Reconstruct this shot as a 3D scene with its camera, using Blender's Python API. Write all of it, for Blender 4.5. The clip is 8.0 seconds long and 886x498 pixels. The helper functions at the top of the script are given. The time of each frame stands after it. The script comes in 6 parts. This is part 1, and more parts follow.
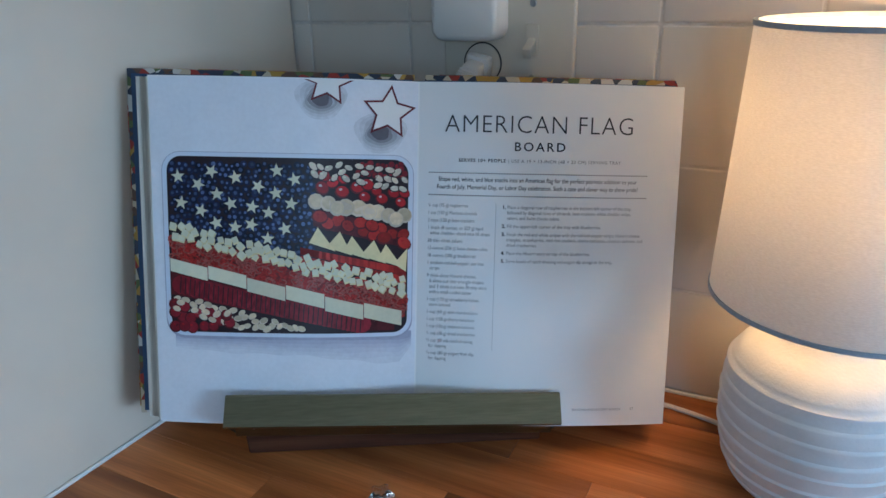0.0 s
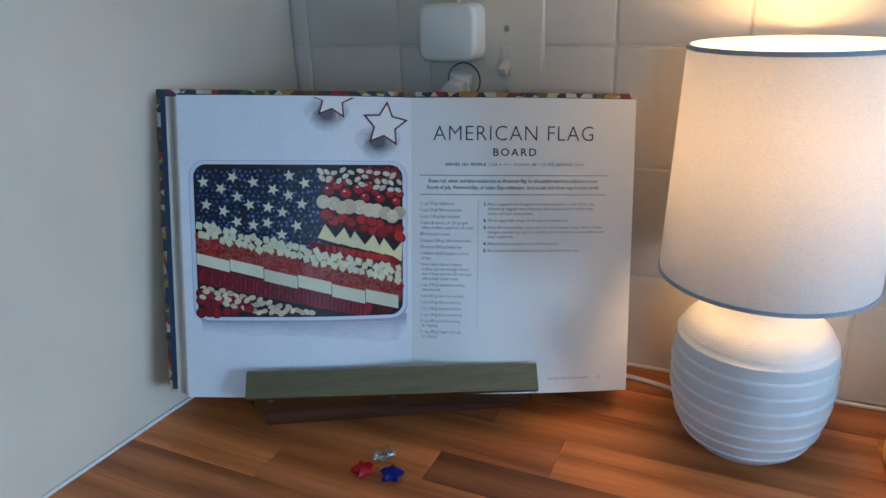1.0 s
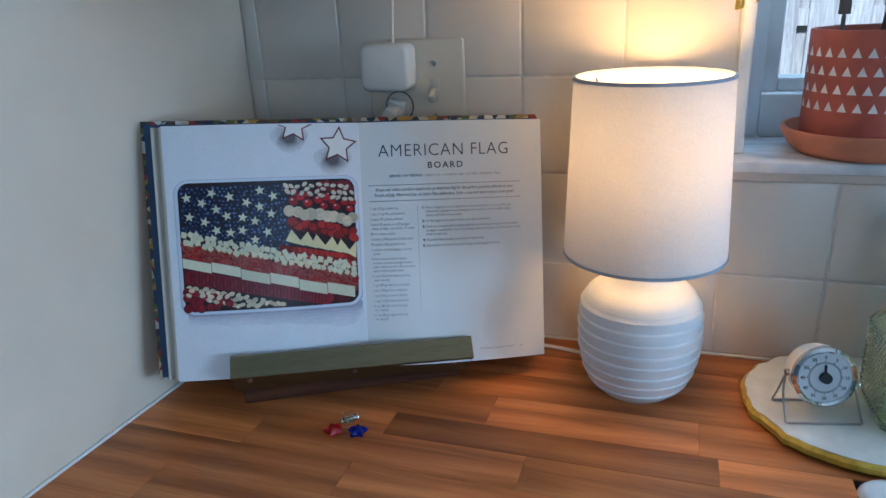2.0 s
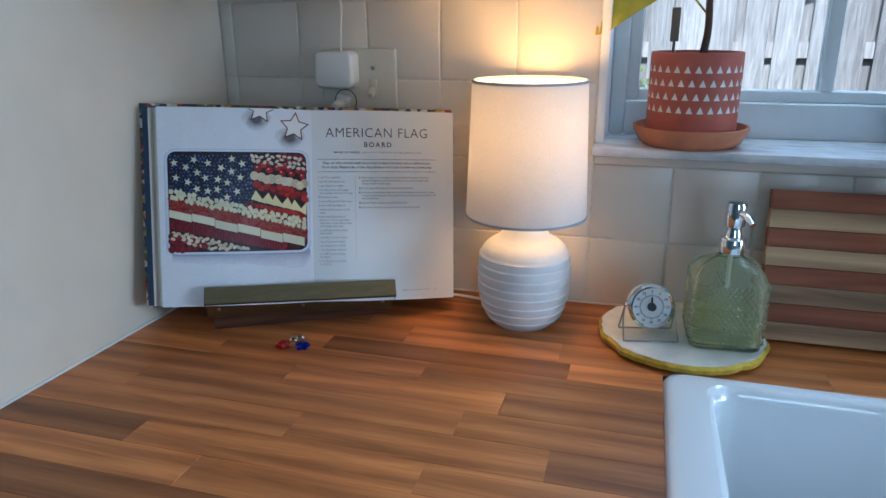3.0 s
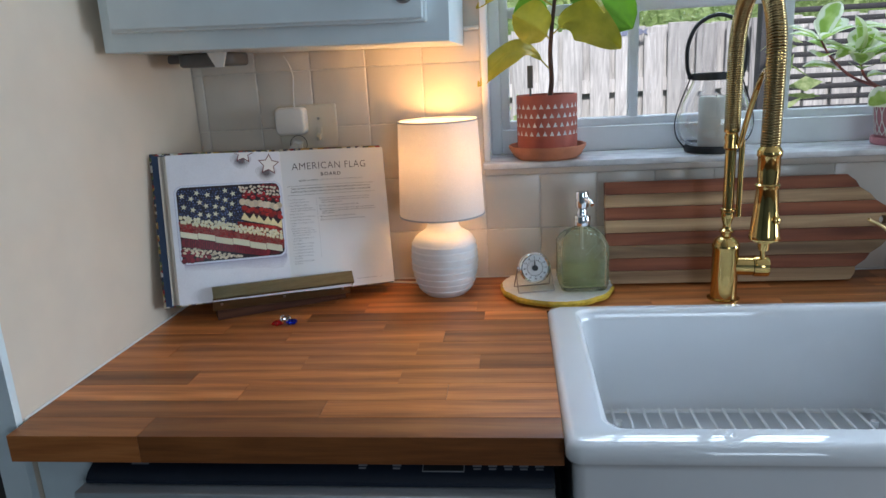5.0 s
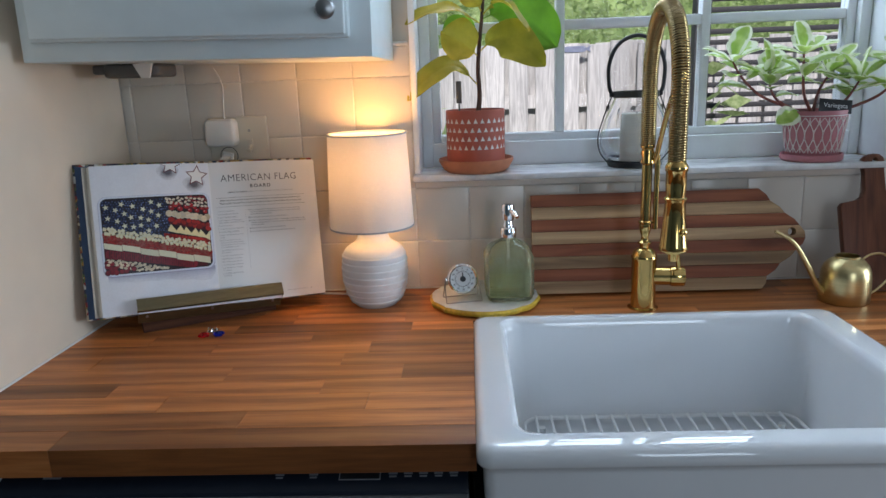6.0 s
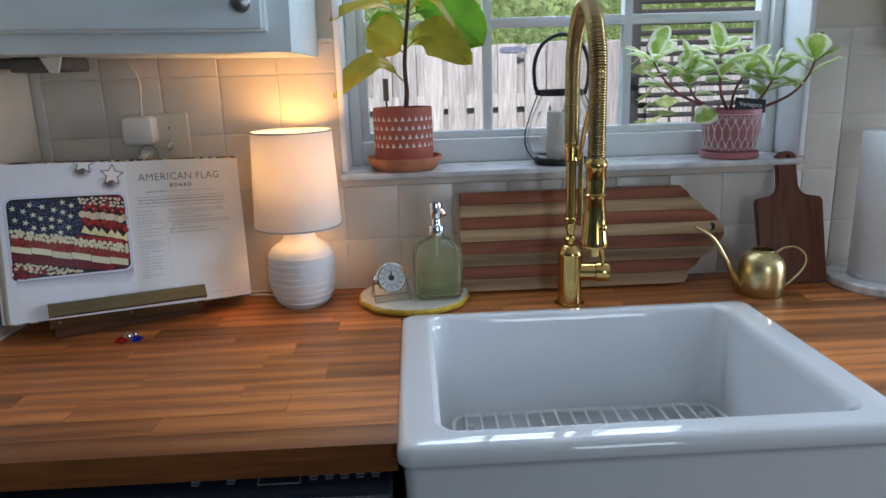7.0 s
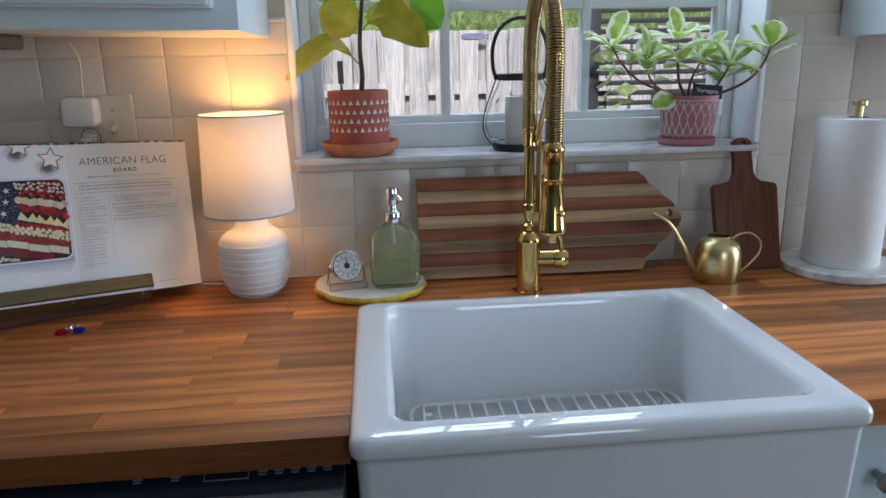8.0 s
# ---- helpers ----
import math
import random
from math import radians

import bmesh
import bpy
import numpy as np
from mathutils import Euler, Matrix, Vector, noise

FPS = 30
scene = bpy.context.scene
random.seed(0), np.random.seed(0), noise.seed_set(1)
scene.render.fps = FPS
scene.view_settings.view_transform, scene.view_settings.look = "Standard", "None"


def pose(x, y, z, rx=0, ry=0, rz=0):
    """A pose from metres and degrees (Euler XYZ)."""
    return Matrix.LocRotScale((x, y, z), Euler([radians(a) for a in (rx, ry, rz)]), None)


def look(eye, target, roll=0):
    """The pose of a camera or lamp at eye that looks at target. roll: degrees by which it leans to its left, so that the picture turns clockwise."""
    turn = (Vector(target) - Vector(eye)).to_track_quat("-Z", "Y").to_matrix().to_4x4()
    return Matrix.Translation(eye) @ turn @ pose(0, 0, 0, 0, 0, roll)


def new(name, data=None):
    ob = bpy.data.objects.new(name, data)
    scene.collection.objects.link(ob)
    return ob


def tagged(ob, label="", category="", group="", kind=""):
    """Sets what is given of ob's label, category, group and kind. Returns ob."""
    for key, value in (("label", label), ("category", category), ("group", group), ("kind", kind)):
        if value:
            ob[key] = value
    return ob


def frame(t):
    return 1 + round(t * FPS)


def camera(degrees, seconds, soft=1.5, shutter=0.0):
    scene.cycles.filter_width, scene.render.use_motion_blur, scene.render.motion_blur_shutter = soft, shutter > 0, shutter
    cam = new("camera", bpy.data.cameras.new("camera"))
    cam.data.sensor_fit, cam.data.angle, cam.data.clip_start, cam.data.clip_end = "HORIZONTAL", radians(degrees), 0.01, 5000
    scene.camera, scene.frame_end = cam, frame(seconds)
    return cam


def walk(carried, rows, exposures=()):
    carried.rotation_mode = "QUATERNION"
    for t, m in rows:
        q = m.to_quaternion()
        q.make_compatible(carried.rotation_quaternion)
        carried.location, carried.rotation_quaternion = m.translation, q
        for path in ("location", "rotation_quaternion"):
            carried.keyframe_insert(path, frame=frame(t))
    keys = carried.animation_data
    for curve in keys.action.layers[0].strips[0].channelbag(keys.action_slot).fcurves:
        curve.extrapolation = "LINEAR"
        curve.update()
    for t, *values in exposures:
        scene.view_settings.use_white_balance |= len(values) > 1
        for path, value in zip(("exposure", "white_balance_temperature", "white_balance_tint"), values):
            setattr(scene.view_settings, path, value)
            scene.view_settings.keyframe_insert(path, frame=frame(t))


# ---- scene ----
cam = camera(65.4, 8.0)
PATH = [
    (0, (0.472, -0.577, 1.272), (-0.365, 1.084, 0.536), -1.6),
    (0.5, (0.484, -0.606, 1.277), (-0.352, 1.06, 0.551), -1.8),
    (1, (0.503, -0.656, 1.287), (-0.292, 1.039, 0.581), -2.1),
    (2.3, (0.565, -0.823, 1.319), (0.0, 0.978, 0.659), -2.1),
    (2.5, (0.586, -0.855, 1.314), (0.047, 0.961, 0.672), -1.3),
    (3, (0.662, -0.984, 1.312), (0.134, 0.842, 0.688), -0.4),
    (3.5, (0.676, -1.079, 1.323), (0.174, 0.761, 0.721), -0.8),
    (4, (0.651, -1.222, 1.326), (0.239, 0.649, 0.751), -2.5),
    (4.5, (0.648, -1.33, 1.334), (0.35, 0.572, 0.795), -3.2),
    (6, (0.709, -1.384, 1.338), (0.627, 0.555, 0.855), -2.2),
    (6.5, (0.728, -1.385, 1.336), (0.727, 0.557, 0.858), -2.0),
    (7, (0.741, -1.378, 1.332), (0.817, 0.56, 0.844), -1.8),
    (7.5, (0.753, -1.368, 1.329), (0.891, 0.561, 0.821), -1.5),
    (8, (0.754, -1.356, 1.323), (0.934, 0.566, 0.8), -1.2),
]

SKY, SUN, WINDOW_W, ROOM_W, SIDE_W, BULB_W = 0.15, 5.0, 10.5, 10.5, 112.0, 1.6
EXPOSURES = [(0, 0.06, 5050, 4), (2.5, 0.00, 5050, 5), (3.5, 0.01, 5900, 10), (4.5, 0.10, 6250, 13), (6, -0.03, 6500, 15), (8, -0.09, 6450, 16)]

walk(cam, [(t, look(eye, target, roll)) for t, eye, target, roll in PATH], EXPOSURES)

# ---- world, sun and large lights ----
world = bpy.data.worlds.new("sky_world")
scene.world = world
world.use_nodes = True
wt = world.node_tree
sky = wt.nodes.new("ShaderNodeTexSky")
sky.sky_type = "NISHITA"
sky.sun_disc = False
sky.sun_elevation = radians(48)
sky.sun_rotation = radians(200)
wt.links.new(sky.outputs[0], wt.nodes["Background"].inputs[0])
wt.nodes["Background"].inputs[1].default_value = SKY


def lamp_object(name, kind, m, energy, color=(1, 1, 1), **more):
    data = bpy.data.lights.new(name, kind)
    data.energy, data.color = energy, color
    for key, value in more.items():
        setattr(data, key, value)
    ob = new(name, data)
    ob.matrix_basis = m
    return ob


lamp_object("sun", "SUN", look((0, -6, 7), (0.6, 1.0, 0)), SUN, (1.0, 0.95, 0.88), angle=radians(8))
# daylight that comes in through the kitchen window and through a window across the room, and an added side lamp
lamp_object("window_daylight", "AREA", look((1.06, 0.19, 1.83), (1.06, -1.0, 1.2)), WINDOW_W, (0.64, 0.82, 1.0),
            shape="RECTANGLE", size=0.84, size_y=0.36)
lamp_object("room_daylight", "AREA", look((1.75, -3.52, 1.55), (1.2, 0, 1.1)), ROOM_W, (0.68, 0.85, 1.0),
            shape="RECTANGLE", size=0.66, size_y=0.96)
# Added lamp in an unseen east opening, to brighten the left wall.
lamp_object("side_daylight", "AREA", look((5.32, -0.95, 1.45), (0, -0.65, 1.2)), SIDE_W, (0.68, 0.85, 1.0),
            shape="RECTANGLE", size=1.46, size_y=1.36)


# ---- materials ----
def mat(name, color, rough=0.5, metal=0.0, vary=0.12, scale=30.0, bump=0.0, bump_scale=200.0, stretch=(1, 1, 1), coat=0.0,
        spec=0.5, tint=None, object_vary=0.0, island_vary=0.0, transmission=0.0, ior=1.45, coords="Object"):
    m = bpy.data.materials.new(name)
    m.use_nodes = True
    nt = m.node_tree
    b = nt.nodes["Principled BSDF"]
    b.inputs["Roughness"].default_value = rough
    b.inputs["Metallic"].default_value = metal
    b.inputs["Specular IOR Level"].default_value = spec
    b.inputs["Coat Weight"].default_value = coat
    b.inputs["Coat Roughness"].default_value = 0.08
    b.inputs["Transmission Weight"].default_value = transmission
    b.inputs["IOR"].default_value = ior
    tc = nt.nodes.new("ShaderNodeTexCoord")
    mp = nt.nodes.new("ShaderNodeMapping")
    mp.inputs["Scale"].default_value = stretch
    nt.links.new(tc.outputs[coords], mp.inputs[0])
    fine = nt.nodes.new("ShaderNodeTexNoise")
    fine.inputs["Scale"].default_value = scale
    fine.inputs["Detail"].default_value = 6
    nt.links.new(mp.outputs[0], fine.inputs["Vector"])
    broad = nt.nodes.new("ShaderNodeTexNoise")
    broad.inputs["Scale"].default_value = scale * 0.17
    nt.links.new(mp.outputs[0], broad.inputs["Vector"])
    mix = nt.nodes.new("ShaderNodeMix")
    mix.data_type = "FLOAT"
    mix.inputs[0].default_value = 0.45
    nt.links.new(fine.outputs[0], mix.inputs[2])
    nt.links.new(broad.outputs[0], mix.inputs[3])
    value = mix.outputs[0]
    ramp = nt.nodes.new("ShaderNodeValToRGB")
    low = [c * (1 - 2.2 * vary) for c in color]
    high = [min(1, c * (1 + 1.6 * vary)) for c in (tint or color)]
    ramp.color_ramp.elements[0].position, ramp.color_ramp.elements[1].position = 0.3, 0.7
    ramp.color_ramp.elements[0].color, ramp.color_ramp.elements[1].color = (*low, 1), (*high, 1)
    nt.links.new(value, ramp.inputs[0])
    out = ramp.outputs[0]
    if object_vary or island_vary:
        info = nt.nodes.new("ShaderNodeObjectInfo" if object_vary else "ShaderNodeNewGeometry")
        hsv = nt.nodes.new("ShaderNodeHueSaturation")
        rng = nt.nodes.new("ShaderNodeMapRange")
        amount = object_vary or island_vary
        rng.inputs[3].default_value, rng.inputs[4].default_value = 1 - amount, 1 + amount
        nt.links.new(info.outputs["Random" if object_vary else "Random Per Island"], rng.inputs[0])
        nt.links.new(rng.outputs[0], hsv.inputs["Value"])
        nt.links.new(out, hsv.inputs["Color"])
        out = hsv.outputs[0]
    nt.links.new(out, b.inputs["Base Color"])
    if bump:
        bn = nt.nodes.new("ShaderNodeTexNoise")
        bn.inputs["Scale"].default_value = bump_scale
        bn.inputs["Detail"].default_value = 3
        nt.links.new(mp.outputs[0], bn.inputs["Vector"])
        bp = nt.nodes.new("ShaderNodeBump")
        bp.inputs["Strength"].default_value = bump
        bp.inputs["Distance"].default_value = 0.002
        nt.links.new(bn.outputs[0], bp.inputs["Height"])
        nt.links.new(bp.outputs[0], b.inputs["Normal"])
    return m


def wood_mat(name, dark, mid, light, rough=0.32, along="x", grain=1.0, coat=0.15, spread=0.5, own=True, figure=0.0, streak=0.14, spec=0.35):
    """Plank wood: long grain along one axis, each piece its own tone and its own stretch of grain."""
    m = bpy.data.materials.new(name)
    m.use_nodes = True
    nt = m.node_tree
    b = nt.nodes["Principled BSDF"]
    b.inputs["Coat Weight"].default_value = coat
    b.inputs["Coat Roughness"].default_value = 0.25
    b.inputs["Specular IOR Level"].default_value = spec
    tc = nt.nodes.new("ShaderNodeTexCoord")
    info = nt.nodes.new("ShaderNodeObjectInfo" if own else "ShaderNodeNewGeometry")
    rnd = info.outputs["Random" if own else "Random Per Island"]
    off = nt.nodes.new("ShaderNodeVectorMath")
    off.operation = "MULTIPLY_ADD"
    comb = nt.nodes.new("ShaderNodeCombineXYZ")
    for k in range(3):
        nt.links.new(rnd, comb.inputs[k])
    nt.links.new(comb.outputs[0], off.inputs[0])
    off.inputs[1].default_value = (7.3, 11.1, 5.7)
    nt.links.new(tc.outputs["Object"], off.inputs[2])
    mp = nt.nodes.new("ShaderNodeMapping")
    mp.inputs["Scale"].default_value = {"x": (2.2, 26, 26), "y": (26, 2.2, 26), "z": (26, 26, 2.2)}[along]
    nt.links.new(off.outputs[0], mp.inputs[0])
    n1 = nt.nodes.new("ShaderNodeTexNoise")
    n1.inputs["Scale"].default_value, n1.inputs["Detail"].default_value, n1.inputs["Distortion"].default_value = 1.3 * grain, 8, 1.6
    nt.links.new(mp.outputs[0], n1.inputs["Vector"])
    mp2 = nt.nodes.new("ShaderNodeMapping")
    mp2.inputs["Scale"].default_value = {"x": (9, 420, 420), "y": (420, 9, 420), "z": (420, 420, 9)}[along]
    nt.links.new(off.outputs[0], mp2.inputs[0])
    n2 = nt.nodes.new("ShaderNodeTexNoise")
    n2.inputs["Scale"].default_value, n2.inputs["Detail"].default_value = 1.0 * grain, 4
    nt.links.new(mp2.outputs[0], n2.inputs["Vector"])
    ramp = nt.nodes.new("ShaderNodeValToRGB")
    e = ramp.color_ramp.elements
    e[0].position, e[1].position = 0.25, 0.78
    e[0].color, e[1].color = (*dark, 1), (*light, 1)
    mid_e = e.new(0.5)
    mid_e.color = (*mid, 1)
    shape = n1.outputs[0]
    if figure:
        # arched growth rings of flat-sawn wood
        mp3 = nt.nodes.new("ShaderNodeMapping")
        mp3.inputs["Scale"].default_value = {"x": (4.5, 15, 15), "y": (15, 4.5, 15), "z": (15, 15, 4.5)}[along]
        nt.links.new(off.outputs[0], mp3.inputs[0])
        wave = nt.nodes.new("ShaderNodeTexWave")
        wave.bands_direction = {"x": "Y", "y": "X", "z": "X"}[along]
        wave.wave_profile = "SIN"
        for key, value in (("Scale", 0.55), ("Distortion", 7.0), ("Detail", 2.0), ("Detail Scale", 0.55), ("Detail Roughness", 0.55)):
            wave.inputs[key].default_value = value
        nt.links.new(mp3.outputs[0], wave.inputs["Vector"])
        both = nt.nodes.new("ShaderNodeMix")
        both.data_type = "FLOAT"
        both.inputs[0].default_value = figure
        nt.links.new(n1.outputs[0], both.inputs[2])
        nt.links.new(wave.outputs["Fac"], both.inputs[3])
        shape = both.outputs[0]
    nt.links.new(shape, ramp.inputs[0])
    fine = nt.nodes.new("ShaderNodeMapRange")
    fine.inputs[1].default_value, fine.inputs[2].default_value = 0.3, 0.7
    fine.inputs[3].default_value, fine.inputs[4].default_value = 1 - streak * 1.1, 1 + streak * 0.85
    nt.links.new(n2.outputs[0], fine.inputs[0])
    tone = nt.nodes.new("ShaderNodeMapRange")
    tone.inputs[3].default_value, tone.inputs[4].default_value = 1 - spread, 1 + spread
    nt.links.new(rnd, tone.inputs[0])
    mul = nt.nodes.new("ShaderNodeMath")
    mul.operation = "MULTIPLY"
    nt.links.new(fine.outputs[0], mul.inputs[0])
    nt.links.new(tone.outputs[0], mul.inputs[1])
    hsv = nt.nodes.new("ShaderNodeHueSaturation")
    nt.links.new(ramp.outputs[0], hsv.inputs["Color"])
    nt.links.new(mul.outputs[0], hsv.inputs["Value"])
    nt.links.new(hsv.outputs[0], b.inputs["Base Color"])
    rr = nt.nodes.new("ShaderNodeMapRange")
    rr.inputs[3].default_value, rr.inputs[4].default_value = rough - 0.07, rough + 0.12
    nt.links.new(n2.outputs[0], rr.inputs[0])
    nt.links.new(rr.outputs[0], b.inputs["Roughness"])
    bp = nt.nodes.new("ShaderNodeBump")
    bp.inputs["Strength"].default_value, bp.inputs["Distance"].default_value = 0.12, 0.001
    nt.links.new(n2.outputs[0], bp.inputs["Height"])
    nt.links.new(bp.outputs[0], b.inputs["Normal"])
    return m


def glass_mat(name, color=(1, 1, 1), rough=0.0, ior=1.45, clear=1.0):
    m = bpy.data.materials.new(name)
    m.use_nodes = True
    nt = m.node_tree
    b = nt.nodes["Principled BSDF"]
    b.inputs["Base Color"].default_value = (*color, 1)
    b.inputs["Roughness"].default_value = rough
    b.inputs["IOR"].default_value = ior
    b.inputs["Transmission Weight"].default_value = clear
    return m


def cloudy_glass(name, color, body, cloud=0.35, rough=0.03, ior=1.2):
    """Pressed coloured glass, or soap: part clear, part light-scattering."""
    m = bpy.data.materials.new(name)
    m.use_nodes = True
    nt = m.node_tree
    b = nt.nodes["Principled BSDF"]
    b.inputs["Base Color"].default_value = (*color, 1)
    b.inputs["Roughness"].default_value = rough
    b.inputs["IOR"].default_value = ior
    b.inputs["Transmission Weight"].default_value = 1.0
    d = nt.nodes.new("ShaderNodeBsdfDiffuse")
    t = nt.nodes.new("ShaderNodeBsdfTranslucent")
    for node in (d, t):
        node.inputs[0].default_value = (*body, 1)
    half, mix = nt.nodes.new("ShaderNodeMixShader"), nt.nodes.new("ShaderNodeMixShader")
    half.inputs[0].default_value, mix.inputs[0].default_value = 0.55, cloud
    nt.links.new(d.outputs[0], half.inputs[1])
    nt.links.new(t.outputs[0], half.inputs[2])
    nt.links.new(b.outputs[0], mix.inputs[1])
    nt.links.new(half.outputs[0], mix.inputs[2])
    nt.links.new(mix.outputs[0], nt.nodes["Material Output"].inputs[0])
    return m


def shade_mat(name):
    """Woven linen lampshade: diffuse and translucent, with a fine weave."""
    m = bpy.data.materials.new(name)
    m.use_nodes = True
    nt = m.node_tree
    nt.nodes.remove(nt.nodes["Principled BSDF"])
    tc = nt.nodes.new("ShaderNodeTexCoord")
    w = nt.nodes.new("ShaderNodeTexNoise")
    mp = nt.nodes.new("ShaderNodeMapping")
    mp.inputs["Scale"].default_value = (420, 420, 2200)
    nt.links.new(tc.outputs["Object"], mp.inputs[0])
    nt.links.new(mp.outputs[0], w.inputs["Vector"])
    w.inputs["Scale"].default_value, w.inputs["Detail"].default_value = 1.0, 3
    ramp = nt.nodes.new("ShaderNodeValToRGB")
    ramp.color_ramp.elements[0].position, ramp.color_ramp.elements[1].position = 0.35, 0.65
    ramp.color_ramp.elements[0].color, ramp.color_ramp.elements[1].color = (0.76, 0.75, 0.75, 1), (0.86, 0.85, 0.85, 1)
    nt.links.new(w.outputs[0], ramp.inputs[0])
    d = nt.nodes.new("ShaderNodeBsdfDiffuse")
    t = nt.nodes.new("ShaderNodeBsdfTranslucent")
    mix = nt.nodes.new("ShaderNodeMixShader")
    mix.inputs[0].default_value = 0.31
    nt.links.new(ramp.outputs[0], d.inputs[0])
    nt.links.new(ramp.outputs[0], t.inputs[0])
    nt.links.new(d.outputs[0], mix.inputs[1])
    nt.links.new(t.outputs[0], mix.inputs[2])
    nt.links.new(mix.outputs[0], nt.nodes["Material Output"].inputs[0])
    return m


def leaf_mat(name, dark, light, edge=None, translucent=0.4, rough=0.4, scale=45):
    """Leaf: blotchy greens by noise, translucent; edge gives a pale variegated margin from the mesh's own margin layer."""
    m = bpy.data.materials.new(name)
    m.use_nodes = True
    nt = m.node_tree
    b = nt.nodes["Principled BSDF"]
    b.inputs["Roughness"].default_value = rough
    tc = nt.nodes.new("ShaderNodeTexCoord")
    n = nt.nodes.new("ShaderNodeTexNoise")
    n.inputs["Scale"].default_value, n.inputs["Detail"].default_value = scale, 4
    nt.links.new(tc.outputs["Object"], n.inputs["Vector"])
    ramp = nt.nodes.new("ShaderNodeValToRGB")
    ramp.color_ramp.elements[0].position, ramp.color_ramp.elements[1].position = 0.38, 0.62
    ramp.color_ramp.elements[0].color, ramp.color_ramp.elements[1].color = (*dark, 1), (*light, 1)
    nt.links.new(n.outputs[0], ramp.inputs[0])
    col = ramp.outputs[0]
    if edge:
        at = nt.nodes.new("ShaderNodeAttribute")
        at.attribute_name = "margin"
        add = nt.nodes.new("ShaderNodeMath")
        add.operation = "MULTIPLY_ADD"
        nt.links.new(n.outputs[0], add.inputs[0])
        add.inputs[1].default_value = 0.9
        nt.links.new(at.outputs["Fac"], add.inputs[2])
        gt = nt.nodes.new("ShaderNodeMapRange")
        gt.inputs[1].default_value, gt.inputs[2].default_value = 0.95, 1.10
        nt.links.new(add.outputs[0], gt.inputs[0])
        mx = nt.nodes.new("ShaderNodeMix")
        mx.data_type = "RGBA"
        nt.links.new(gt.outputs[0], mx.inputs[0])
        nt.links.new(col, mx.inputs[6])
        mx.inputs[7].default_value = (*edge, 1)
        col = mx.outputs[2]
    nt.links.new(col, b.inputs["Base Color"])
    tr = nt.nodes.new("ShaderNodeBsdfTranslucent")
    nt.links.new(col, tr.inputs[0])
    mix = nt.nodes.new("ShaderNodeMixShader")
    mix.inputs[0].default_value = translucent
    nt.links.new(b.outputs[0], mix.inputs[1])
    nt.links.new(tr.outputs[0], mix.inputs[2])
    nt.links.new(mix.outputs[0], nt.nodes["Material Output"].inputs[0])
    return m


def food_print(name):
    """A busy printed cover: small patches in the colours of fruit, cheese and bread on dark."""
    m = bpy.data.materials.new(name)
    m.use_nodes = True
    nt = m.node_tree
    b = nt.nodes["Principled BSDF"]
    b.inputs["Roughness"].default_value = 0.35
    tc = nt.nodes.new("ShaderNodeTexCoord")
    cell = nt.nodes.new("ShaderNodeTexVoronoi")
    cell.inputs["Scale"].default_value = 130
    ramp = nt.nodes.new("ShaderNodeValToRGB")
    ramp.color_ramp.interpolation = "CONSTANT"
    e = ramp.color_ramp.elements
    e[0].color, e[1].position, e[1].color = (0.03, 0.04, 0.07, 1), 0.30, (0.42, 0.25, 0.04, 1)
    for at, col in ((0.46, (0.30, 0.03, 0.02, 1)), (0.58, (0.55, 0.47, 0.34, 1)), (0.74, (0.10, 0.13, 0.04, 1)), (0.84, (0.10, 0.05, 0.03, 1)), (0.93, (0.62, 0.60, 0.56, 1))):
        e.new(at).color = col
    split = nt.nodes.new("ShaderNodeSeparateColor")
    nt.links.new(tc.outputs["Object"], cell.inputs["Vector"])
    nt.links.new(cell.outputs["Color"], split.inputs[0])
    nt.links.new(split.outputs[0], ramp.inputs[0])
    nt.links.new(ramp.outputs[0], b.inputs["Base Color"])
    return m


M_WALL = mat("warm_white_wall_paint", (0.69, 0.59, 0.475), 0.55, vary=0.03, scale=14, bump=0.06, bump_scale=90)
# Teal follows the sink apron's tint; dark so unseen walls bounce little light.
M_TEAL = mat("dark_teal_low_bounce_paint", (0.15, 0.19, 0.20), 0.6, vary=0.04, scale=14)
M_CEIL = mat("ceiling_paint", (0.82, 0.81, 0.79), 0.7, vary=0.03)
M_CARD = mat("brown_cardboard", (0.34, 0.24, 0.15), 0.9, vary=0.08, scale=60)
M_BLUE = mat("pale_blue_cabinet_paint", (0.68, 0.77, 0.80), 0.35, vary=0.03, scale=20, bump=0.03)
M_TILE = mat("glazed_tile", (0.71, 0.645, 0.57), 0.24, vary=0.03, scale=9, bump=0.025, bump_scale=14, object_vary=0.02, coat=0.08)
M_GROUT = mat("grout", (0.68, 0.63, 0.57), 0.9, vary=0.1, scale=120, bump=0.2)
M_TRIM = mat("white_window_paint", (0.84, 0.86, 0.88), 0.4, vary=0.03, scale=25)
M_MARBLE = mat("white_marble", (0.62, 0.62, 0.64), 0.22, vary=0.14, scale=24, tint=(0.80, 0.80, 0.80), stretch=(1, 2.5, 1), coat=0.2)
M_STAVE = wood_mat("walnut_staves", (0.26, 0.082, 0.021), (0.42, 0.142, 0.038), (0.56, 0.215, 0.066), grain=1.7, spread=0.50, coat=0.04, rough=0.38,
                   figure=0.30, streak=0.12, spec=0.40)
M_GLUE = mat("counter_glue_line", (0.05, 0.022, 0.012), 0.5)
M_PORCELAIN = mat("white_fireclay", (0.73, 0.75, 0.77), 0.045, vary=0.015, scale=8, coat=0.6)
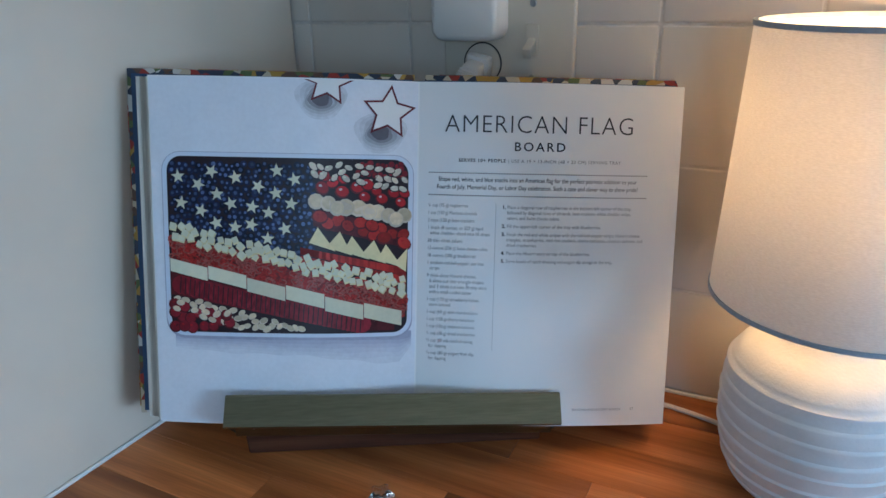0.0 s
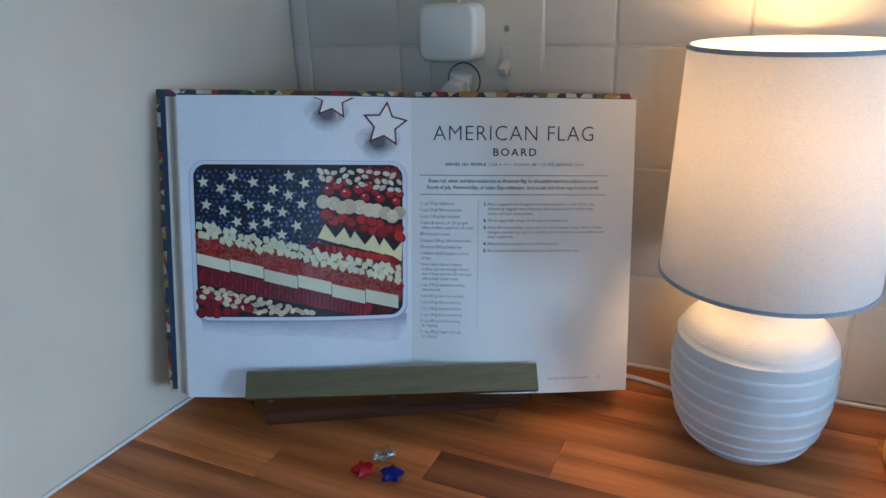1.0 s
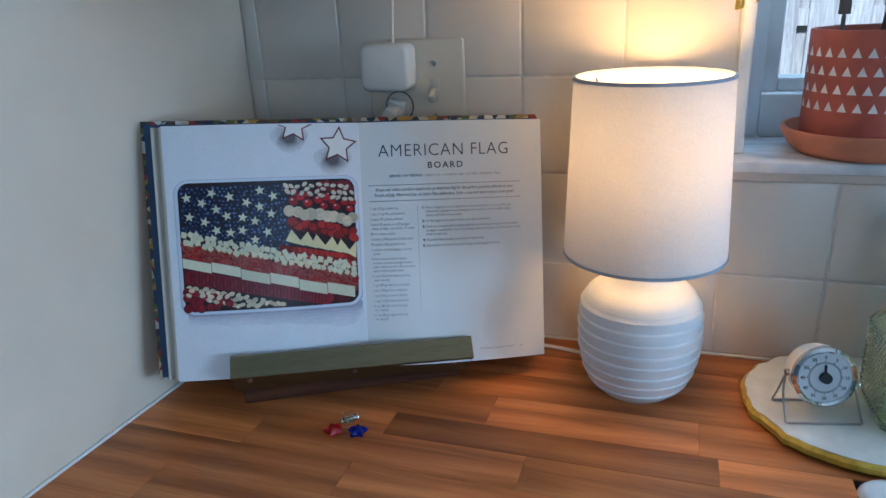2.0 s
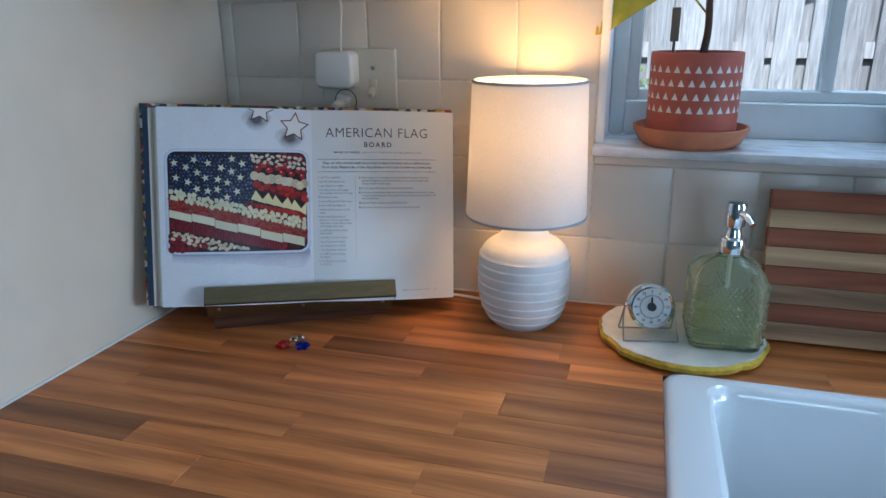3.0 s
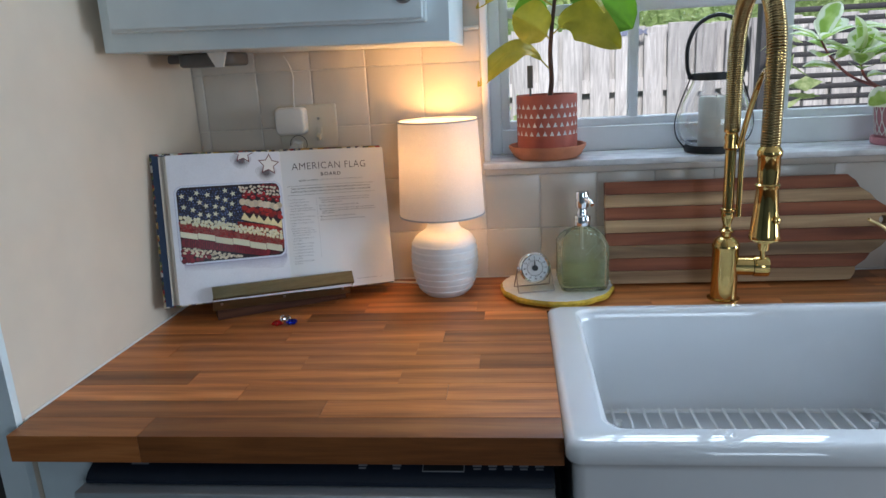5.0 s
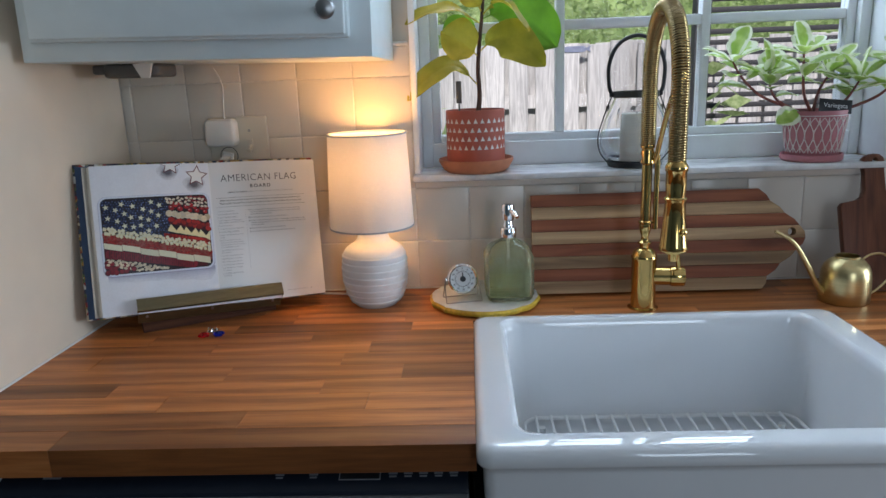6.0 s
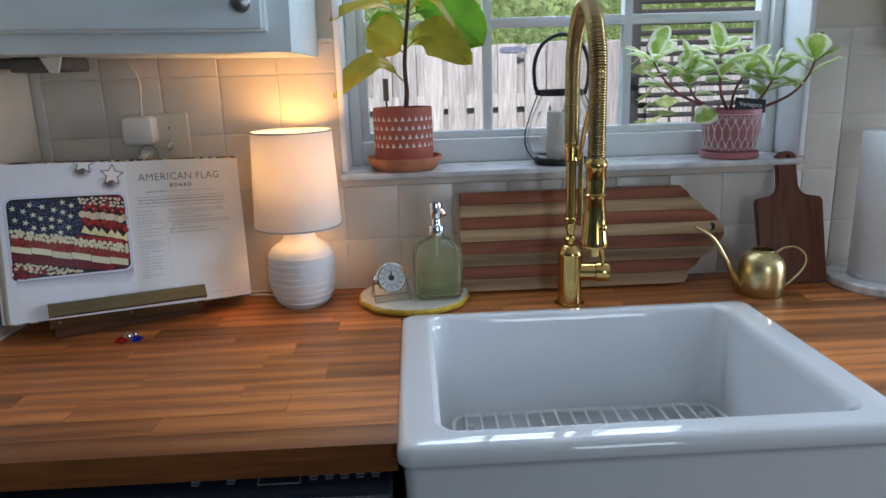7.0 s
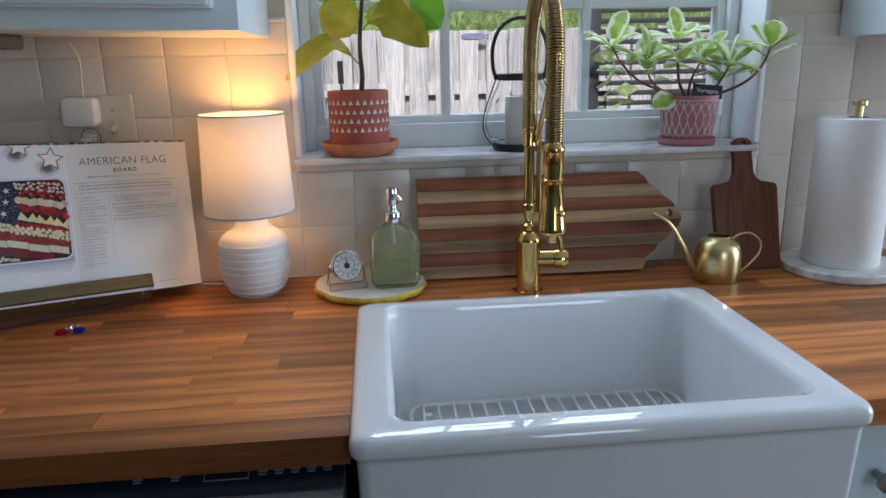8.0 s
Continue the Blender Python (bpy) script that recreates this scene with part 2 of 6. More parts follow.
M_PORCELAIN.node_tree.nodes["Principled BSDF"].inputs["Coat Roughness"].default_value = 0.03
M_RACK = mat("white_coated_wire", (0.84, 0.85, 0.85), 0.35, vary=0.02)
M_BRASS = mat("polished_brass", (0.62, 0.42, 0.15), 0.09, metal=1.0, vary=0.05, scale=60)
M_SATIN = mat("brushed_brass", (0.66, 0.53, 0.27), 0.30, metal=1.0, vary=0.06, scale=40, stretch=(1, 1, 8))
M_ANTIQUE = mat("antique_brass_ledge", (0.23, 0.195, 0.115), 0.40, metal=1.0, vary=0.10, scale=60, stretch=(1, 12, 12))
M_BRONZE = mat("bronzed_spring", (0.37, 0.265, 0.12), 0.24, metal=1.0, vary=0.06, scale=60)
M_CHROME = mat("chrome", (0.82, 0.83, 0.85), 0.07, metal=1.0, vary=0.02)
M_STEEL = mat("brushed_steel", (0.62, 0.64, 0.67), 0.38, metal=0.75, vary=0.06, scale=30, stretch=(1, 40, 40))
M_WIRE = mat("steel_wire", (0.45, 0.44, 0.43), 0.3, metal=1.0)
M_BLACK = mat("black_metal", (0.02, 0.022, 0.025), 0.42, vary=0.15, scale=80)
M_NAVY = mat("dark_control_panel", (0.014, 0.019, 0.030), 0.30, vary=0.08, spec=0.28)
M_FRIDGE = mat("dark_fridge_steel", (0.16, 0.17, 0.18), 0.35, metal=0.8, vary=0.06, scale=8, stretch=(20, 20, 1))
M_PLASTIC = mat("white_plastic", (0.78, 0.76, 0.73), 0.35, vary=0.015)
M_ALMOND = mat("almond_switch_plate", (0.66, 0.60, 0.50), 0.35, vary=0.015)
M_CERAMIC = mat("matte_white_ceramic", (0.78, 0.79, 0.80), 0.55, vary=0.03, scale=60, bump=0.12, bump_scale=400)
M_SHADE = shade_mat("linen_shade")
M_BINDING = mat("grey_blue_shade_binding", (0.34, 0.39, 0.46), 0.8, vary=0.08, scale=300)
M_PAPER = mat("coated_book_paper", (0.80, 0.80, 0.80), 0.30, vary=0.012, scale=12, spec=0.35)
M_EDGE = mat("page_edges", (0.72, 0.68, 0.60), 0.8, vary=0.14, scale=40, stretch=(90, 1, 90))
M_COVER = food_print("patterned_book_cover")
M_NAVYCLOTH = mat("navy_endpaper", (0.035, 0.07, 0.15), 0.6, vary=0.08)
M_INK = mat("black_ink", (0.03, 0.03, 0.035), 0.45)
M_GREYINK = mat("grey_ink", (0.24, 0.24, 0.26), 0.5)
M_STANDWOOD = wood_mat("acacia_stand", (0.018, 0.008, 0.006), (0.055, 0.021, 0.012), (0.11, 0.048, 0.024), rough=0.4)
M_STRIPE_D = wood_mat("padauk_stripe", (0.13, 0.034, 0.014), (0.225, 0.064, 0.026), (0.32, 0.106, 0.046), rough=0.5, spread=0.22, coat=0, figure=0.25, streak=0.1)
M_STRIPE_L = wood_mat("pale_stripe", (0.20, 0.112, 0.055), (0.36, 0.222, 0.115), (0.52, 0.350, 0.195), rough=0.5, spread=0.2, coat=0, figure=0.3, streak=0.1)
M_WALNUT = wood_mat("walnut_board", (0.06, 0.019, 0.009), (0.155, 0.048, 0.021), (0.235, 0.083, 0.037), rough=0.42, along="y", spread=0.1, coat=0.05)
M_TERRA = mat("painted_terracotta", (0.40, 0.095, 0.060), 0.6, vary=0.08, scale=60, bump=0.06)
M_SAUCER = mat("terracotta_saucer", (0.50, 0.19, 0.10), 0.75, vary=0.10, scale=50, bump=0.1)
M_PINK = mat("dusty_pink_ceramic", (0.46, 0.17, 0.19), 0.5, vary=0.05, scale=60)
M_PRINT = mat("white_pot_paint", (0.74, 0.70, 0.66), 0.6, vary=0.06, scale=150)
M_SOIL = mat("potting_soil", (0.035, 0.024, 0.018), 0.95, vary=0.35, scale=160, bump=0.9, bump_scale=260)
M_STEM = mat("woody_stem", (0.09, 0.045, 0.03), 0.7, vary=0.2, scale=120, bump=0.3)
M_REDSTEM = mat("red_brown_stem", (0.24, 0.07, 0.06), 0.5, vary=0.2, scale=90)
M_FIG = leaf_mat("yellowing_fig_leaf", (0.32, 0.29, 0.020), (0.55, 0.44, 0.045), translucent=0.5, scale=15)
M_FIGGREEN = leaf_mat("green_fig_leaf", (0.11, 0.27, 0.016), (0.19, 0.41, 0.026), translucent=0.5, scale=13)
M_VARI = leaf_mat("variegated_leaf", (0.32, 0.48, 0.08), (0.50, 0.64, 0.17), edge=(0.85, 0.87, 0.68), translucent=0.5)
M_GLASS = glass_mat("clear_glass")
M_PANE = glass_mat("window_glass", ior=1.1)
M_THIN = glass_mat("thin_lantern_glass", ior=1.5)
M_GREENGLASS = cloudy_glass("green_bottle_glass", (0.93, 0.97, 0.84), (0.80, 0.90, 0.64), 0.08, 0.02, 1.34)
M_SOAP = cloudy_glass("green_soap", (0.93, 0.96, 0.66), (0.82, 0.88, 0.40), 0.16, 0.03, 1.12)
M_WAX = mat("ivory_wax", (0.80, 0.77, 0.68), 0.45, vary=0.03, scale=40)
M_SLABTOP = mat("cream_marble_slab", (0.70, 0.69, 0.64), 0.30, vary=0.05, scale=40, tint=(0.80, 0.80, 0.76))
M_GOLDEDGE = mat("yellow_painted_edge", (0.62, 0.42, 0.05), 0.35, vary=0.2, scale=120, bump=0.3, bump_scale=160)
M_DIAL = mat("white_dial", (0.74, 0.76, 0.78), 0.3, vary=0.02)
M_TOWEL = mat("paper_towel", (0.84, 0.84, 0.84), 0.95, vary=0.02, scale=70, bump=0.22, bump_scale=140)
# Floor out of view, kept dark brown to limit bounced light.
M_FLOOR = wood_mat("floor_boards", (0.05, 0.028, 0.016), (0.10, 0.058, 0.032), (0.15, 0.09, 0.05), rough=0.4, along="y")
M_FENCE = wood_mat("weathered_fence", (0.26, 0.26, 0.27), (0.44, 0.44, 0.45), (0.62, 0.62, 0.62), rough=0.85, along="z", spread=0.30, coat=0)
M_FENCEDARK = mat("dark_slat_paint", (0.035, 0.037, 0.045), 0.6, vary=0.1)
M_GRASS = mat("lawn", (0.06, 0.11, 0.03), 0.9, vary=0.3, scale=30, bump=0.6)
M_HEDGE = leaf_mat("hedge_leaf", (0.27, 0.40, 0.15), (0.52, 0.63, 0.33), translucent=0.5, rough=0.6)
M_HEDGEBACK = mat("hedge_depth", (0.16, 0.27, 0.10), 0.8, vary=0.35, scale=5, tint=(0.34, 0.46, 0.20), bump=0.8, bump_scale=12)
M_GEMRED = cloudy_glass("red_gem", (0.90, 0.03, 0.04), (0.72, 0.010, 0.018), 0.40, 0.02, 1.45)
M_GEMBLUE = cloudy_glass("blue_gem", (0.03, 0.06, 0.80), (0.012, 0.030, 0.42), 0.35, 0.02, 1.45)
M_BLUEBIRD = mat("blue_grey_ornament", (0.20, 0.23, 0.34), 0.5)
M_CORD = mat("white_cord", (0.74, 0.70, 0.64), 0.5, vary=0.02)
M_TAG = mat("black_plant_tag", (0.012, 0.012, 0.016), 0.4)
M_CHALK = mat("chalk_ink", (0.72, 0.72, 0.74), 0.8)
M_PUTTY = mat("grey_plastic", (0.11, 0.105, 0.10), 0.5, vary=0.06)
M_KNOB = mat("pewter_knob", (0.32, 0.33, 0.34), 0.35, metal=1.0, vary=0.08)
# printed inks of the cookbook photograph
INK = {}
for key, col, var in (("tray", (0.66, 0.70, 0.80), 0.02), ("shadow", (0.40, 0.40, 0.51), 0.2), ("berry", (0.012, 0.016, 0.045), 0.6),
                      ("bloom", (0.085, 0.11, 0.22), 0.6), ("cheese", (0.67, 0.64, 0.47), 0.08), ("meat", (0.14, 0.018, 0.016), 0.4),
                      ("beet", (0.09, 0.012, 0.016), 0.3), ("tomato", (0.36, 0.014, 0.018), 0.35), ("cracker", (0.60, 0.50, 0.34), 0.25),
                      ("pepper", (0.33, 0.022, 0.016), 0.4), ("rasp", (0.20, 0.014, 0.024), 0.35), ("triangle", (0.70, 0.61, 0.34), 0.1),
                      ("cashew", (0.60, 0.51, 0.40), 0.15), ("salmon", (0.30, 0.075, 0.06), 0.3), ("cutter", (0.12, 0.018, 0.024), 0.15), ("highlight", (0.62, 0.50, 0.48), 0.1), ("under", (0.03, 0.018, 0.022), 0.3),
                      ("mist", (0.70, 0.71, 0.76), 0.06), ("cream", (0.80, 0.78, 0.76), 0.02), ("cover_a", (0.55, 0.36, 0.05), 0.2), ("cover_b", (0.45, 0.05, 0.04), 0.2),
                      ("cover_c", (0.50, 0.48, 0.44), 0.2)):
    INK[key] = mat("ink_" + key, col, 0.32, vary=var * 0.4, scale=300, island_vary=var, spec=0.35)


# ---- mesh helpers ----
def mesh_of(name, bm, smooth=None):
    me = bpy.data.meshes.new(name)
    bm.normal_update()
    if smooth is not None:
        for f in bm.faces:
            f.smooth = True
        for e in bm.edges:
            if len(e.link_faces) == 2 and e.calc_face_angle(0) > radians(smooth):
                e.smooth = False
    bm.to_mesh(me)
    bm.free()
    return me


def part(name, bm, material, parent=None, label="", smooth=40):
    """Links a bmesh as one mesh object under a thing or a part."""
    me = mesh_of(name, bm, smooth)
    for m in material if isinstance(material, (list, tuple)) else [material]:
        me.materials.append(m)
    ob = new(name, me)
    if parent:
        ob.parent = parent
    if label:
        tagged(ob, label)
    return ob


def thing(name, m, label, category, group="", kind=""):
    ob = new(name)
    ob.empty_display_size = 0.05
    ob.matrix_basis = m if isinstance(m, Matrix) else Matrix.Translation(m)
    return tagged(ob, label, category, group, kind)


def box(bm, x0, x1, y0, y1, z0, z1, bevel=0.0, seg=2, m=None, mi=0):
    made = bmesh.ops.create_cube(bm, size=1)["verts"]
    bmesh.ops.scale(bm, verts=made, vec=(abs(x1 - x0), abs(y1 - y0), abs(z1 - z0)))
    bmesh.ops.translate(bm, verts=made, vec=((x0 + x1) / 2, (y0 + y1) / 2, (z0 + z1) / 2))
    faces = {f for v in made for f in v.link_faces}
    for f in faces:
        f.material_index = mi
    if bevel:
        edges = list({e for v in made for e in v.link_edges})
        got = bmesh.ops.bevel(bm, geom=edges, offset=bevel, segments=seg, affect="EDGES", profile=0.5)
        made = list({v for f in got["faces"] for v in f.verts} | {v for v in made if v.is_valid})
        for f in got["faces"]:
            f.material_index = mi
    if m is not None:
        bmesh.ops.transform(bm, matrix=m, verts=made)
    return bm


def boxed(*a, **k):
    return box(bmesh.new(), *a, **k)


def lathe(bm, profile, seg=48, m=None, closed=False, wobble=None, mi=0):
    """Turns a list of (radius, height) about z; wobble(angle, k) scales the radius."""
    rings = []
    for k, (r, z) in enumerate(profile):
        if r < 1e-6:
            rings.append([bm.verts.new((0, 0, z))])
        else:
            ring = []
            for i in range(seg):
                a = 2 * math.pi * i / seg
                rr = r * (wobble(a, k) if wobble else 1)
                ring.append(bm.verts.new((rr * math.cos(a), rr * math.sin(a), z)))
            rings.append(ring)
    pairs = list(zip(rings, rings[1:])) + ([(rings[-1], rings[0])] if closed else [])
    for a, b in pairs:
        if len(a) == 1 and len(b) == 1:
            continue
        for i in range(seg):
            j = (i + 1) % seg
            if len(a) == 1:
                f = bm.faces.new((a[0], b[j], b[i]))
            elif len(b) == 1:
                f = bm.faces.new((a[i], a[j], b[0]))
            else:
                f = bm.faces.new((a[i], a[j], b[j], b[i]))
            f.material_index = mi
    if m is not None:
        bmesh.ops.transform(bm, matrix=m, verts=[v for r in rings for v in r])
    bmesh.ops.recalc_face_normals(bm, faces=bm.faces)
    return bm


def turned(profile, **k):
    return lathe(bmesh.new(), profile, **k)


def tube(bm, pts, r, seg=10, cap=True, mi=0):
    """A round tube through points; r is one radius or one a point."""
    pts = [Vector(p) for p in pts]
    rs = r if isinstance(r, (list, tuple)) else [r] * len(pts)
    up = Vector((0.31, 0.17, 0.93))
    rings = []
    for i, p in enumerate(pts):
        d = (pts[min(i + 1, len(pts) - 1)] - pts[max(i - 1, 0)]).normalized()
        if abs(d.dot(up)) > 0.98:
            up = Vector((0.9, 0.3, 0.1))
        s = d.cross(up).normalized()
        t = s.cross(d).normalized()
        up = t
        rings.append([bm.verts.new(p + rs[i] * (math.cos(2 * math.pi * k / seg) * s + math.sin(2 * math.pi * k / seg) * t)) for k in range(seg)])
    for a, b in zip(rings, rings[1:]):
        for k in range(seg):
            bm.faces.new((a[k], a[(k + 1) % seg], b[(k + 1) % seg], b[k])).material_index = mi
    if cap:
        bm.faces.new(list(reversed(rings[0]))).material_index = mi
        bm.faces.new(rings[-1]).material_index = mi
    return bm


def tubed(pts, r, **k):
    return tube(bmesh.new(), pts, r, **k)


def spline(pts, n=10):
    """Catmull-Rom points through a short list."""
    pts = [Vector(p) for p in pts]
    full = [2 * pts[0] - pts[1], *pts, 2 * pts[-1] - pts[-2]]
    out = []
    for i in range(1, len(full) - 2):
        a, b, c, d = full[i - 1:i + 3]
        for k in range(n):
            t = k / n
            out.append(0.5 * ((2 * b) + (c - a) * t + (2 * a - 5 * b + 4 * c - d) * t * t + (3 * b - a - 3 * c + d) * t ** 3))
    out.append(pts[-1])
    return out


def slab_from(outline, z0, z1, bevel=0.0, seg=2):
    """An outline of (x, y) pulled up from z0 to z1."""
    bm = bmesh.new()
    f = bm.faces.new([bm.verts.new((x, y, z0)) for x, y in outline])
    got = bmesh.ops.extrude_face_region(bm, geom=[f])
    bmesh.ops.translate(bm, verts=[v for v in got["geom"] if isinstance(v, bmesh.types.BMVert)], vec=(0, 0, z1 - z0))
    bmesh.ops.recalc_face_normals(bm, faces=bm.faces)
    if bevel:
        edges = [e for e in bm.edges if abs(e.verts[0].co.z - e.verts[1].co.z) < 1e-6]
        bmesh.ops.bevel(bm, geom=edges, offset=bevel, segments=seg, affect="EDGES", profile=0.5)
    return bm


def slab_with_hole(outline, cx, cy, r, z0, z1, bevel=0.0):
    """An outline pulled up from z0 to z1 with a round hole right through it."""
    bm = bmesh.new()
    edges = []
    for pts in (outline, [(cx + r * math.cos(2 * math.pi * k / 20), cy + r * math.sin(2 * math.pi * k / 20)) for k in range(20)]):
        loop_ = [bm.verts.new((x, y, z0)) for x, y in pts]
        edges += [bm.edges.new((a, b)) for a, b in zip(loop_, loop_[1:] + loop_[:1])]
    made = bmesh.ops.triangle_fill(bm, edges=edges, use_beauty=True)["geom"]
    faces = [f for f in made if isinstance(f, bmesh.types.BMFace)]
    got = bmesh.ops.extrude_face_region(bm, geom=faces)
    bmesh.ops.translate(bm, verts=[v for v in got["geom"] if isinstance(v, bmesh.types.BMVert)], vec=(0, 0, z1 - z0))
    bmesh.ops.recalc_face_normals(bm, faces=bm.faces)
    if bevel:
        sharp = [e for e in bm.edges if len(e.link_faces) == 2 and abs(e.verts[0].co.z - e.verts[1].co.z) < 1e-6 and e.calc_face_angle(0) > 1]
        bmesh.ops.bevel(bm, geom=sharp, offset=bevel, segments=2, affect="EDGES", profile=0.5)
    return bm


def round_rect(x0, x1, y0, y1, r, n=6):
    pts = []
    for cx, cy, a0 in ((x1 - r, y1 - r, 0), (x0 + r, y1 - r, 90), (x0 + r, y0 + r, 180), (x1 - r, y0 + r, 270)):
        for k in range(n + 1):
            a = radians(a0 + 90 * k / n)
            pts.append((cx + r * math.cos(a), cy + r * math.sin(a)))
    return pts


def letters(text, size, spacing=1.0, align="LEFT", bold=0.0):
    """The built-in font's letters as a bmesh in the xy plane."""
    cu = bpy.data.curves.new("letters", "FONT")
    cu.body, cu.size, cu.space_character, cu.align_x, cu.offset = text, size, spacing, align, bold
    cu.resolution_u = 3
    ob = bpy.data.objects.new("letters", cu)
    scene.collection.objects.link(ob)
    bpy.context.view_layer.update()
    me = bpy.data.meshes.new_from_object(ob.evaluated_get(bpy.context.evaluated_depsgraph_get()))
    bm = bmesh.new()
    bm.from_mesh(me)
    bpy.data.objects.remove(ob)
    bpy.data.curves.remove(cu)
    bpy.data.meshes.remove(me)
    return bm


def add_mesh(bm, other, m=None, mi=None):
    """Copies another bmesh into bm, then frees it."""
    if m is not None:
        bmesh.ops.transform(other, matrix=m, verts=other.verts)
    if mi is not None:
        for f in other.faces:
            f.material_index = mi
    me = bpy.data.meshes.new("tmp")
    other.to_mesh(me)
    other.free()
    bm.from_mesh(me)
    bpy.data.meshes.remove(me)
    return bm


# ---- the room ----
CT = 0.91          # top of the counter
TILE_TOP = 1.400
WIN = (0.600, 1.535, 1.1385, 2.05)   # the window's opening: x0, x1, z0, z1

wall_n = thing("wall_north", (0, 0, 0), "back wall with cream glazed tiles above the counter", "wall", kind="structure")
bm = bmesh.new()
x0, x1, z0, z1 = WIN
box(bm, -1.6, x0, 0.006, 0.20, 0, 2.45)
box(bm, x1, 5.4, 0.006, 0.20, 0, 2.45)
box(bm, x0, x1, 0.006, 0.20, 0, z0)
box(bm, x0, x1, 0.006, 0.20, z1, 2.45)
part("plaster", bm, M_WALL, wall_n)
bm = bmesh.new()
box(bm, 0.0, x0, 0.0014, 0.006, CT - 0.02, TILE_TOP)
box(bm, x1, 3.4, 0.0014, 0.006, CT - 0.02, TILE_TOP)
box(bm, x0, x1, 0.0014, 0.006, CT - 0.02, z0)
part("grout_bed", bm, M_GROUT, wall_n, "recessed grey-beige grout")
part("top_trim", boxed(0.0, x0 - 0.002, -0.006, 0.006, TILE_TOP, TILE_TOP + 0.008, 0.002), M_GROUT, wall_n)

# the left wall runs a little out of square with the back wall
def left_x(y):
    return 0.021 + 0.036 * y


bm = bmesh.new()
a, b = (left_x(0.0), 0.0), (left_x(-0.600), -0.600)
outline = [a, (a[0] - 0.024, 0.0), (b[0] - 0.024, -0.600), b]
bm = slab_from(outline, 0, 2.45)
part("wall_west", bm, M_WALL, smooth=None)
tagged(bpy.data.objects["wall_west"], "smooth warm white painted side wall", "wall", kind="structure")
bm = slab_from([(b[0] + 0.001, -0.600), (b[0] - 0.038, -0.600), (b[0] - 0.038, -0.612), (b[0] + 0.001, -0.612)], 0, 2.45, 0.002)
part("end_trim", bm, M_BLUE, smooth=None)
tagged(bpy.data.objects["end_trim"], "pale blue painted edge strip of the side wall", "trim", kind="structure")

part("floor", boxed(-1.7, 5.4, -3.6, 0.0, -0.06, 0.0), M_FLOOR)
tagged(bpy.data.objects["floor"], "brown wooden kitchen floor", "floor", kind="structure")
part("ceiling", boxed(-1.7, 5.4, -3.6, 0.2, 2.45, 2.52), M_CEIL)
tagged(bpy.data.objects["ceiling"], "plain white ceiling", "ceiling", kind="structure")
# Unseen east wall; its opening is added to hold the side lamp.
bm = bmesh.new()
box(bm, 5.3, 5.4, -3.6, -1.70, 0, 2.45)
box(bm, 5.3, 5.4, -0.20, 0.0, 0, 2.45)
box(bm, 5.3, 5.4, -1.70, -0.20, 0, 0.75)
box(bm, 5.3, 5.4, -1.70, -0.20, 2.15, 2.45)
part("wall_east", bm, M_TEAL)
tagged(bpy.data.objects["wall_east"], "unseen dark grey-teal wall with an opening added for the side lamp", "wall", kind="structure")
part("wall_far_west", boxed(-1.7, -1.6, -3.6, 0.0, 0, 2.45), M_TEAL)
tagged(bpy.data.objects["wall_far_west"], "unseen wall in dark grey-teal that cuts bounced light", "wall", kind="structure")
bm = bmesh.new()
box(bm, -1.6, 1.40, -3.6, -3.5, 0, 2.45)
box(bm, 2.10, 5.3, -3.6, -3.5, 0, 2.45)
box(bm, 1.40, 2.10, -3.6, -3.5, 2.05, 2.45)
box(bm, 1.40, 2.10, -3.6, -3.5, 0, 1.05)
part("wall_south", bm, M_TEAL)
tagged(bpy.data.objects["wall_south"], "unseen dark grey-teal wall with a window opening, cuts bounced light", "wall", kind="structure")

# ---- window ----
win = thing("window_1", (0, 0, 0), "white painted window with muntins over the sink", "window", kind="structure")
GY = 0.128
bm = bmesh.new()
box(bm, x0, x0 + 0.012, -0.004, 0.11, z0 + 0.0125, z1, 0.002)
box(bm, x1 - 0.012, x1, -0.004, 0.11, z0 + 0.0125, z1, 0.002)
box(bm, x0, x1, -0.004, 0.11, z1 - 0.012, z1)
part("reveal", bm, M_TRIM, win)
FX0, FX1, FZ0 = 0.612, 1.523, 1.1500
bm = bmesh.new()
box(bm, FX0, FX0 + 0.022, 0.095, 0.165, FZ0, z1 - 0.012, 0.003)
box(bm, FX1 - 0.022, FX1, 0.095, 0.165, FZ0, z1 - 0.012, 0.003)
box(bm, FX0 + 0.022, FX1 - 0.022, 0.0945, 0.165, FZ0, FZ0 + 0.050, 0.003)
box(bm, FX0 + 0.022, FX1 - 0.022, 0.095, 0.165, z1 - 0.05, z1 - 0.012, 0.003)
part("window_frame", bm, M_TRIM, win)
bm = bmesh.new()
SX0, SX1, SZ0 = FX0 + 0.022, FX1 - 0.022, FZ0 + 0.050
box(bm, SX0, SX0 + 0.018, 0.112, 0.145, SZ0, 1.98, 0.003)
box(bm, SX1 - 0.018, SX1, 0.112, 0.145, SZ0, 1.98, 0.003)
box(bm, SX0 + 0.018, SX1 - 0.018, 0.112, 0.145, SZ0, SZ0 + 0.016, 0.003)
box(bm, SX0 + 0.018, SX1 - 0.018, 0.112, 0.145, 1.962, 1.98, 0.003)
part("sash", bm, M_TRIM, win, "grey-white sash in the frame")
MUX = (0.905, 1.202)
for mx in MUX:
    part("muntin", boxed(mx - 0.009, mx + 0.009, 0.114, 0.143, SZ0 + 0.016, 1.962, 0.002), M_TRIM, win)
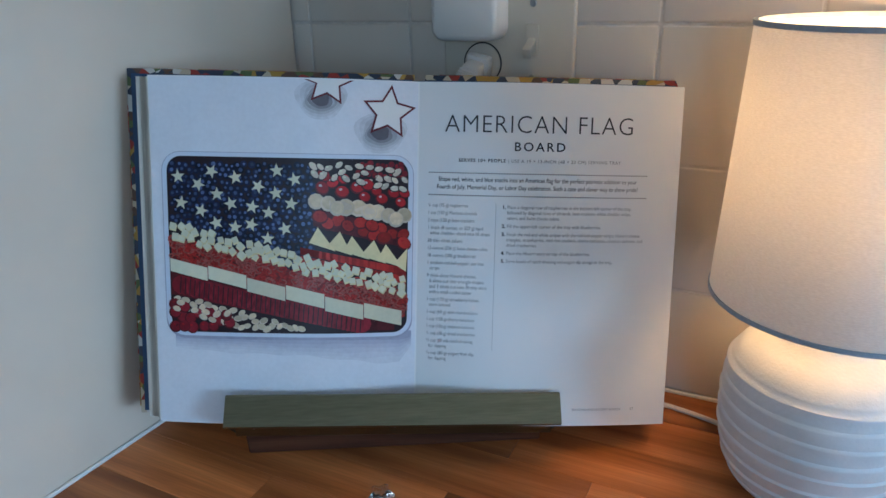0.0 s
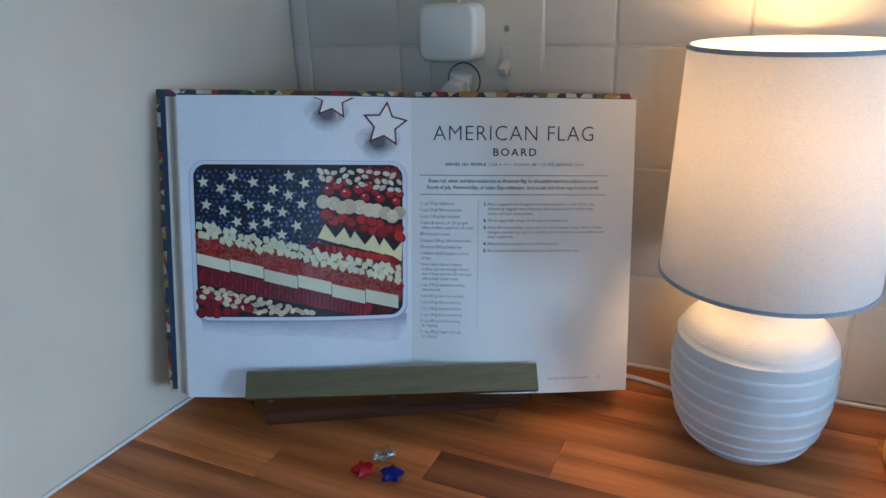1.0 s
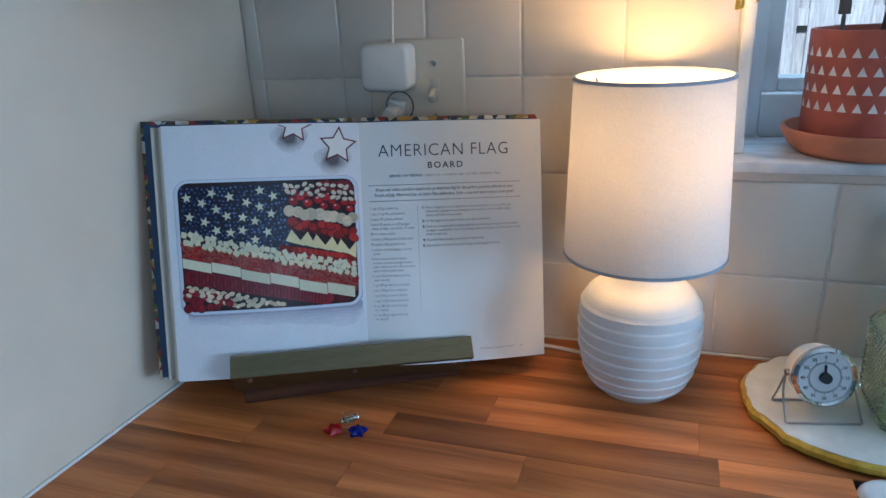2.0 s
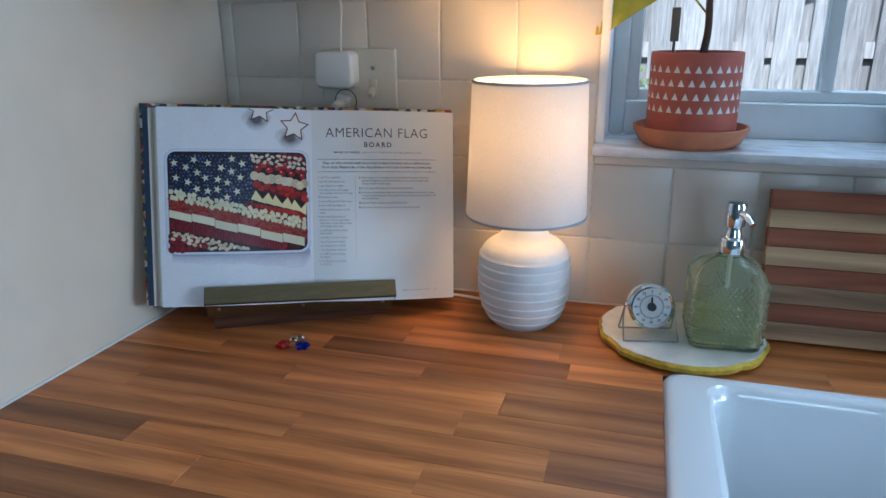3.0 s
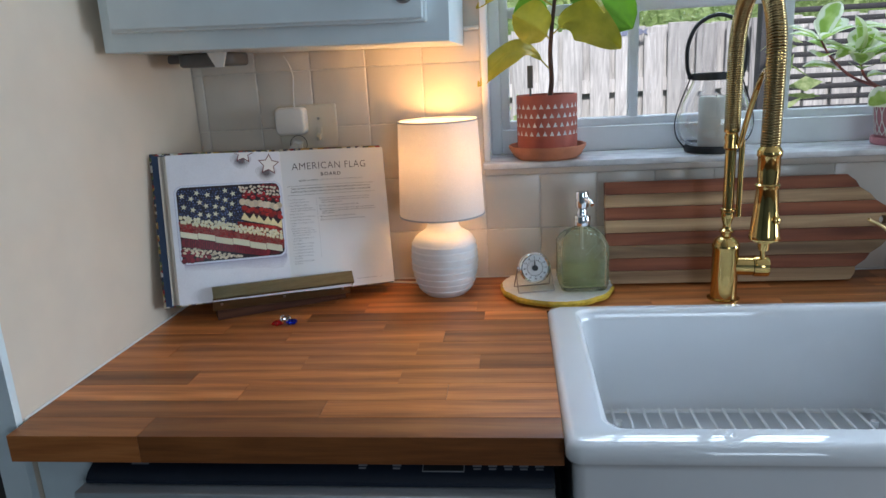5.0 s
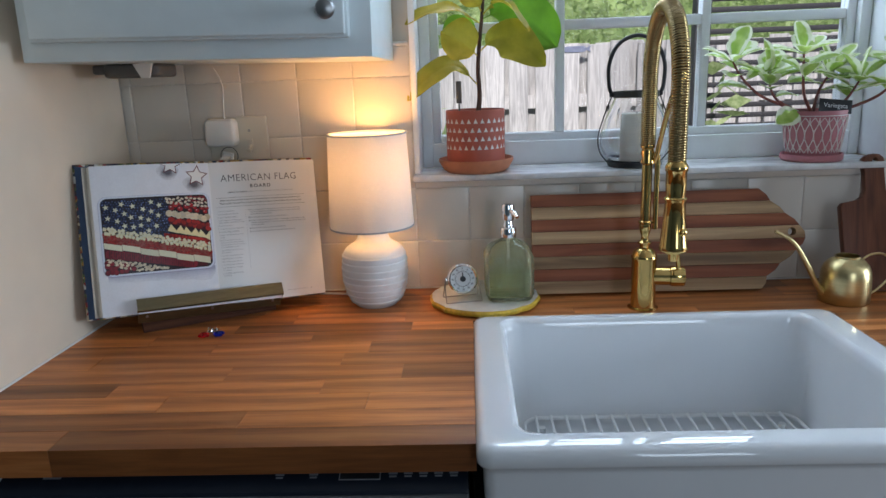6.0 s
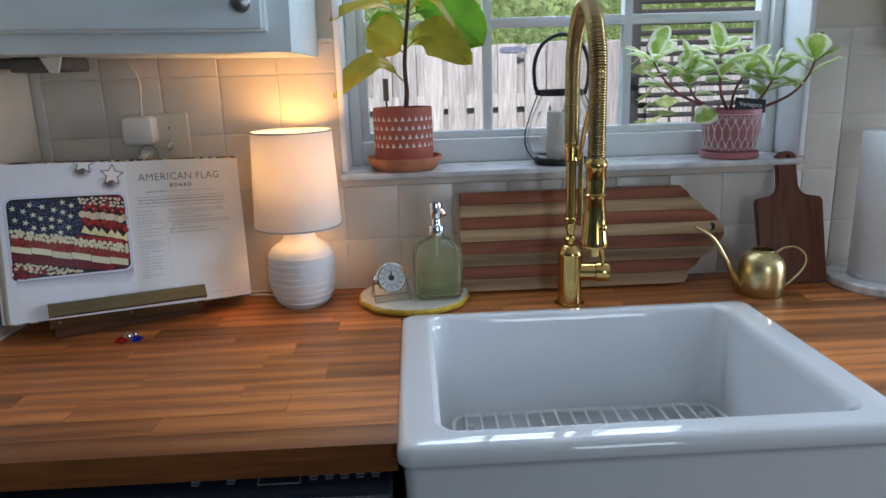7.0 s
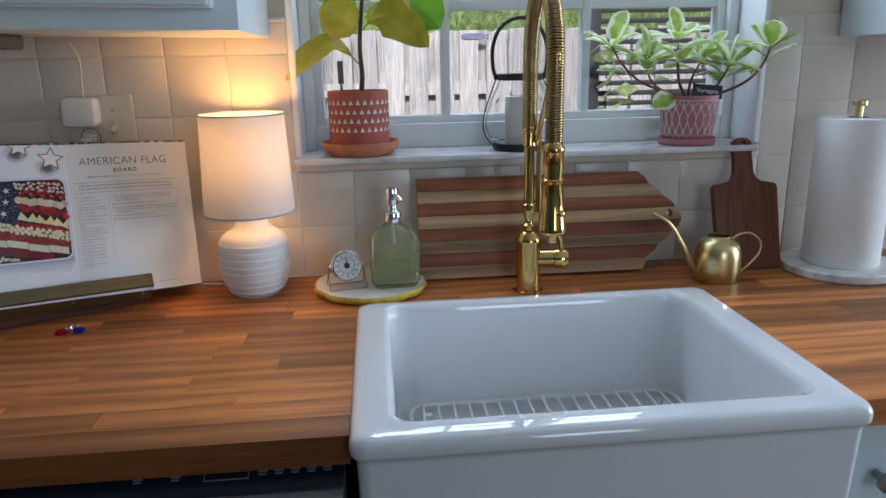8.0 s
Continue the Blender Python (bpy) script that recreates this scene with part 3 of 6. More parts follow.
rows = (1.434, 1.654, 1.86)
cols = (SX0 + 0.018, MUX[0] - 0.009, MUX[0] + 0.009, MUX[1] - 0.009, MUX[1] + 0.009, SX1 - 0.018)
for rz in rows:
    for c in range(3):
        part("glazing_bar", boxed(cols[2 * c], cols[2 * c + 1], 0.116, 0.141, rz - 0.010, rz + 0.010, 0.002), M_TRIM, win)
edges = (SZ0 + 0.016, *rows, 1.962)
for c in range(3):
    for k in range(4):
        p = part("pane", boxed(cols[2 * c], cols[2 * c + 1], GY - 0.0015, GY + 0.0015, edges[k] + (0.01 if k else 0), edges[k + 1] - (0.01 if k < 3 else 0)), M_PANE, win)
        p.visible_shadow = False
bm = boxed(x0 - 0.002, x1 - 0.019, -0.042, 0.094, z0, z0 + 0.0125, 0.004)
part("window_sill", bm, M_MARBLE, win, "grey-veined white marble sill")
part("apron_trim", boxed(x0 - 0.0, x1 + 0.0, -0.010, 0.002, z0 - 0.016, z0 - 0.001, 0.003), M_TILE, win, "narrow glazed edge tile under the sill")

# ---- worktop of walnut staves, farmhouse sink cut-out ----
counter = thing("countertop", (0, 0, CT), "oiled walnut butcher-block worktop made of glued staves", "countertop", kind="structure")
TH = 0.037
bm = bmesh.new()
box(bm, 0.004, 0.708, -0.636, -0.001, -TH + 0.001, -0.0015)
box(bm, 0.708, 1.336, -0.206, -0.001, -TH + 0.001, -0.0015)
box(bm, 1.336, 3.38, -0.636, -0.001, -TH + 0.001, -0.0015)
part("glue_core", bm, M_GLUE, counter)

part("caulk_bead", slab_from([(left_x(-0.598) + 0.0, -0.598), (left_x(-0.598) + 0.0035, -0.598), (left_x(-0.004) + 0.0035, -0.004), (left_x(-0.004), -0.004)], 0.0, 0.0035, 0.001, 1), M_PLASTIC, counter, "thin white caulk line along the wall")
part("caulk_bead", boxed(0.03, 3.3, -0.0035, 0.0, 0.0, 0.003, 0.001), M_PLASTIC, counter, "thin white caulk line along the tiles")

# ---- sink ----
SNK = (0.708, 1.336, -0.672, -0.205)   # outer x0, x1, front y, back y
sink = thing("farmhouse_sink", (0, 0, CT), "white glazed fireclay apron-front sink set in the worktop", "sink")


def sink_basin(outer):
    bm = bmesh.new()
    sx0, sx1, sy0, sy1 = SNK
    levels = []
    # outer skin from the bottom up, over the rim and down inside
    def ring(dx, dy0, dy1, z, r):
        return [(x, y, z) for x, y in round_rect(sx0 + dx, sx1 - dx, sy0 + dy0, sy1 - dy1, r, 8)]
    seq = [(0.014, 0.012, 0.02, -0.26, 0.016), (0.0075, 0.0065, 0.008, -0.024, 0.016), (0.006, 0.0055, 0.006, -0.018, 0.017),
           (0.0015, 0.0015, 0.0015, -0.0145, 0.018), (0.0, 0.0, 0.0, -0.0115, 0.019), (0.0, 0.0, 0.0, -0.002, 0.019),
           (0.0016, 0.0016, 0.0016, 0.003, 0.019), (0.005, 0.005, 0.005, 0.0075, 0.019), (0.012, 0.012, 0.011, 0.0100, 0.019),
           (0.046, 0.040, 0.022, 0.0095, 0.026), (0.051, 0.045, 0.026, 0.007, 0.028), (0.0545, 0.0485, 0.029, 0.001, 0.03),
           (0.056, 0.050, 0.030, -0.01, 0.032), (0.060, 0.058, 0.036, -0.15, 0.036), (0.064, 0.066, 0.044, -0.172, 0.045),
           (0.085, 0.088, 0.064, -0.184, 0.05)]
    seq = seq[:10] if outer else seq[9:]
    rings = [[bm.verts.new(p) for p in ring(*s)] for s in seq]
    n = len(rings[0])
    for a, b in zip(rings, rings[1:]):
        for i in range(n):
            bm.faces.new((a[i], a[(i + 1) % n], b[(i + 1) % n], b[i]))
    if outer:
        bm.faces.new(list(reversed(rings[0])))
    else:
        bm.faces.new(rings[-1])
        for f in bm.faces:
            f.normal_flip()
    bmesh.ops.recalc_face_normals(bm, faces=bm.faces)
    if not outer:
        bm.normal_update()
        if sum(f.normal.z * f.calc_area() for f in bm.faces) < 0:
            for f in bm.faces:
                f.normal_flip()
    return bm


part("apron_shell", sink_basin(True), M_PORCELAIN, sink, "glazed apron front and rim", smooth=60)
part("bowl", sink_basin(False), M_PORCELAIN, sink, "deep white bowl", smooth=60)
rack = thing("sink_rack", (0, 0, CT - 0.184), "white coated wire rack on the sink bottom", "sink rack")
bm = bmesh.new()
rx0, rx1, ry0, ry1 = 0.793, 1.262, -0.585, -0.262
loop = [Vector((x, y, 0.018)) for x, y in round_rect(rx0, rx1, ry0, ry1, 0.03, 6)]
part("rim_wire", tubed(loop + [loop[0]], 0.0035, seg=8), M_RACK, rack)
for i in range(17):
    xx = rx0 + 0.022 + i * (rx1 - rx0 - 0.044) / 16
    part("wire", tubed([(xx, ry0, 0.021), (xx, ry1, 0.021)], 0.0024, seg=8), M_RACK, rack)
for i in range(2):
    yy = ry0 + 0.06 + i * 0.17
    part("cross_wire", tubed([(rx0, yy, 0.0165), (rx1, yy, 0.0165)], 0.0024, seg=8), M_RACK, rack)
for fx in (rx0 + 0.03, rx1 - 0.03):
    for fy in (ry0 + 0.03, ry1 - 0.03):
        part("foot", turned([(0, 0.0), (0.006, 0.0), (0.006, 0.016), (0, 0.016)], seg=12, m=Matrix.Translation((fx, fy, 0))), M_RACK, rack)

# ---- base cabinets, dishwasher, fridge ----
dw = thing("dishwasher", (0, 0, 0), "stainless dishwasher with a dark top control panel under the worktop", "dishwasher")
part("body", boxed(0.112, 0.690, -0.56, -0.03, 0.10, 0.862), M_NAVY, dw)
bm = bmesh.new()
prof = [(-0.560, 0.866), (-0.604, 0.866), (-0.630, 0.854), (-0.636, 0.848), (-0.636, 0.842), (-0.560, 0.842)]
va = [bm.verts.new((0.100, y, z)) for y, z in prof]
vb = [bm.verts.new((0.697, y, z)) for y, z in prof]
for i in range(6):
    bm.faces.new((va[i], va[(i + 1) % 6], vb[(i + 1) % 6], vb[i]))
bm.faces.new(va)
bm.faces.new(vb)
bmesh.ops.recalc_face_normals(bm, faces=bm.faces)
panel = part("control_panel", bm, M_NAVY, dw, "dark glossy control panel")
door = part("door", boxed(0.092, 0.697, -0.654, -0.565, 0.12, 0.840, 0.004), M_STEEL, dw, "brushed stainless door")
part("toe_kick", boxed(0.112, 0.690, -0.52, -0.50, 0.0, 0.10), M_NAVY, dw)
slope = Matrix.Translation((0, -0.617, 0.8601)) @ pose(0, 0, 0, 24.8, 0, 0)
part("display", boxed(0.538, 0.586, -0.0085, 0.0085, 0.0, 0.0012, m=slope), M_BLACK, panel)
bm = bmesh.new()
for a0, a1, b0, b1 in ((0.536, 0.588, 0.0085, 0.0095), (0.536, 0.588, -0.0095, -0.0085), (0.536, 0.537, -0.0085, 0.0085), (0.587, 0.588, -0.0085, 0.0085)):
    box(bm, a0, a1, b0, b1, 0, 0.0014, m=slope)
part("display_outline", bm, M_GREYINK, panel)
for bx in (0.455, 0.498, 0.598, 0.617, 0.636, 0.655, 0.674):
    part("button_mark", add_mesh(boxed(bx, bx + 0.011, -0.002, 0.0, 0, 0.001, m=slope), boxed(bx + 0.001, bx + 0.010, -0.006, -0.004, 0, 0.001, m=slope)), M_GREYINK, panel)
part("logo_bar", boxed(0.155, 0.178, -0.002, 0.002, 0, 0.001, m=slope), M_GREYINK, panel)

filler = thing("cabinet_filler", (0, 0, 0), "pale blue filler panel beside the dishwasher", "cabinet")
part("panel", boxed(0.002, 0.086, -0.594, -0.05, 0.0, 0.872, 0.002), M_BLUE, filler)
base = thing("sink_cabinet", (0, 0, 0), "pale blue base cabinet under the sink", "cabinet")
part("body", boxed(0.702, 1.346, -0.60, -0.03, 0.1, 0.645), M_BLUE, base)
for dx in (0.712, 1.030):
    d = part("door", boxed(dx, dx + 0.306, -0.622, -0.601, 0.12, 0.63, 0.003), M_BLUE, base)
    part("handle", turned([(0, 0), (0.006, 0), (0.006, 0.014), (0.014, 0.02), (0.014, 0.026), (0, 0.03)], seg=20,
                          m=Matrix.Translation((1.005 if dx < 1 else 1.045, -0.622, 0.56)) @ pose(0, 0, 0, 90)), M_KNOB, d, "pewter knob")
base2 = thing("base_cabinet", (0, 0, 0), "dark-shadowed pale blue base cabinet under the worktop", "cabinet")
part("body", boxed(1.352, 3.37, -0.58, -0.03, 0.1, 0.872), M_BLUE, base2)
for i in range(4):
    d = part("door", boxed(1.362 + i * 0.5, 1.852 + i * 0.5, -0.602, -0.581, 0.12, 0.86, 0.003), M_BLUE, base2)
    part("handle", turned([(0, 0), (0.006, 0), (0.006, 0.014), (0.014, 0.02), (0.014, 0.026), (0, 0.03)], seg=20,
                          m=Matrix.Translation((1.40 + i * 0.5, -0.602, 0.78)) @ pose(0, 0, 0, 90)), M_KNOB, d, "pewter knob")
fridge = thing("refrigerator", (0, 0, 0), "dark grey steel refrigerator beside the side wall", "refrigerator")
part("body", boxed(-0.92, -0.052, -0.56, -0.02, 0.02, 1.78, 0.006), M_FRIDGE, fridge)
part("door", boxed(-0.92, -0.054, -0.598, -0.565, 0.62, 1.78, 0.008), M_FRIDGE, fridge)
part("freezer_drawer", boxed(-0.92, -0.054, -0.598, -0.565, 0.06, 0.60, 0.008), M_FRIDGE, fridge)
part("handle", tubed([(-0.86, -0.60, 0.8), (-0.86, -0.63, 0.84), (-0.86, -0.63, 1.5), (-0.86, -0.60, 1.54)], 0.01), M_STEEL, fridge)


# ---- upper cabinets ----
def upper_cabinet(label, cx0, cx1, doors, tilt=0.0, bottom=1.372):
    cab = thing("wall_cabinet", Matrix.Translation((cx1, 0, bottom)) @ pose(0, 0, 0, 0, tilt, 0) @ Matrix.Translation((-cx1, 0, 0)), label, "wall cabinet", group="upper cabinets")
    part("body", boxed(cx0, cx1, -0.305, -0.002, 0, 0.76, 0.0015), M_BLUE, cab)
    for d0, d1, knob in doors:
        bm = boxed(d0, d1, -0.324, -0.3055, 0.028, 0.74, 0.003)
        door = part("door", bm, M_BLUE, cab)
        bm = bmesh.new()
        fr = 0.058
        for a0, a1, b0, b1 in ((d0 + 0.004, d1 - 0.004, 0.032, 0.032 + fr), (d0 + 0.004, d1 - 0.004, 0.736 - fr, 0.736),
                               (d0 + 0.004, d0 + fr, 0.032 + fr, 0.736 - fr), (d1 - fr, d1 - 0.004, 0.032 + fr, 0.736 - fr)):
            box(bm, a0, a1, -0.331, -0.3235, b0, b1, 0.0028, 3)
        part("frame_moulding", bm, M_BLUE, door)
        part("raised_field", boxed(d0 + fr + 0.022, d1 - fr - 0.022, -0.332, -0.3235, 0.032 + fr + 0.022, 0.736 - fr - 0.022, 0.007, 3), M_BLUE, door)
        part("knob", turned([(0, 0), (0.007, 0), (0.006, 0.008), (0.008, 0.012), (0.0135, 0.016), (0.0145, 0.020), (0.012, 0.025), (0.005, 0.0275), (0, 0.028)],
                            seg=28, m=Matrix.Translation((knob, -0.331, 0.066)) @ pose(0, 0, 0, 90)), M_KNOB, door, "round pewter knob")
    return cab


upper_cabinet("pale blue painted wall cabinet with a raised-panel door", 0.028, 0.568, [(0.052, 0.536, 0.508)], 1.2)
upper_cabinet("pale blue painted wall cabinet beside the window", 1.682, 2.60, [(1.70, 2.14, 2.11), (2.15, 2.59, 2.18)], bottom=1.356)

# ---- lamp ----
lamp = thing("table_lamp", (0.520, -0.090, CT), "white ribbed ceramic table lamp with a linen shade, lit", "lamp")
SIDE = [(0.0440, 0.003), (0.0525, 0.012), (0.0592, 0.026), (0.0634, 0.042), (0.0655, 0.058), (0.0658, 0.074), (0.0650, 0.089), (0.0628, 0.103)]
prof = [(0, 0.0), (0.036, 0.0), (0.0400, 0.0008)]
side = spline([(r, 0, z) for r, z in SIDE], 12)
for i, p in enumerate(side):
    # thrown ribs: each rises slowly and drops back sharply
    t = (p.z - 0.003) / 0.100 * 8
    prof.append((0.972 * p.x + 0.0021 * (t % 1.0) ** 0.6 - 0.0014, p.z))
prof += [(p.x, p.z) for p in spline([(0.0590, 0, 0.1060), (0.0545, 0, 0.1130), (0.0480, 0, 0.1185), (0.0405, 0, 0.1230), (0.0345, 0, 0.1275), (0.0305, 0, 0.1340), (0.0282, 0, 0.1430), (0.0275, 0, 0.1545)], 4)]
prof += [(0.022, 0.156), (0, 0.156)]
part("base", turned(prof, seg=72, wobble=lambda a, k: 1 + 0.004 * math.sin(3 * a + 0.35 * k)), M_CERAMIC, lamp, "ribbed matte white ceramic base", smooth=60)
ra, rb, za, zb = 0.0805, 0.0735, 0.157, 0.331
part("shade", turned([(ra, za), (rb, zb), (rb - 0.0012, zb), (ra - 0.0012, za)], seg=72, closed=True), M_SHADE, lamp, "white linen drum shade glowing warm")
for r, z in ((ra, za), (rb, zb)):
    bm = lathe(bmesh.new(), [(r + 0.0008, z - 0.0012), (r + 0.0008, z + 0.0018), (r - 0.0022, z + 0.0018), (r - 0.0022, z - 0.0012)], seg=72, closed=True)
    part("shade_binding", bm, M_BINDING, lamp)
M_BULB = bpy.data.materials.new("lit_bulb")
M_BULB.use_nodes = True
M_BULB.node_tree.nodes["Principled BSDF"].inputs["Emission Color"].default_value = (1.0, 0.50, 0.155, 1)
M_BULB.node_tree.nodes["Principled BSDF"].inputs["Emission Strength"].default_value = BULB_W / (math.pi * 0.0125)
# Bulb holder hidden in the shade; its flare is added to shade the base.
part("socket", turned([(0, 0.156), (0.016, 0.156), (0.020, 0.17), (0.021, 0.205), (0.026, 0.210), (0.026, 0.222), (0, 0.222)], seg=24), M_PLASTIC, lamp)
bm = bmesh.new()
for k in range(3):
    a = 2 * math.pi * k / 3 + 0.4
    tube(bm, [(0.012 * math.cos(a), 0.012 * math.sin(a), 0.205), (0.05 * math.cos(a), 0.05 * math.sin(a), 0.285), ((rb - 0.002) * math.cos(a), (rb - 0.002) * math.sin(a), 0.325)], 0.0012, seg=6)
part("shade_spider", bm, M_WIRE, lamp)
part("bulb", turned([(0, 0.2225), (0.012, 0.2225), (0.018, 0.240), (0.027, 0.275), (0.026, 0.300), (0.015, 0.316), (0, 0.320)], seg=24), M_BULB, lamp, "glowing warm bulb")
part("power_cord", tubed(spline([(-0.03, 0.035, 0.006), (-0.075, 0.055, 0.003), (-0.12, 0.062, 0.003), (-0.18, 0.06, 0.003), (-0.235, 0.05, 0.01), (-0.285, 0.066, 0.12), (-0.297, 0.066, 0.22), (-0.292, 0.052, 0.268), (-0.292, 0.050, 0.280)], 10), 0.0022, seg=8), M_CORD, lamp, "white lamp cord")

# ---- cookbook on its stand ----
def plane_matrix(o, yaw, lean, roll):
    """x along the width, y up the leaning plane, z out towards the room."""
    a, l = radians(yaw), radians(lean)
    U = Vector((math.cos(a), math.sin(a), 0))
    Nh = Vector((math.sin(a), -math.cos(a), 0))
    V = math.cos(l) * Vector((0, 0, 1)) - math.sin(l) * Nh
    N = U.cross(V)
    m = Matrix((U, V, N)).transposed().to_4x4()
    return Matrix.Translation(o) @ m @ pose(0, 0, 0, 0, 0, roll)


BOOK = plane_matrix((0.2390, -0.1730, 0.942), 28.5, 13.5, -3.1)
book = thing("cookbook", BOOK, "open hardcover cookbook with a flag snack board photo, on a stand", "book")
PW, P0, P1 = 0.1985, 0.0, 0.264     # page width, bottom, top


def page_z(u):
    """How far the open page stands out at a distance u from the spine."""
    t = min(1.0, abs(u) / PW)
    return 0.004 + 0.010 * math.sin(min(1, t * 2.2) * math.pi / 2) - 0.006 * max(0, t - 0.45) ** 2 / 0.3


def page_sheet(s, lift=0.0, n=24):
    bm = bmesh.new()
    cols_ = []
    for i in range(n + 1):
        u = PW * i / n
        z = page_z(u) + lift
        cols_.append([bm.verts.new((s * u, y, zz)) for zz in (z, z - 0.0004) for y in (P0, P1)])
    for a, b in zip(cols_, cols_[1:]):
        bm.faces.new((a[0], b[0], b[1], a[1]))
        bm.faces.new((a[2], a[3], b[3], b[2]))
        bm.faces.new((a[0], a[2], b[2], b[0]))
        bm.faces.new((a[1], b[1], b[3], a[3]))
    bm.faces.new((cols_[0][0], cols_[0][1], cols_[0][3], cols_[0][2]))
    bm.faces.new((cols_[-1][0], cols_[-1][2], cols_[-1][3], cols_[-1][1]))
    bmesh.ops.recalc_face_normals(bm, faces=bm.faces)
    return bm


def page_block(s, n=24):
    """The stack of pages under the open leaf, with a stepped fore edge."""
    bm = bmesh.new()
    rng = random.Random(5 + s)
    layers = 7
    for k in range(layers):
        top, low = -0.0006 - 0.0022 * k, -0.0006 - 0.0022 * (k + 1) + 0.0002
        w = PW - 0.0015 + rng.uniform(-0.0008, 0.0008) + (0.0021 if s < 0 else 0.0005) * k
        base_z = -0.0005
        prev = None
        for i in range(n + 1):
            u = w * i / n
            za_ = max(base_z, page_z(min(u, PW)) + top)
            zb_ = max(base_z - 0.0002, page_z(min(u, PW)) + low)
            col = [bm.verts.new((s * u, P0 + 0.0005, za_)), bm.verts.new((s * u, P1 - 0.0005, za_)), bm.verts.new((s * u, P1 - 0.0005, zb_)), bm.verts.new((s * u, P0 + 0.0005, zb_))]
            if prev:
                for q in range(4):
                    bm.faces.new((prev[q], prev[(q + 1) % 4], col[(q + 1) % 4], col[q]))
            prev = col
        bm.faces.new(prev)
    bmesh.ops.recalc_face_normals(bm, faces=bm.faces)
    return bm


left_page = part("left_page", page_sheet(-1), M_PAPER, book, "left page with a full-page photograph")
right_page = part("right_page", page_sheet(1), M_PAPER, book, "right page with the printed recipe")
tagged(part("page_block", page_block(-1), M_EDGE, book, "stack of page edges"), kind="stuff")
tagged(part("page_block", page_block(1), M_EDGE, book, "stack of page edges"), kind="stuff")
for s in (-1, 1):
    OV = 0.0260 if s < 0 else 0.0065
    bm = boxed(*sorted((s * 0.004, s * (PW + OV))), -0.004 + P0, P1 + 0.0075, -0.0225, -0.0195, 0.0006)
    cov = part("cover_board", bm, M_COVER, book, "hard cover with a colourful food photo print")
    part("endpaper", boxed(*sorted((s * 0.006, s * (PW + OV - 0.0035))), P0 - 0.0015, P1 + 0.0035, -0.0193, -0.0188), M_NAVYCLOTH, cov, "navy endpaper")
    rng = random.Random(9)
    for key in ("cover_a", "cover_b", "cover_c"):
        bm = bmesh.new()
        for i in range(26):
            v = rng.uniform(P0, P1)
            h = rng.uniform(0.003, 0.011)
            xx = s * (PW + OV + 0.0002)
            box(bm, *sorted((xx, xx + s * 0.0004)), v, v + h, -0.0222, -0.0198)
            u = rng.uniform(0.01, PW)
            box(bm, *sorted((s * u, s * (u + rng.uniform(0.004, 0.012)))), P1 + 0.0075, P1 + 0.0079, -0.0222, -0.0198)
        tagged(part("cover_print", bm, INK[key], cov), kind="stuff")
part("spine_cloth", boxed(-0.006, 0.006, P0 - 0.002, P1 + 0.003, -0.0225, -0.0185, 0.001), M_NAVYCLOTH, book)
# page block fills the depth between leaf and cover
for s in (-1, 1):
    part("page_block", boxed(*sorted((s * 0.004, s * (PW - 0.001))), P0 + 0.001, P1 - 0.001, -0.0187, -0.0008), M_EDGE, book, "stack of page edges")


LIFT = [0.0]


def flat(bm, pts, mi=0):
    bm.faces.new([bm.verts.new((x, y, LIFT[0])) for x, y in pts]).material_index = mi


def ngon(cx, cy, r, n=10, a0=0.0, sy=1.0, tilt=0.0):
    out = []
    for k in range(n):
        a = a0 + 2 * math.pi * k / n
        x, y = r * math.cos(a), r * sy * math.sin(a)
        out.append((cx + x * math.cos(tilt) - y * math.sin(tilt), cy + x * math.sin(tilt) + y * math.cos(tilt)))
    return out


def star_pts(cx, cy, r, inner=0.45, a0=90.0):
    return [(cx + (r if k % 2 == 0 else r * inner) * math.cos(radians(a0 + 36 * k)), cy + (r if k % 2 == 0 else r * inner) * math.sin(radians(a0 + 36 * k))) for k in range(10)]


def print_on(name, bm, material, side, level, parent, label=""):
    """Lays flat printed shapes on the curved page; level orders the inks."""
    bmesh.ops.triangulate(bm, faces=[f for f in bm.faces if len(f.verts) > 4])
    long_edges = [e for e in bm.edges if abs(e.verts[0].co.x - e.verts[1].co.x) > 0.012]
    for _ in range(4):
        if not long_edges:
            break
        bmesh.ops.bisect_edges(bm, edges=long_edges, cuts=1)
        bmesh.ops.triangulate(bm, faces=[f for f in bm.faces if len(f.verts) > 3])
        long_edges = [e for e in bm.edges if abs(e.verts[0].co.x - e.verts[1].co.x) > 0.012]
    for v in bm.verts:
        v.co.z += page_z(v.co.x) + 0.00012 + 0.00010 * level
    bmesh.ops.recalc_face_normals(bm, faces=bm.faces)
    for f in bm.faces:
        if f.normal.z < 0:
            f.normal_flip()
    many = name.startswith('printed_') and len(bm.faces) > 12
    ob = part(name, bm, material, parent, label, smooth=None)
    return tagged(ob, kind='stuff') if many else ob


# the photograph: a white tray of snacks laid out as a flag. Tray in page coordinates:
TX0, TX1, TY0, TY1 = -0.190, -0.004, 0.070, 0.209
TW, THh = TX1 - TX0, TY1 - TY0


def at_tray(x, y):
    """Tray coordinates, 0 to 1 across and 0 to 1 up."""
    return TX0 + TW * x, TY0 + THh * y


def clip_tray(x, y, m=0.034):
    return m < x < 1 - m and m * 1.3 < y < 1 - m * 1.3


rng = random.Random(21)
bm = bmesh.new()
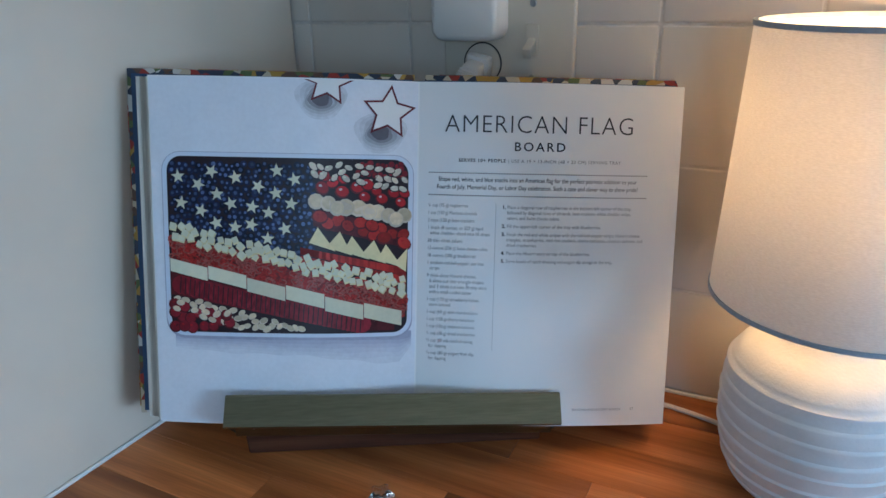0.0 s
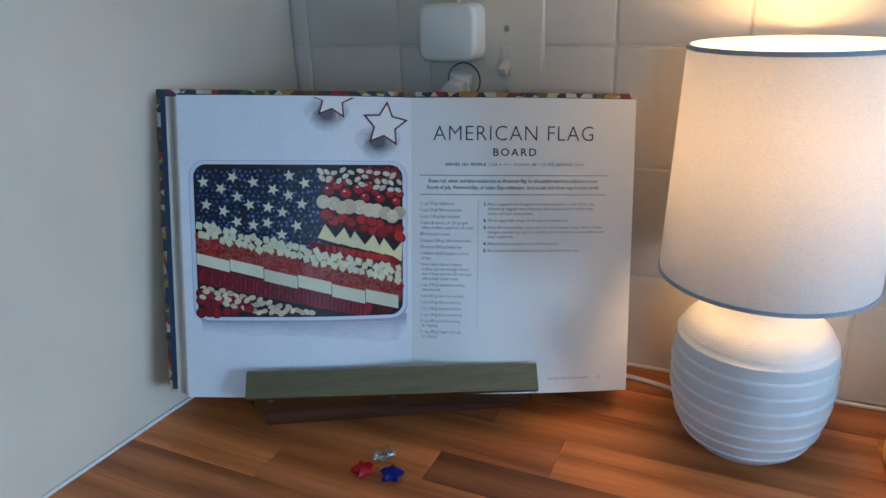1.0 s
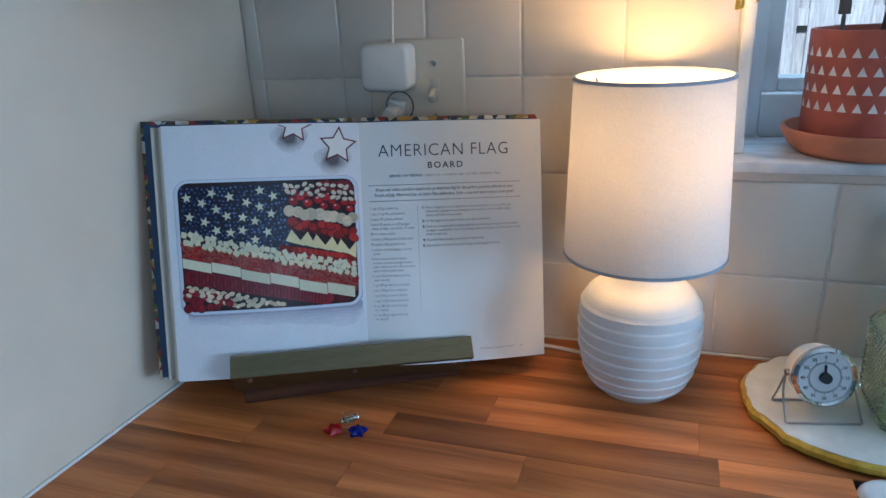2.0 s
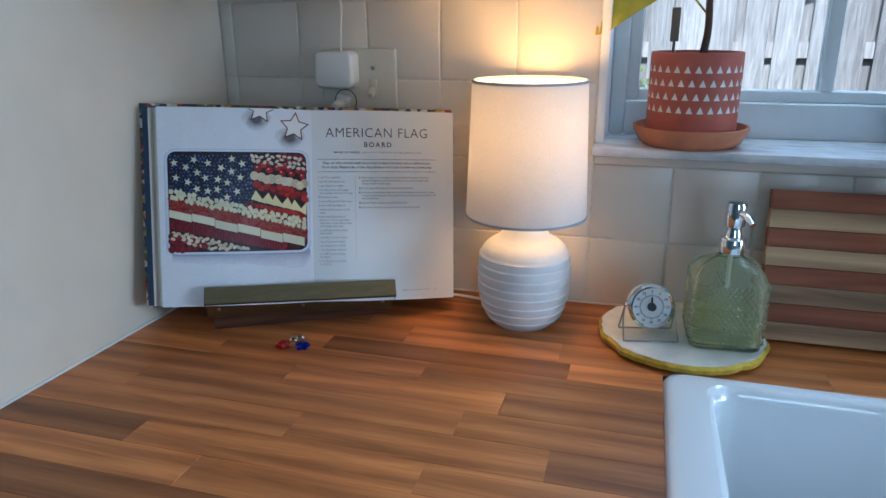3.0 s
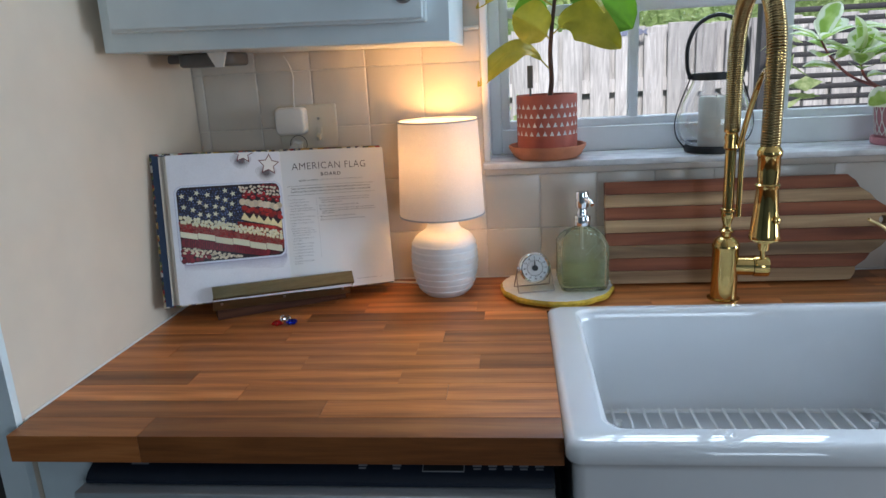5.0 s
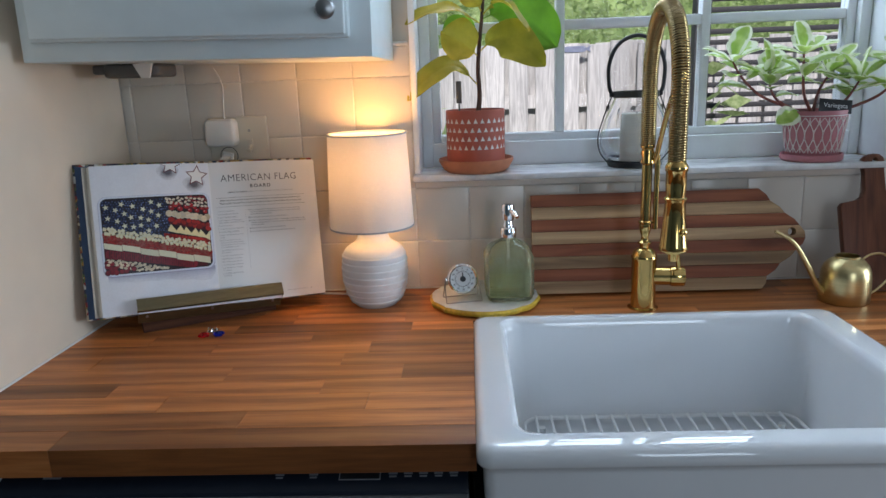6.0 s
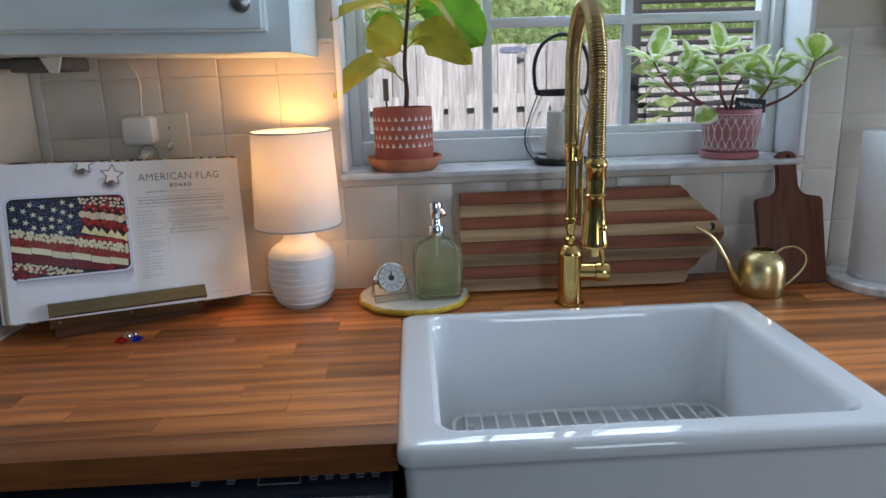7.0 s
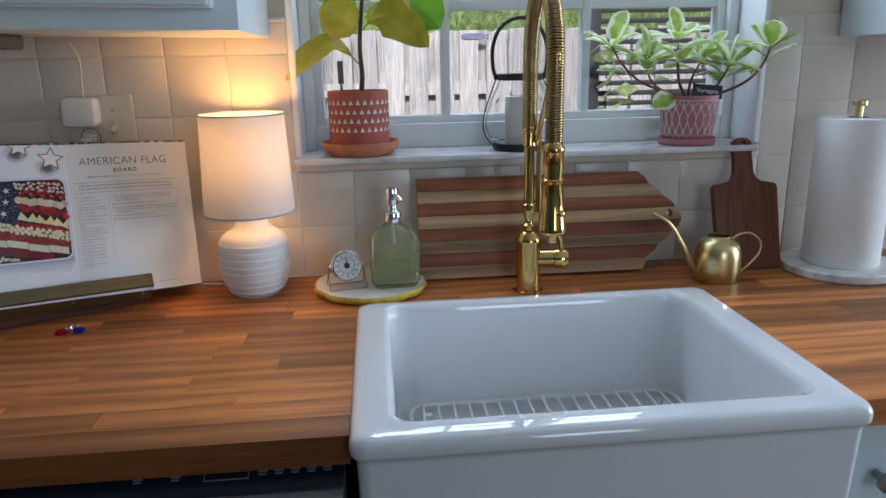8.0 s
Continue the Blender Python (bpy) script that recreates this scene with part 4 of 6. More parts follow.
flat(bm, [(-PW + 0.0005, P0 + 0.001), (-0.001, P0 + 0.001), (-0.001, P1 - 0.001), (-PW + 0.0005, P1 - 0.001)])
print_on("printed_backdrop", bm, INK["mist"], -1, 0, left_page)
# soft printed shadows: steps of ink from the page's mist to the shadow's violet grey
MIST, DUSK = (0.70, 0.71, 0.76), (0.36, 0.36, 0.48)
DARK = (0.10, 0.085, 0.10)
STAR_INKS = [mat("ink_star_shadow_step", tuple(p + (q - p) * f for p, q in zip(MIST, DARK)), 0.32, vary=0.08, scale=260, spec=0.35) for f in (0.08, 0.20, 0.36, 0.56, 0.76, 0.95)]
STEPS_OF_INK = [mat("ink_shadow_step", tuple(p + (q - p) * f for p, q in zip(MIST, DUSK)), 0.32, vary=0.05, scale=260, spec=0.35) for f in (0.10, 0.22, 0.36, 0.52, 0.70, 0.92)]
for k, ink in enumerate(STEPS_OF_INK):
    bm = bmesh.new()
    depth = 0.021 - 0.0036 * k
    top, low = [], []
    for u in np.linspace(0, 1, 40):
        x = TX0 + 0.006 + (TW - 0.006) * u
        wave_ = 0.25 * math.sin(9 * u + k) + 0.15 * math.sin(31 * u + 2 * k)
        top.append((x, TY0 + 0.004))
        low.append((x, TY0 - depth * (0.45 + 0.55 * u) * (1 + 0.3 * wave_) * min(1, 12 * (1 - u) + 0.4)))
    for i in range(39):
        flat(bm, [low[i], low[i + 1], top[i + 1], top[i]])
    LIFT[0] = 0.000012 * k
    for v in bm.verts:
        v.co.z = LIFT[0]
    print_on("printed_shadow", bm, ink, -1, 0.4, left_page)
    for cx, cy, w in ((-0.0285, 0.2255, 0.0190), (-0.0720, 0.2490, 0.0185)):
        bm = bmesh.new()
        r = w * (1 - 0.13 * k)
        pts = [(cx + r * math.cos(a) * (1 + 0.12 * math.sin(3 * a + k)), min(P1 - 0.0015, cy + 0.8 * r * math.sin(a))) for a in np.linspace(0, 2 * math.pi, 25)[:-1]]
        for i in range(24):
            p, q = pts[i], pts[(i + 1) % 24]
            flat(bm, [(cx, cy), p, q])
        print_on("printed_shadow", bm, STAR_INKS[k], -1, 0.5, left_page)
LIFT[0] = 0.0
bm = bmesh.new()
flat(bm, round_rect(TX0 - 0.0005, TX1 + 0.0005, TY0 - 0.0022, TY1 + 0.0004, 0.0145))
print_on("printed_tray_outline", bm, INK["shadow"], -1, 2, left_page)
bm = bmesh.new()
flat(bm, round_rect(TX0, TX1, TY0, TY1, 0.014))
print_on("printed_tray", bm, INK["tray"], -1, 3, left_page, "white enamel tray in the photograph")
bm = bmesh.new()
flat(bm, round_rect(TX0 + 0.0035, TX1 - 0.0035, TY0 + 0.003, TY1 - 0.003, 0.011))
print_on("printed_tray_floor", bm, INK["under"], -1, 4, left_page)


def band(y_left, y_right, x):
    return y_left + (y_right - y_left) * x


def scatter(count, x_lo, x_hi, lower, upper, make, ink, level, name, seed, gap=0.0):
    """Small printed shapes strewn in a slanting band, no two closer than gap."""
    rg = random.Random(seed)
    bm = bmesh.new()
    kept = []
    for k in range(count * (12 if gap else 1)):
        x = rg.uniform(x_lo, x_hi)
        lo, hi = band(*lower, x), band(*upper, x)
        y = rg.uniform(lo, hi)
        if not clip_tray(x, y):
            continue
        X, Y = at_tray(x, y)
        if gap and any((X - a) ** 2 + (Y - b) ** 2 < gap * gap for a, b in kept):
            continue
        kept.append((X, Y))
        LIFT[0] = 8e-6 * len(kept) if gap else 0.0
        make(bm, X, Y, rg)
        if len(kept) >= count:
            break
    LIFT[0] = 0.0
    if bm.verts:
        return print_on(name, bm, ink, -1, level, left_page)
    bm.free()


def fruit(r0, r1, sy=1.0, spot=0.3):
    """A round snack in three inks: dark rim, body and highlight."""
    def make(bm, X, Y, rg):
        r, tilt = rg.uniform(r0, r1), rg.uniform(-0.9, 0.9)
        base = LIFT[0]
        flat(bm, ngon(X, Y, r, 11, sy=sy, tilt=tilt), 0)
        LIFT[0] = base + 3e-6
        flat(bm, ngon(X + 0.05 * r, Y + 0.10 * r, r * 0.84, 11, sy=sy, tilt=tilt), 1)
        LIFT[0] = base + 6e-6
        if spot:
            flat(bm, ngon(X - 0.2 * r, Y + 0.35 * r, r * spot, 7, sy=0.7), 2)
    return make


# blueberries fill the upper left corner
bm, bm2 = bmesh.new(), bmesh.new()
for j in range(22):
    for i in range(24):
        x = 0.035 + i * 0.0258 + (0.013 if j % 2 else 0) + rng.uniform(-0.006, 0.006)
        y = 0.965 - j * 0.031 + rng.uniform(-0.008, 0.008)
        if x > 0.61 or y < band(0.63, 0.34, min(1, x / 0.6)) or not clip_tray(x, y):
            continue
        X, Y = at_tray(x, y)
        r = rng.uniform(0.0021, 0.0030)
        flat(bm, ngon(X, Y, r, 9))
        flat(bm2, ngon(X + rng.uniform(-0.0007, 0.0007), Y + rng.uniform(0, 0.0008), r * rng.uniform(0.35, 0.62), 7))
print_on("printed_blueberry_fill", bm, INK["berry"], -1, 5, left_page)
print_on("printed_berry_bloom", bm2, INK["bloom"], -1, 6, left_page)
bm = bmesh.new()
for sx, sy in ((0.065, 0.87), (0.20, 0.90), (0.295, 0.87), (0.145, 0.83), (0.46, 0.91), (0.53, 0.865), (0.385, 0.825), (0.455, 0.79), (0.22, 0.78),
               (0.075, 0.73), (0.275, 0.73), (0.36, 0.715), (0.155, 0.69), (0.425, 0.685), (0.515, 0.735), (0.215, 0.625), (0.355, 0.62), (0.29, 0.605),
               (0.49, 0.60), (0.42, 0.545)):
    flat(bm, star_pts(*at_tray(sx, sy), 0.0054, 0.42, rng.uniform(60, 120)))
print_on("printed_cheese_star_field", bm, INK["cheese"], -1, 8, left_page)


def chip(bm, X, Y, rg):
    """A cheese cube: a shaded side under a pale tilted top."""
    a, r, base_ = rg.uniform(0, 1.5), rg.uniform(0.0031, 0.0040), LIFT[0]
    flat(bm, ngon(X + 0.0004, Y - 0.0012, r, 4, a), 0)
    LIFT[0] = base_ + 3e-6
    flat(bm, ngon(X, Y, r * 0.93, 4, a), 1)


def curl(bm, X, Y, rg):
    a = rg.uniform(0, 6.28)
    pts = [(X + 0.0034 * math.cos(a + t) * (1 + 0.3 * math.sin(3 * t)), Y + 0.003 * math.sin(a + t)) for t in np.linspace(0, 3.6, 9)]
    for p, q in zip(pts, pts[1:]):
        nx, ny = (q[1] - p[1]), -(q[0] - p[0])
        l = math.hypot(nx, ny) or 1
        nx, ny = nx / l * 0.0005, ny / l * 0.0005
        flat(bm, [(p[0] + nx, p[1] + ny), (q[0] + nx, q[1] + ny), (q[0] - nx, q[1] - ny), (p[0] - nx, p[1] - ny)])


def solid_band(name, ink, level, x_lo, x_hi, lower, upper):
    bm = bmesh.new()
    xs = list(np.linspace(x_lo, x_hi, 14))
    for xa, xb in zip(xs, xs[1:]):
        lo_a, lo_b = (max(0.035, band(*lower, x)) for x in (xa, xb))
        hi_a, hi_b = (max(0.040, band(*upper, x)) for x in (xa, xb))
        flat(bm, [at_tray(xa, lo_a), at_tray(xb, lo_b), at_tray(xb, hi_b), at_tray(xa, hi_a)])
    print_on(name, bm, INK[ink], -1, level, left_page)


# diagonal stripes below and beside the berries, from the top stripe down
solid_band("printed_salami", "meat", 5, 0.028, 0.972, (0.42, 0.10), (0.55, 0.24))
scatter(520, 0.02, 0.98, (0.40, 0.10), (0.55, 0.25), curl, INK["pepper"], 6, "printed_salami_fold_row", 3)
scatter(220, 0.02, 0.98, (0.40, 0.10), (0.55, 0.25), curl, INK["salmon"], 7, "printed_salami_edge_row", 4)
scatter(170, 0.02, 0.98, (0.55, 0.235), (0.635, 0.315), chip, (INK["triangle"], INK["cheese"]), 9, "printed_cheese_cube_row", 5, 0.0046)
solid_band("printed_beet_cracker_band", "beet", 5, 0.022, 0.93, (0.235, -0.02), (0.37, 0.055))
bm = bmesh.new()
for k in range(92):
    x = 0.055 + k * 0.0095
    y = (band(0.24, -0.02, x) + band(0.36, 0.05, x)) / 2
    if clip_tray(x, y, 0.055):
        flat(bm, ngon(*at_tray(x, y), 0.0074, 10, sy=1.0 if k % 2 else 0.92))
print_on("printed_cracker_row", bm, INK["rasp"], -1, 6, left_page)
bm = bmesh.new()
for k in range(46):
    x = 0.04 + k * 0.0192
    y = (band(0.24, -0.02, x) + band(0.36, 0.05, x)) / 2
    if clip_tray(x, y, 0.055):
        X, Y = at_tray(x, y)
        flat(bm, [(X - 0.0004, Y - 0.0066), (X + 0.0004, Y - 0.0066), (X + 0.0014, Y + 0.006), (X + 0.0006, Y + 0.006)])
print_on("printed_cracker_shade", bm, INK["under"], -1, 7, left_page)
bm = bmesh.new()
for k in range(6):
    xa, xb = 0.02 + k * 0.157, 0.02 + (k + 1) * 0.157 - 0.003
    xa = max(xa, 0.022)
    lo, hi = (0.365, 0.035), (0.435, 0.12)
    d = 0.012 * (k % 2)
    flat(bm, [at_tray(xa, band(*lo, xa) + d), at_tray(xb, band(*lo, xb) + d), at_tray(xb, band(*hi, xb) + d), at_tray(xa, band(*hi, xa) + d)])
print_on("printed_cheddar", bm, INK["cheese"], -1, 9, left_page)
scatter(120, 0.02, 0.66, (0.165, -0.22), (0.240, -0.10), fruit(0.0030, 0.0038, 0.68, 0.0), (INK["cashew"], INK["cracker"], INK["cheese"]), 8, "printed_almond_row", 6, 0.0040)
scatter(46, 0.02, 0.27, (0.02, -0.10), (0.185, -0.08), fruit(0.0042, 0.0050, 1.0, 0.25), (INK["beet"], INK["rasp"], INK["tomato"]), 9, "printed_raspberry_row", 7, 0.0062)

scatter(36, 0.60, 0.97, (1.01, 0.80), (1.11, 0.90), fruit(0.0036, 0.0046, 0.6, 0.3), (INK["under"], INK["cashew"], INK["cheese"]), 8, "printed_cashew_row", 9, 0.0050)
scatter(40, 0.78, 0.98, (0.92, 0.88), (1.1, 1.0), fruit(0.0020, 0.0028), (INK["under"], INK["rasp"], INK["pepper"]), 7, "printed_cranberry_row", 10, 0.0030)
scatter(34, 0.61, 0.98, (1.00, 0.715), (1.09, 0.80), fruit(0.0046, 0.0058, 0.85, 0.24), (INK["beet"], INK["tomato"], INK["highlight"]), 8, "printed_tomato_row", 11, 0.0072)
solid_band("printed_strawberry_row", "beet", 5, 0.60, 0.978, (0.80, 0.49), (0.90, 0.59))
scatter(40, 0.61, 0.97, (0.905, 0.63), (0.935, 0.67), fruit(0.0058, 0.0068, 1.0, 0.0), (INK["cashew"], INK["cracker"], INK["cheese"]), 9, "printed_rice_cracker_row", 12, 0.0055)
scatter(36, 0.60, 0.98, (0.82, 0.51), (0.88, 0.57), fruit(0.0052, 0.0064, 0.8, 0.2), (INK["beet"], INK["pepper"], INK["tomato"]), 8, "printed_strawberry_row_top", 13, 0.0066)
bm = bmesh.new()
for k in range(6):
    x = 0.585 + k * 0.068
    y = band(0.725, 0.385, x)
    LIFT[0] = 4e-6 * k
    flat(bm, [at_tray(x, y), at_tray(min(0.975, x + 0.105), y - 0.045), at_tray(x + 0.035 + 0.02 * (k % 2), y + 0.085)])
LIFT[0] = 0.0
print_on("printed_cheese_triangle_row", bm, INK["triangle"], -1, 10, left_page)
bm = bmesh.new()
for k in range(13):
    x = 0.55 + (k % 6) * 0.075
    y = band(0.565, 0.295, x) + (0.045 if k > 5 else 0.0)
    xb = min(0.975, x + 0.13)
    flat(bm, [at_tray(x, y), at_tray(xb, y - 0.035), at_tray(xb, y + 0.005), at_tray(x, y + 0.04)])
print_on("printed_pepper_strip_row", bm, INK["pepper"], -1, 9, left_page)
# star-shaped cutters above the tray
for cx, cy, r in ((-0.0225, 0.2405, 0.0205), (-0.0665, 0.262, 0.0190)):
    for ink, rr, lv in (("cutter", r, 5), ("cream", r * 0.84, 6)):
        bm = bmesh.new()
        pts = star_pts(cx, cy, rr, 0.5, 84)
        if cy > 0.25:
            pts = [(x, min(y, P1 - 0.0012)) for x, y in pts]
        flat(bm, pts)
        print_on("printed_star_cutter", bm, INK[ink], -1, lv, left_page)


TEXT = Matrix.Translation((-0.003, 0.0081, 0)) @ Matrix.Diagonal((0.955, 0.935, 1, 1))


def line_of(text, size, u, v, spacing=1.0, align="LEFT", bold=0.0, name="printed_text", ink=None, squeeze=None):
    bm = letters(text, size, spacing, align, bold)
    xs = [w.co.x for w in bm.verts]
    if squeeze:
        k = squeeze / (max(xs) - min(xs))
        bmesh.ops.scale(bm, verts=bm.verts, vec=(k, 1, 1))
    bmesh.ops.translate(bm, verts=bm.verts, vec=(u, v, 0))
    bmesh.ops.transform(bm, matrix=TEXT, verts=bm.verts)
    return bm


def text_block(name, lines, ink, label=""):
    bm = bmesh.new()
    for args in lines:
        add_mesh(bm, line_of(*args[0], **args[1]))
    print_on(name, bm, ink, 1, 2, right_page, label)


U0, UR = 0.011, 0.184
UC = 0.0975
text_block("title", [(("AMERICAN FLAG", 0.0200, UC, 0.2345, 1.08, "CENTER"), dict(squeeze=0.147, bold=-0.00026))], M_INK, "black thin capital letters")
text_block("subtitle", [(("BOARD", 0.0098, UC, 0.2205, 1.3, "CENTER"), dict(squeeze=0.0395, bold=0.0001))], M_INK)
text_block("serving_line", [(("SERVES 10+ PEOPLE", 0.0038, U0 + 0.0235, 0.2112, 1.2), dict(squeeze=0.0365, bold=0.00006))], M_INK)
text_block("serving_size", [(("| USE A 19 × 13-INCH (48 × 33 CM) SERVING TRAY", 0.0036, U0 + 0.062, 0.2112, 1.15), dict(squeeze=0.089))], M_GREYINK)
text_block("introduction", [(("Shape red, white, and blue snacks into an American flag for the perfect patriotic addition to your", 0.0050, UC, 0.1955, 1.0, "CENTER"), dict(squeeze=0.157)),
                            (("Fourth of July, Memorial Day, or Labor Day celebration. Such a cute and clever way to show pride!", 0.0050, UC, 0.1893, 1.0, "CENTER"), dict(squeeze=0.159))], M_INK)
bm = bmesh.new()
for vv in (0.2022, 0.1842):
    for k in range(86):
        flat(bm, ngon(U0 + 0.001 + k * 0.00202, vv, 0.00058, 6))
bmesh.ops.transform(bm, matrix=TEXT, verts=bm.verts)
print_on("dotted_rule", bm, M_INK, 1, 2, right_page)
ING = ["¾ cup (75 g) raspberries", "1 cup (150 g) Marcona almonds", "2 cups (120 g) beet crackers", "1 block (8 ounces, or 227 g) aged", "  white cheddar, sliced into 10 strips",
       "28 thin slices salami", "12 ounces (336 g) Swiss cheese cubes", "18 ounces (500 g) blueberries", "1 medium red bell pepper, cut into", "  strips", "9 thick slices Havarti cheese,",
       "  6 slices cut into triangle shapes", "  and 3 slices cut into 20 tiny stars", "  with a small cookie cutter", "1 cup (170 g) strawberry halves,", "  stems removed", "1 cup (60 g) mini rice crackers",
       "1 cup (150 g) cherry tomatoes", "1 cup (150 g) coconut cashews", "¼ cup (38 g) dried cranberries", "⅓ cup (80 ml) ranch dressing,", "  for dipping", "⅓ cup (80 g) yogurt fruit dip,", "  for dipping"]
GAP = (1, 1, 1, 0, 1, 1, 1, 1, 0, 1, 0, 0, 0, 1, 0, 1, 1, 1, 1, 1, 0, 1, 0, 0)
lines, v = [], 0.1745
for txt, g in zip(ING, GAP):
    lines.append(((txt.strip(), 0.0041, U0 + (0.002 if txt.startswith(" ") else 0), v, 1.0), dict(squeeze=len(txt.strip()) * 0.00131, bold=-0.00003)))
    v -= 0.0061 if g else 0.0046
text_block("ingredient_list", lines, M_GREYINK)
bm = bmesh.new()
flat(bm, [(0.0645, 0.056), (0.0647, 0.056), (0.0647, 0.178), (0.0645, 0.178)])
bmesh.ops.transform(bm, matrix=TEXT, verts=bm.verts)
print_on("column_rule", bm, M_GREYINK, 1, 2, right_page)
STEPS = [("1.", ["Place a diagonal row of raspberries in the bottom-left corner of the tray,", "followed by diagonal rows of almonds, beet crackers, white cheddar strips,", "salami, and Swiss cheese cubes."]),
         ("2.", ["Fill the upper-left corner of the tray with blueberries."]),
         ("3.", ["Finish the red-and-white stripes with the red bell pepper strips, Havarti cheese", "triangles, strawberries, mini rice crackers, cherry tomatoes, coconut cashews, and", "dried cranberries."]),
         ("4.", ["Place the Havarti stars on top of the blueberries."]),
         ("5.", ["Serve bowls of ranch dressing and yogurt dip alongside the tray."])]
lines, nums, v = [], [], 0.1742
for num, ls in STEPS:
    nums.append(((num, 0.0040, 0.0695, v, 1.0), dict(bold=0.00012)))
    for t in ls:
        lines.append(((t, 0.0039, 0.0735, v, 1.0), dict(squeeze=len(t) * 0.00134)))
        v -= 0.0044
    v -= 0.0022
text_block("method_text", lines, M_GREYINK)
text_block("step_numbers", nums, M_INK)
text_block("page_footer", [(("SEASONAL AND HOLIDAY BOARDS", 0.0030, 0.132, 0.0047, 1.15), dict(squeeze=0.041)), (("57", 0.0032, 0.181, 0.0047), dict())], M_GREYINK)

STAND = plane_matrix((0.231, -0.1945, CT), 28.8, 0, 0)
stand = thing("book_stand", STAND, "wooden cookbook stand with an antique brass ledge", "book stand")
# local: x along the ledge, y up, z towards the room; the ledge sits a little higher at one end
tip = pose(0, 0, 0, 0, 0, -2.6)
bm = bmesh.new()
q = [bm.verts.new(p) for z in (-0.070, -0.022) for p in ((-0.120, 0.0004, z), (0.120, 0.0004, z), (0.120, 0.016, z + 0.004), (-0.120, 0.028, z + 0.004))]
for f in ((0, 1, 2, 3), (7, 6, 5, 4), (0, 4, 5, 1), (1, 5, 6, 2), (2, 6, 7, 3), (3, 7, 4, 0)):
    bm.faces.new([q[i] for i in f])
bmesh.ops.recalc_face_normals(bm, faces=bm.faces)
bmesh.ops.bevel(bm, geom=list(bm.edges), offset=0.001, segments=2, affect="EDGES")
part("base_block", bm, M_STANDWOOD, stand, "dark acacia wood base")
part("back_panel", boxed(-0.11, 0.11, 0.0, 0.21, -0.010, 0.0, 0.002, m=tip @ pose(0, 0.020, -0.046, -13.5)), M_STANDWOOD, stand, "wooden back rest")
part("prop_leg", boxed(-0.03, 0.03, 0.0, 0.10, -0.005, 0.005, 0.002, m=pose(0, 0.0015, -0.105, 16)), M_STANDWOOD, stand)
bm = bmesh.new()
LW = 0.1275
lip = [(0.016, -0.0175), (0.042, -0.0105), (0.0445, 0.0125), (0.0480, 0.0150), (0.0655, 0.0010), (0.0655, -0.0012), (0.0465, 0.0120), (0.0415, -0.0130), (0.0165, -0.0200)]
va = [bm.verts.new(tip @ Vector((-LW, y, z))) for y, z in lip]
vb = [bm.verts.new(tip @ Vector((LW, y, z))) for y, z in lip]
for i in range(len(lip)):
    j = (i + 1) % len(lip)
    bm.faces.new((va[i], va[j], vb[j], vb[i]))
bm.faces.new(va)
bm.faces.new(vb)
bmesh.ops.recalc_face_normals(bm, faces=bm.faces)
ledge = part("ledge", bm, M_ANTIQUE, stand, "bent antique brass ledge", smooth=25)
for sx in (-0.112, 0.0, 0.112):
    part("screw", turned([(0, 0), (0.0028, 0), (0.0024, 0.0012), (0, 0.0014)], seg=14, m=tip @ pose(sx, 0.028, -0.0138, 15)), M_WIRE, ledge)

# ---- on the worktop ----
def star_gem(name, x, y, material, label, turn, tip=0):
    g = thing(name, pose(x, y, CT, 0, 0, turn), label, "decorative gem", group="star gems")
    bm = bmesh.new()
    R, r = 0.0115, 0.0068
    top = bm.verts.new((0, 0, 0.0085))
    low = bm.verts.new((0, 0, 0.0002))
    ring = [bm.verts.new(((R if k % 2 == 0 else r) * math.cos(radians(36 * k)), (R if k % 2 == 0 else r) * math.sin(radians(36 * k)), 0.0028)) for k in range(10)]
    mid = [bm.verts.new((0.62 * v.co.x, 0.62 * v.co.y, 0.0074)) for v in ring]
    under = [bm.verts.new((0.8 * v.co.x, 0.8 * v.co.y, 0.0002)) for v in ring]
    for k in range(10):
        j = (k + 1) % 10
        bm.faces.new((top, mid[k], mid[j]))
        bm.faces.new((mid[k], ring[k], ring[j], mid[j]))
        bm.faces.new((ring[k], under[k], under[j], ring[j]))
        bm.faces.new((low, under[j], under[k]))
    bmesh.ops.recalc_face_normals(bm, faces=bm.faces)
    bmesh.ops.bevel(bm, geom=list(bm.edges), offset=0.0005, segments=1, affect="EDGES")
    part("gem", bm, material, g, smooth=35)
    return g


star_gem("star_gem", 0.2400, -0.2315, M_GLASS, "clear plastic star gem on the worktop", 20)
star_gem("star_gem", 0.2340, -0.2560, M_GEMRED, "translucent red star gem on the worktop", -8)
star_gem("star_gem", 0.2590, -0.2520, M_GEMBLUE, "translucent blue star gem on the worktop", 35)

plate = thing("switch_plate", (0.2505, -0.0005, 1.2195), "almond double wall plate with outlet and toggle switch", "switch plate")
part("plate", slab_from(round_rect(-0.0595, 0.0595, -0.0575, 0.0575, 0.004), 0, 0.006, 0.0025, 3), M_ALMOND, plate).matrix_basis = pose(0, 0, 0, 90)
for zz in (0.030, -0.030):
    part("plate_screw", turned([(0, 0), (0.0032, 0), (0.0026, 0.0012), (0, 0.0014)], seg=16, m=pose(0.023, -0.0058, zz, 90)), M_WIRE, plate)
tog = part("toggle_frame", boxed(0.0175, 0.0285, -0.0072, -0.005, -0.013, 0.013, 0.0006), M_ALMOND, plate)
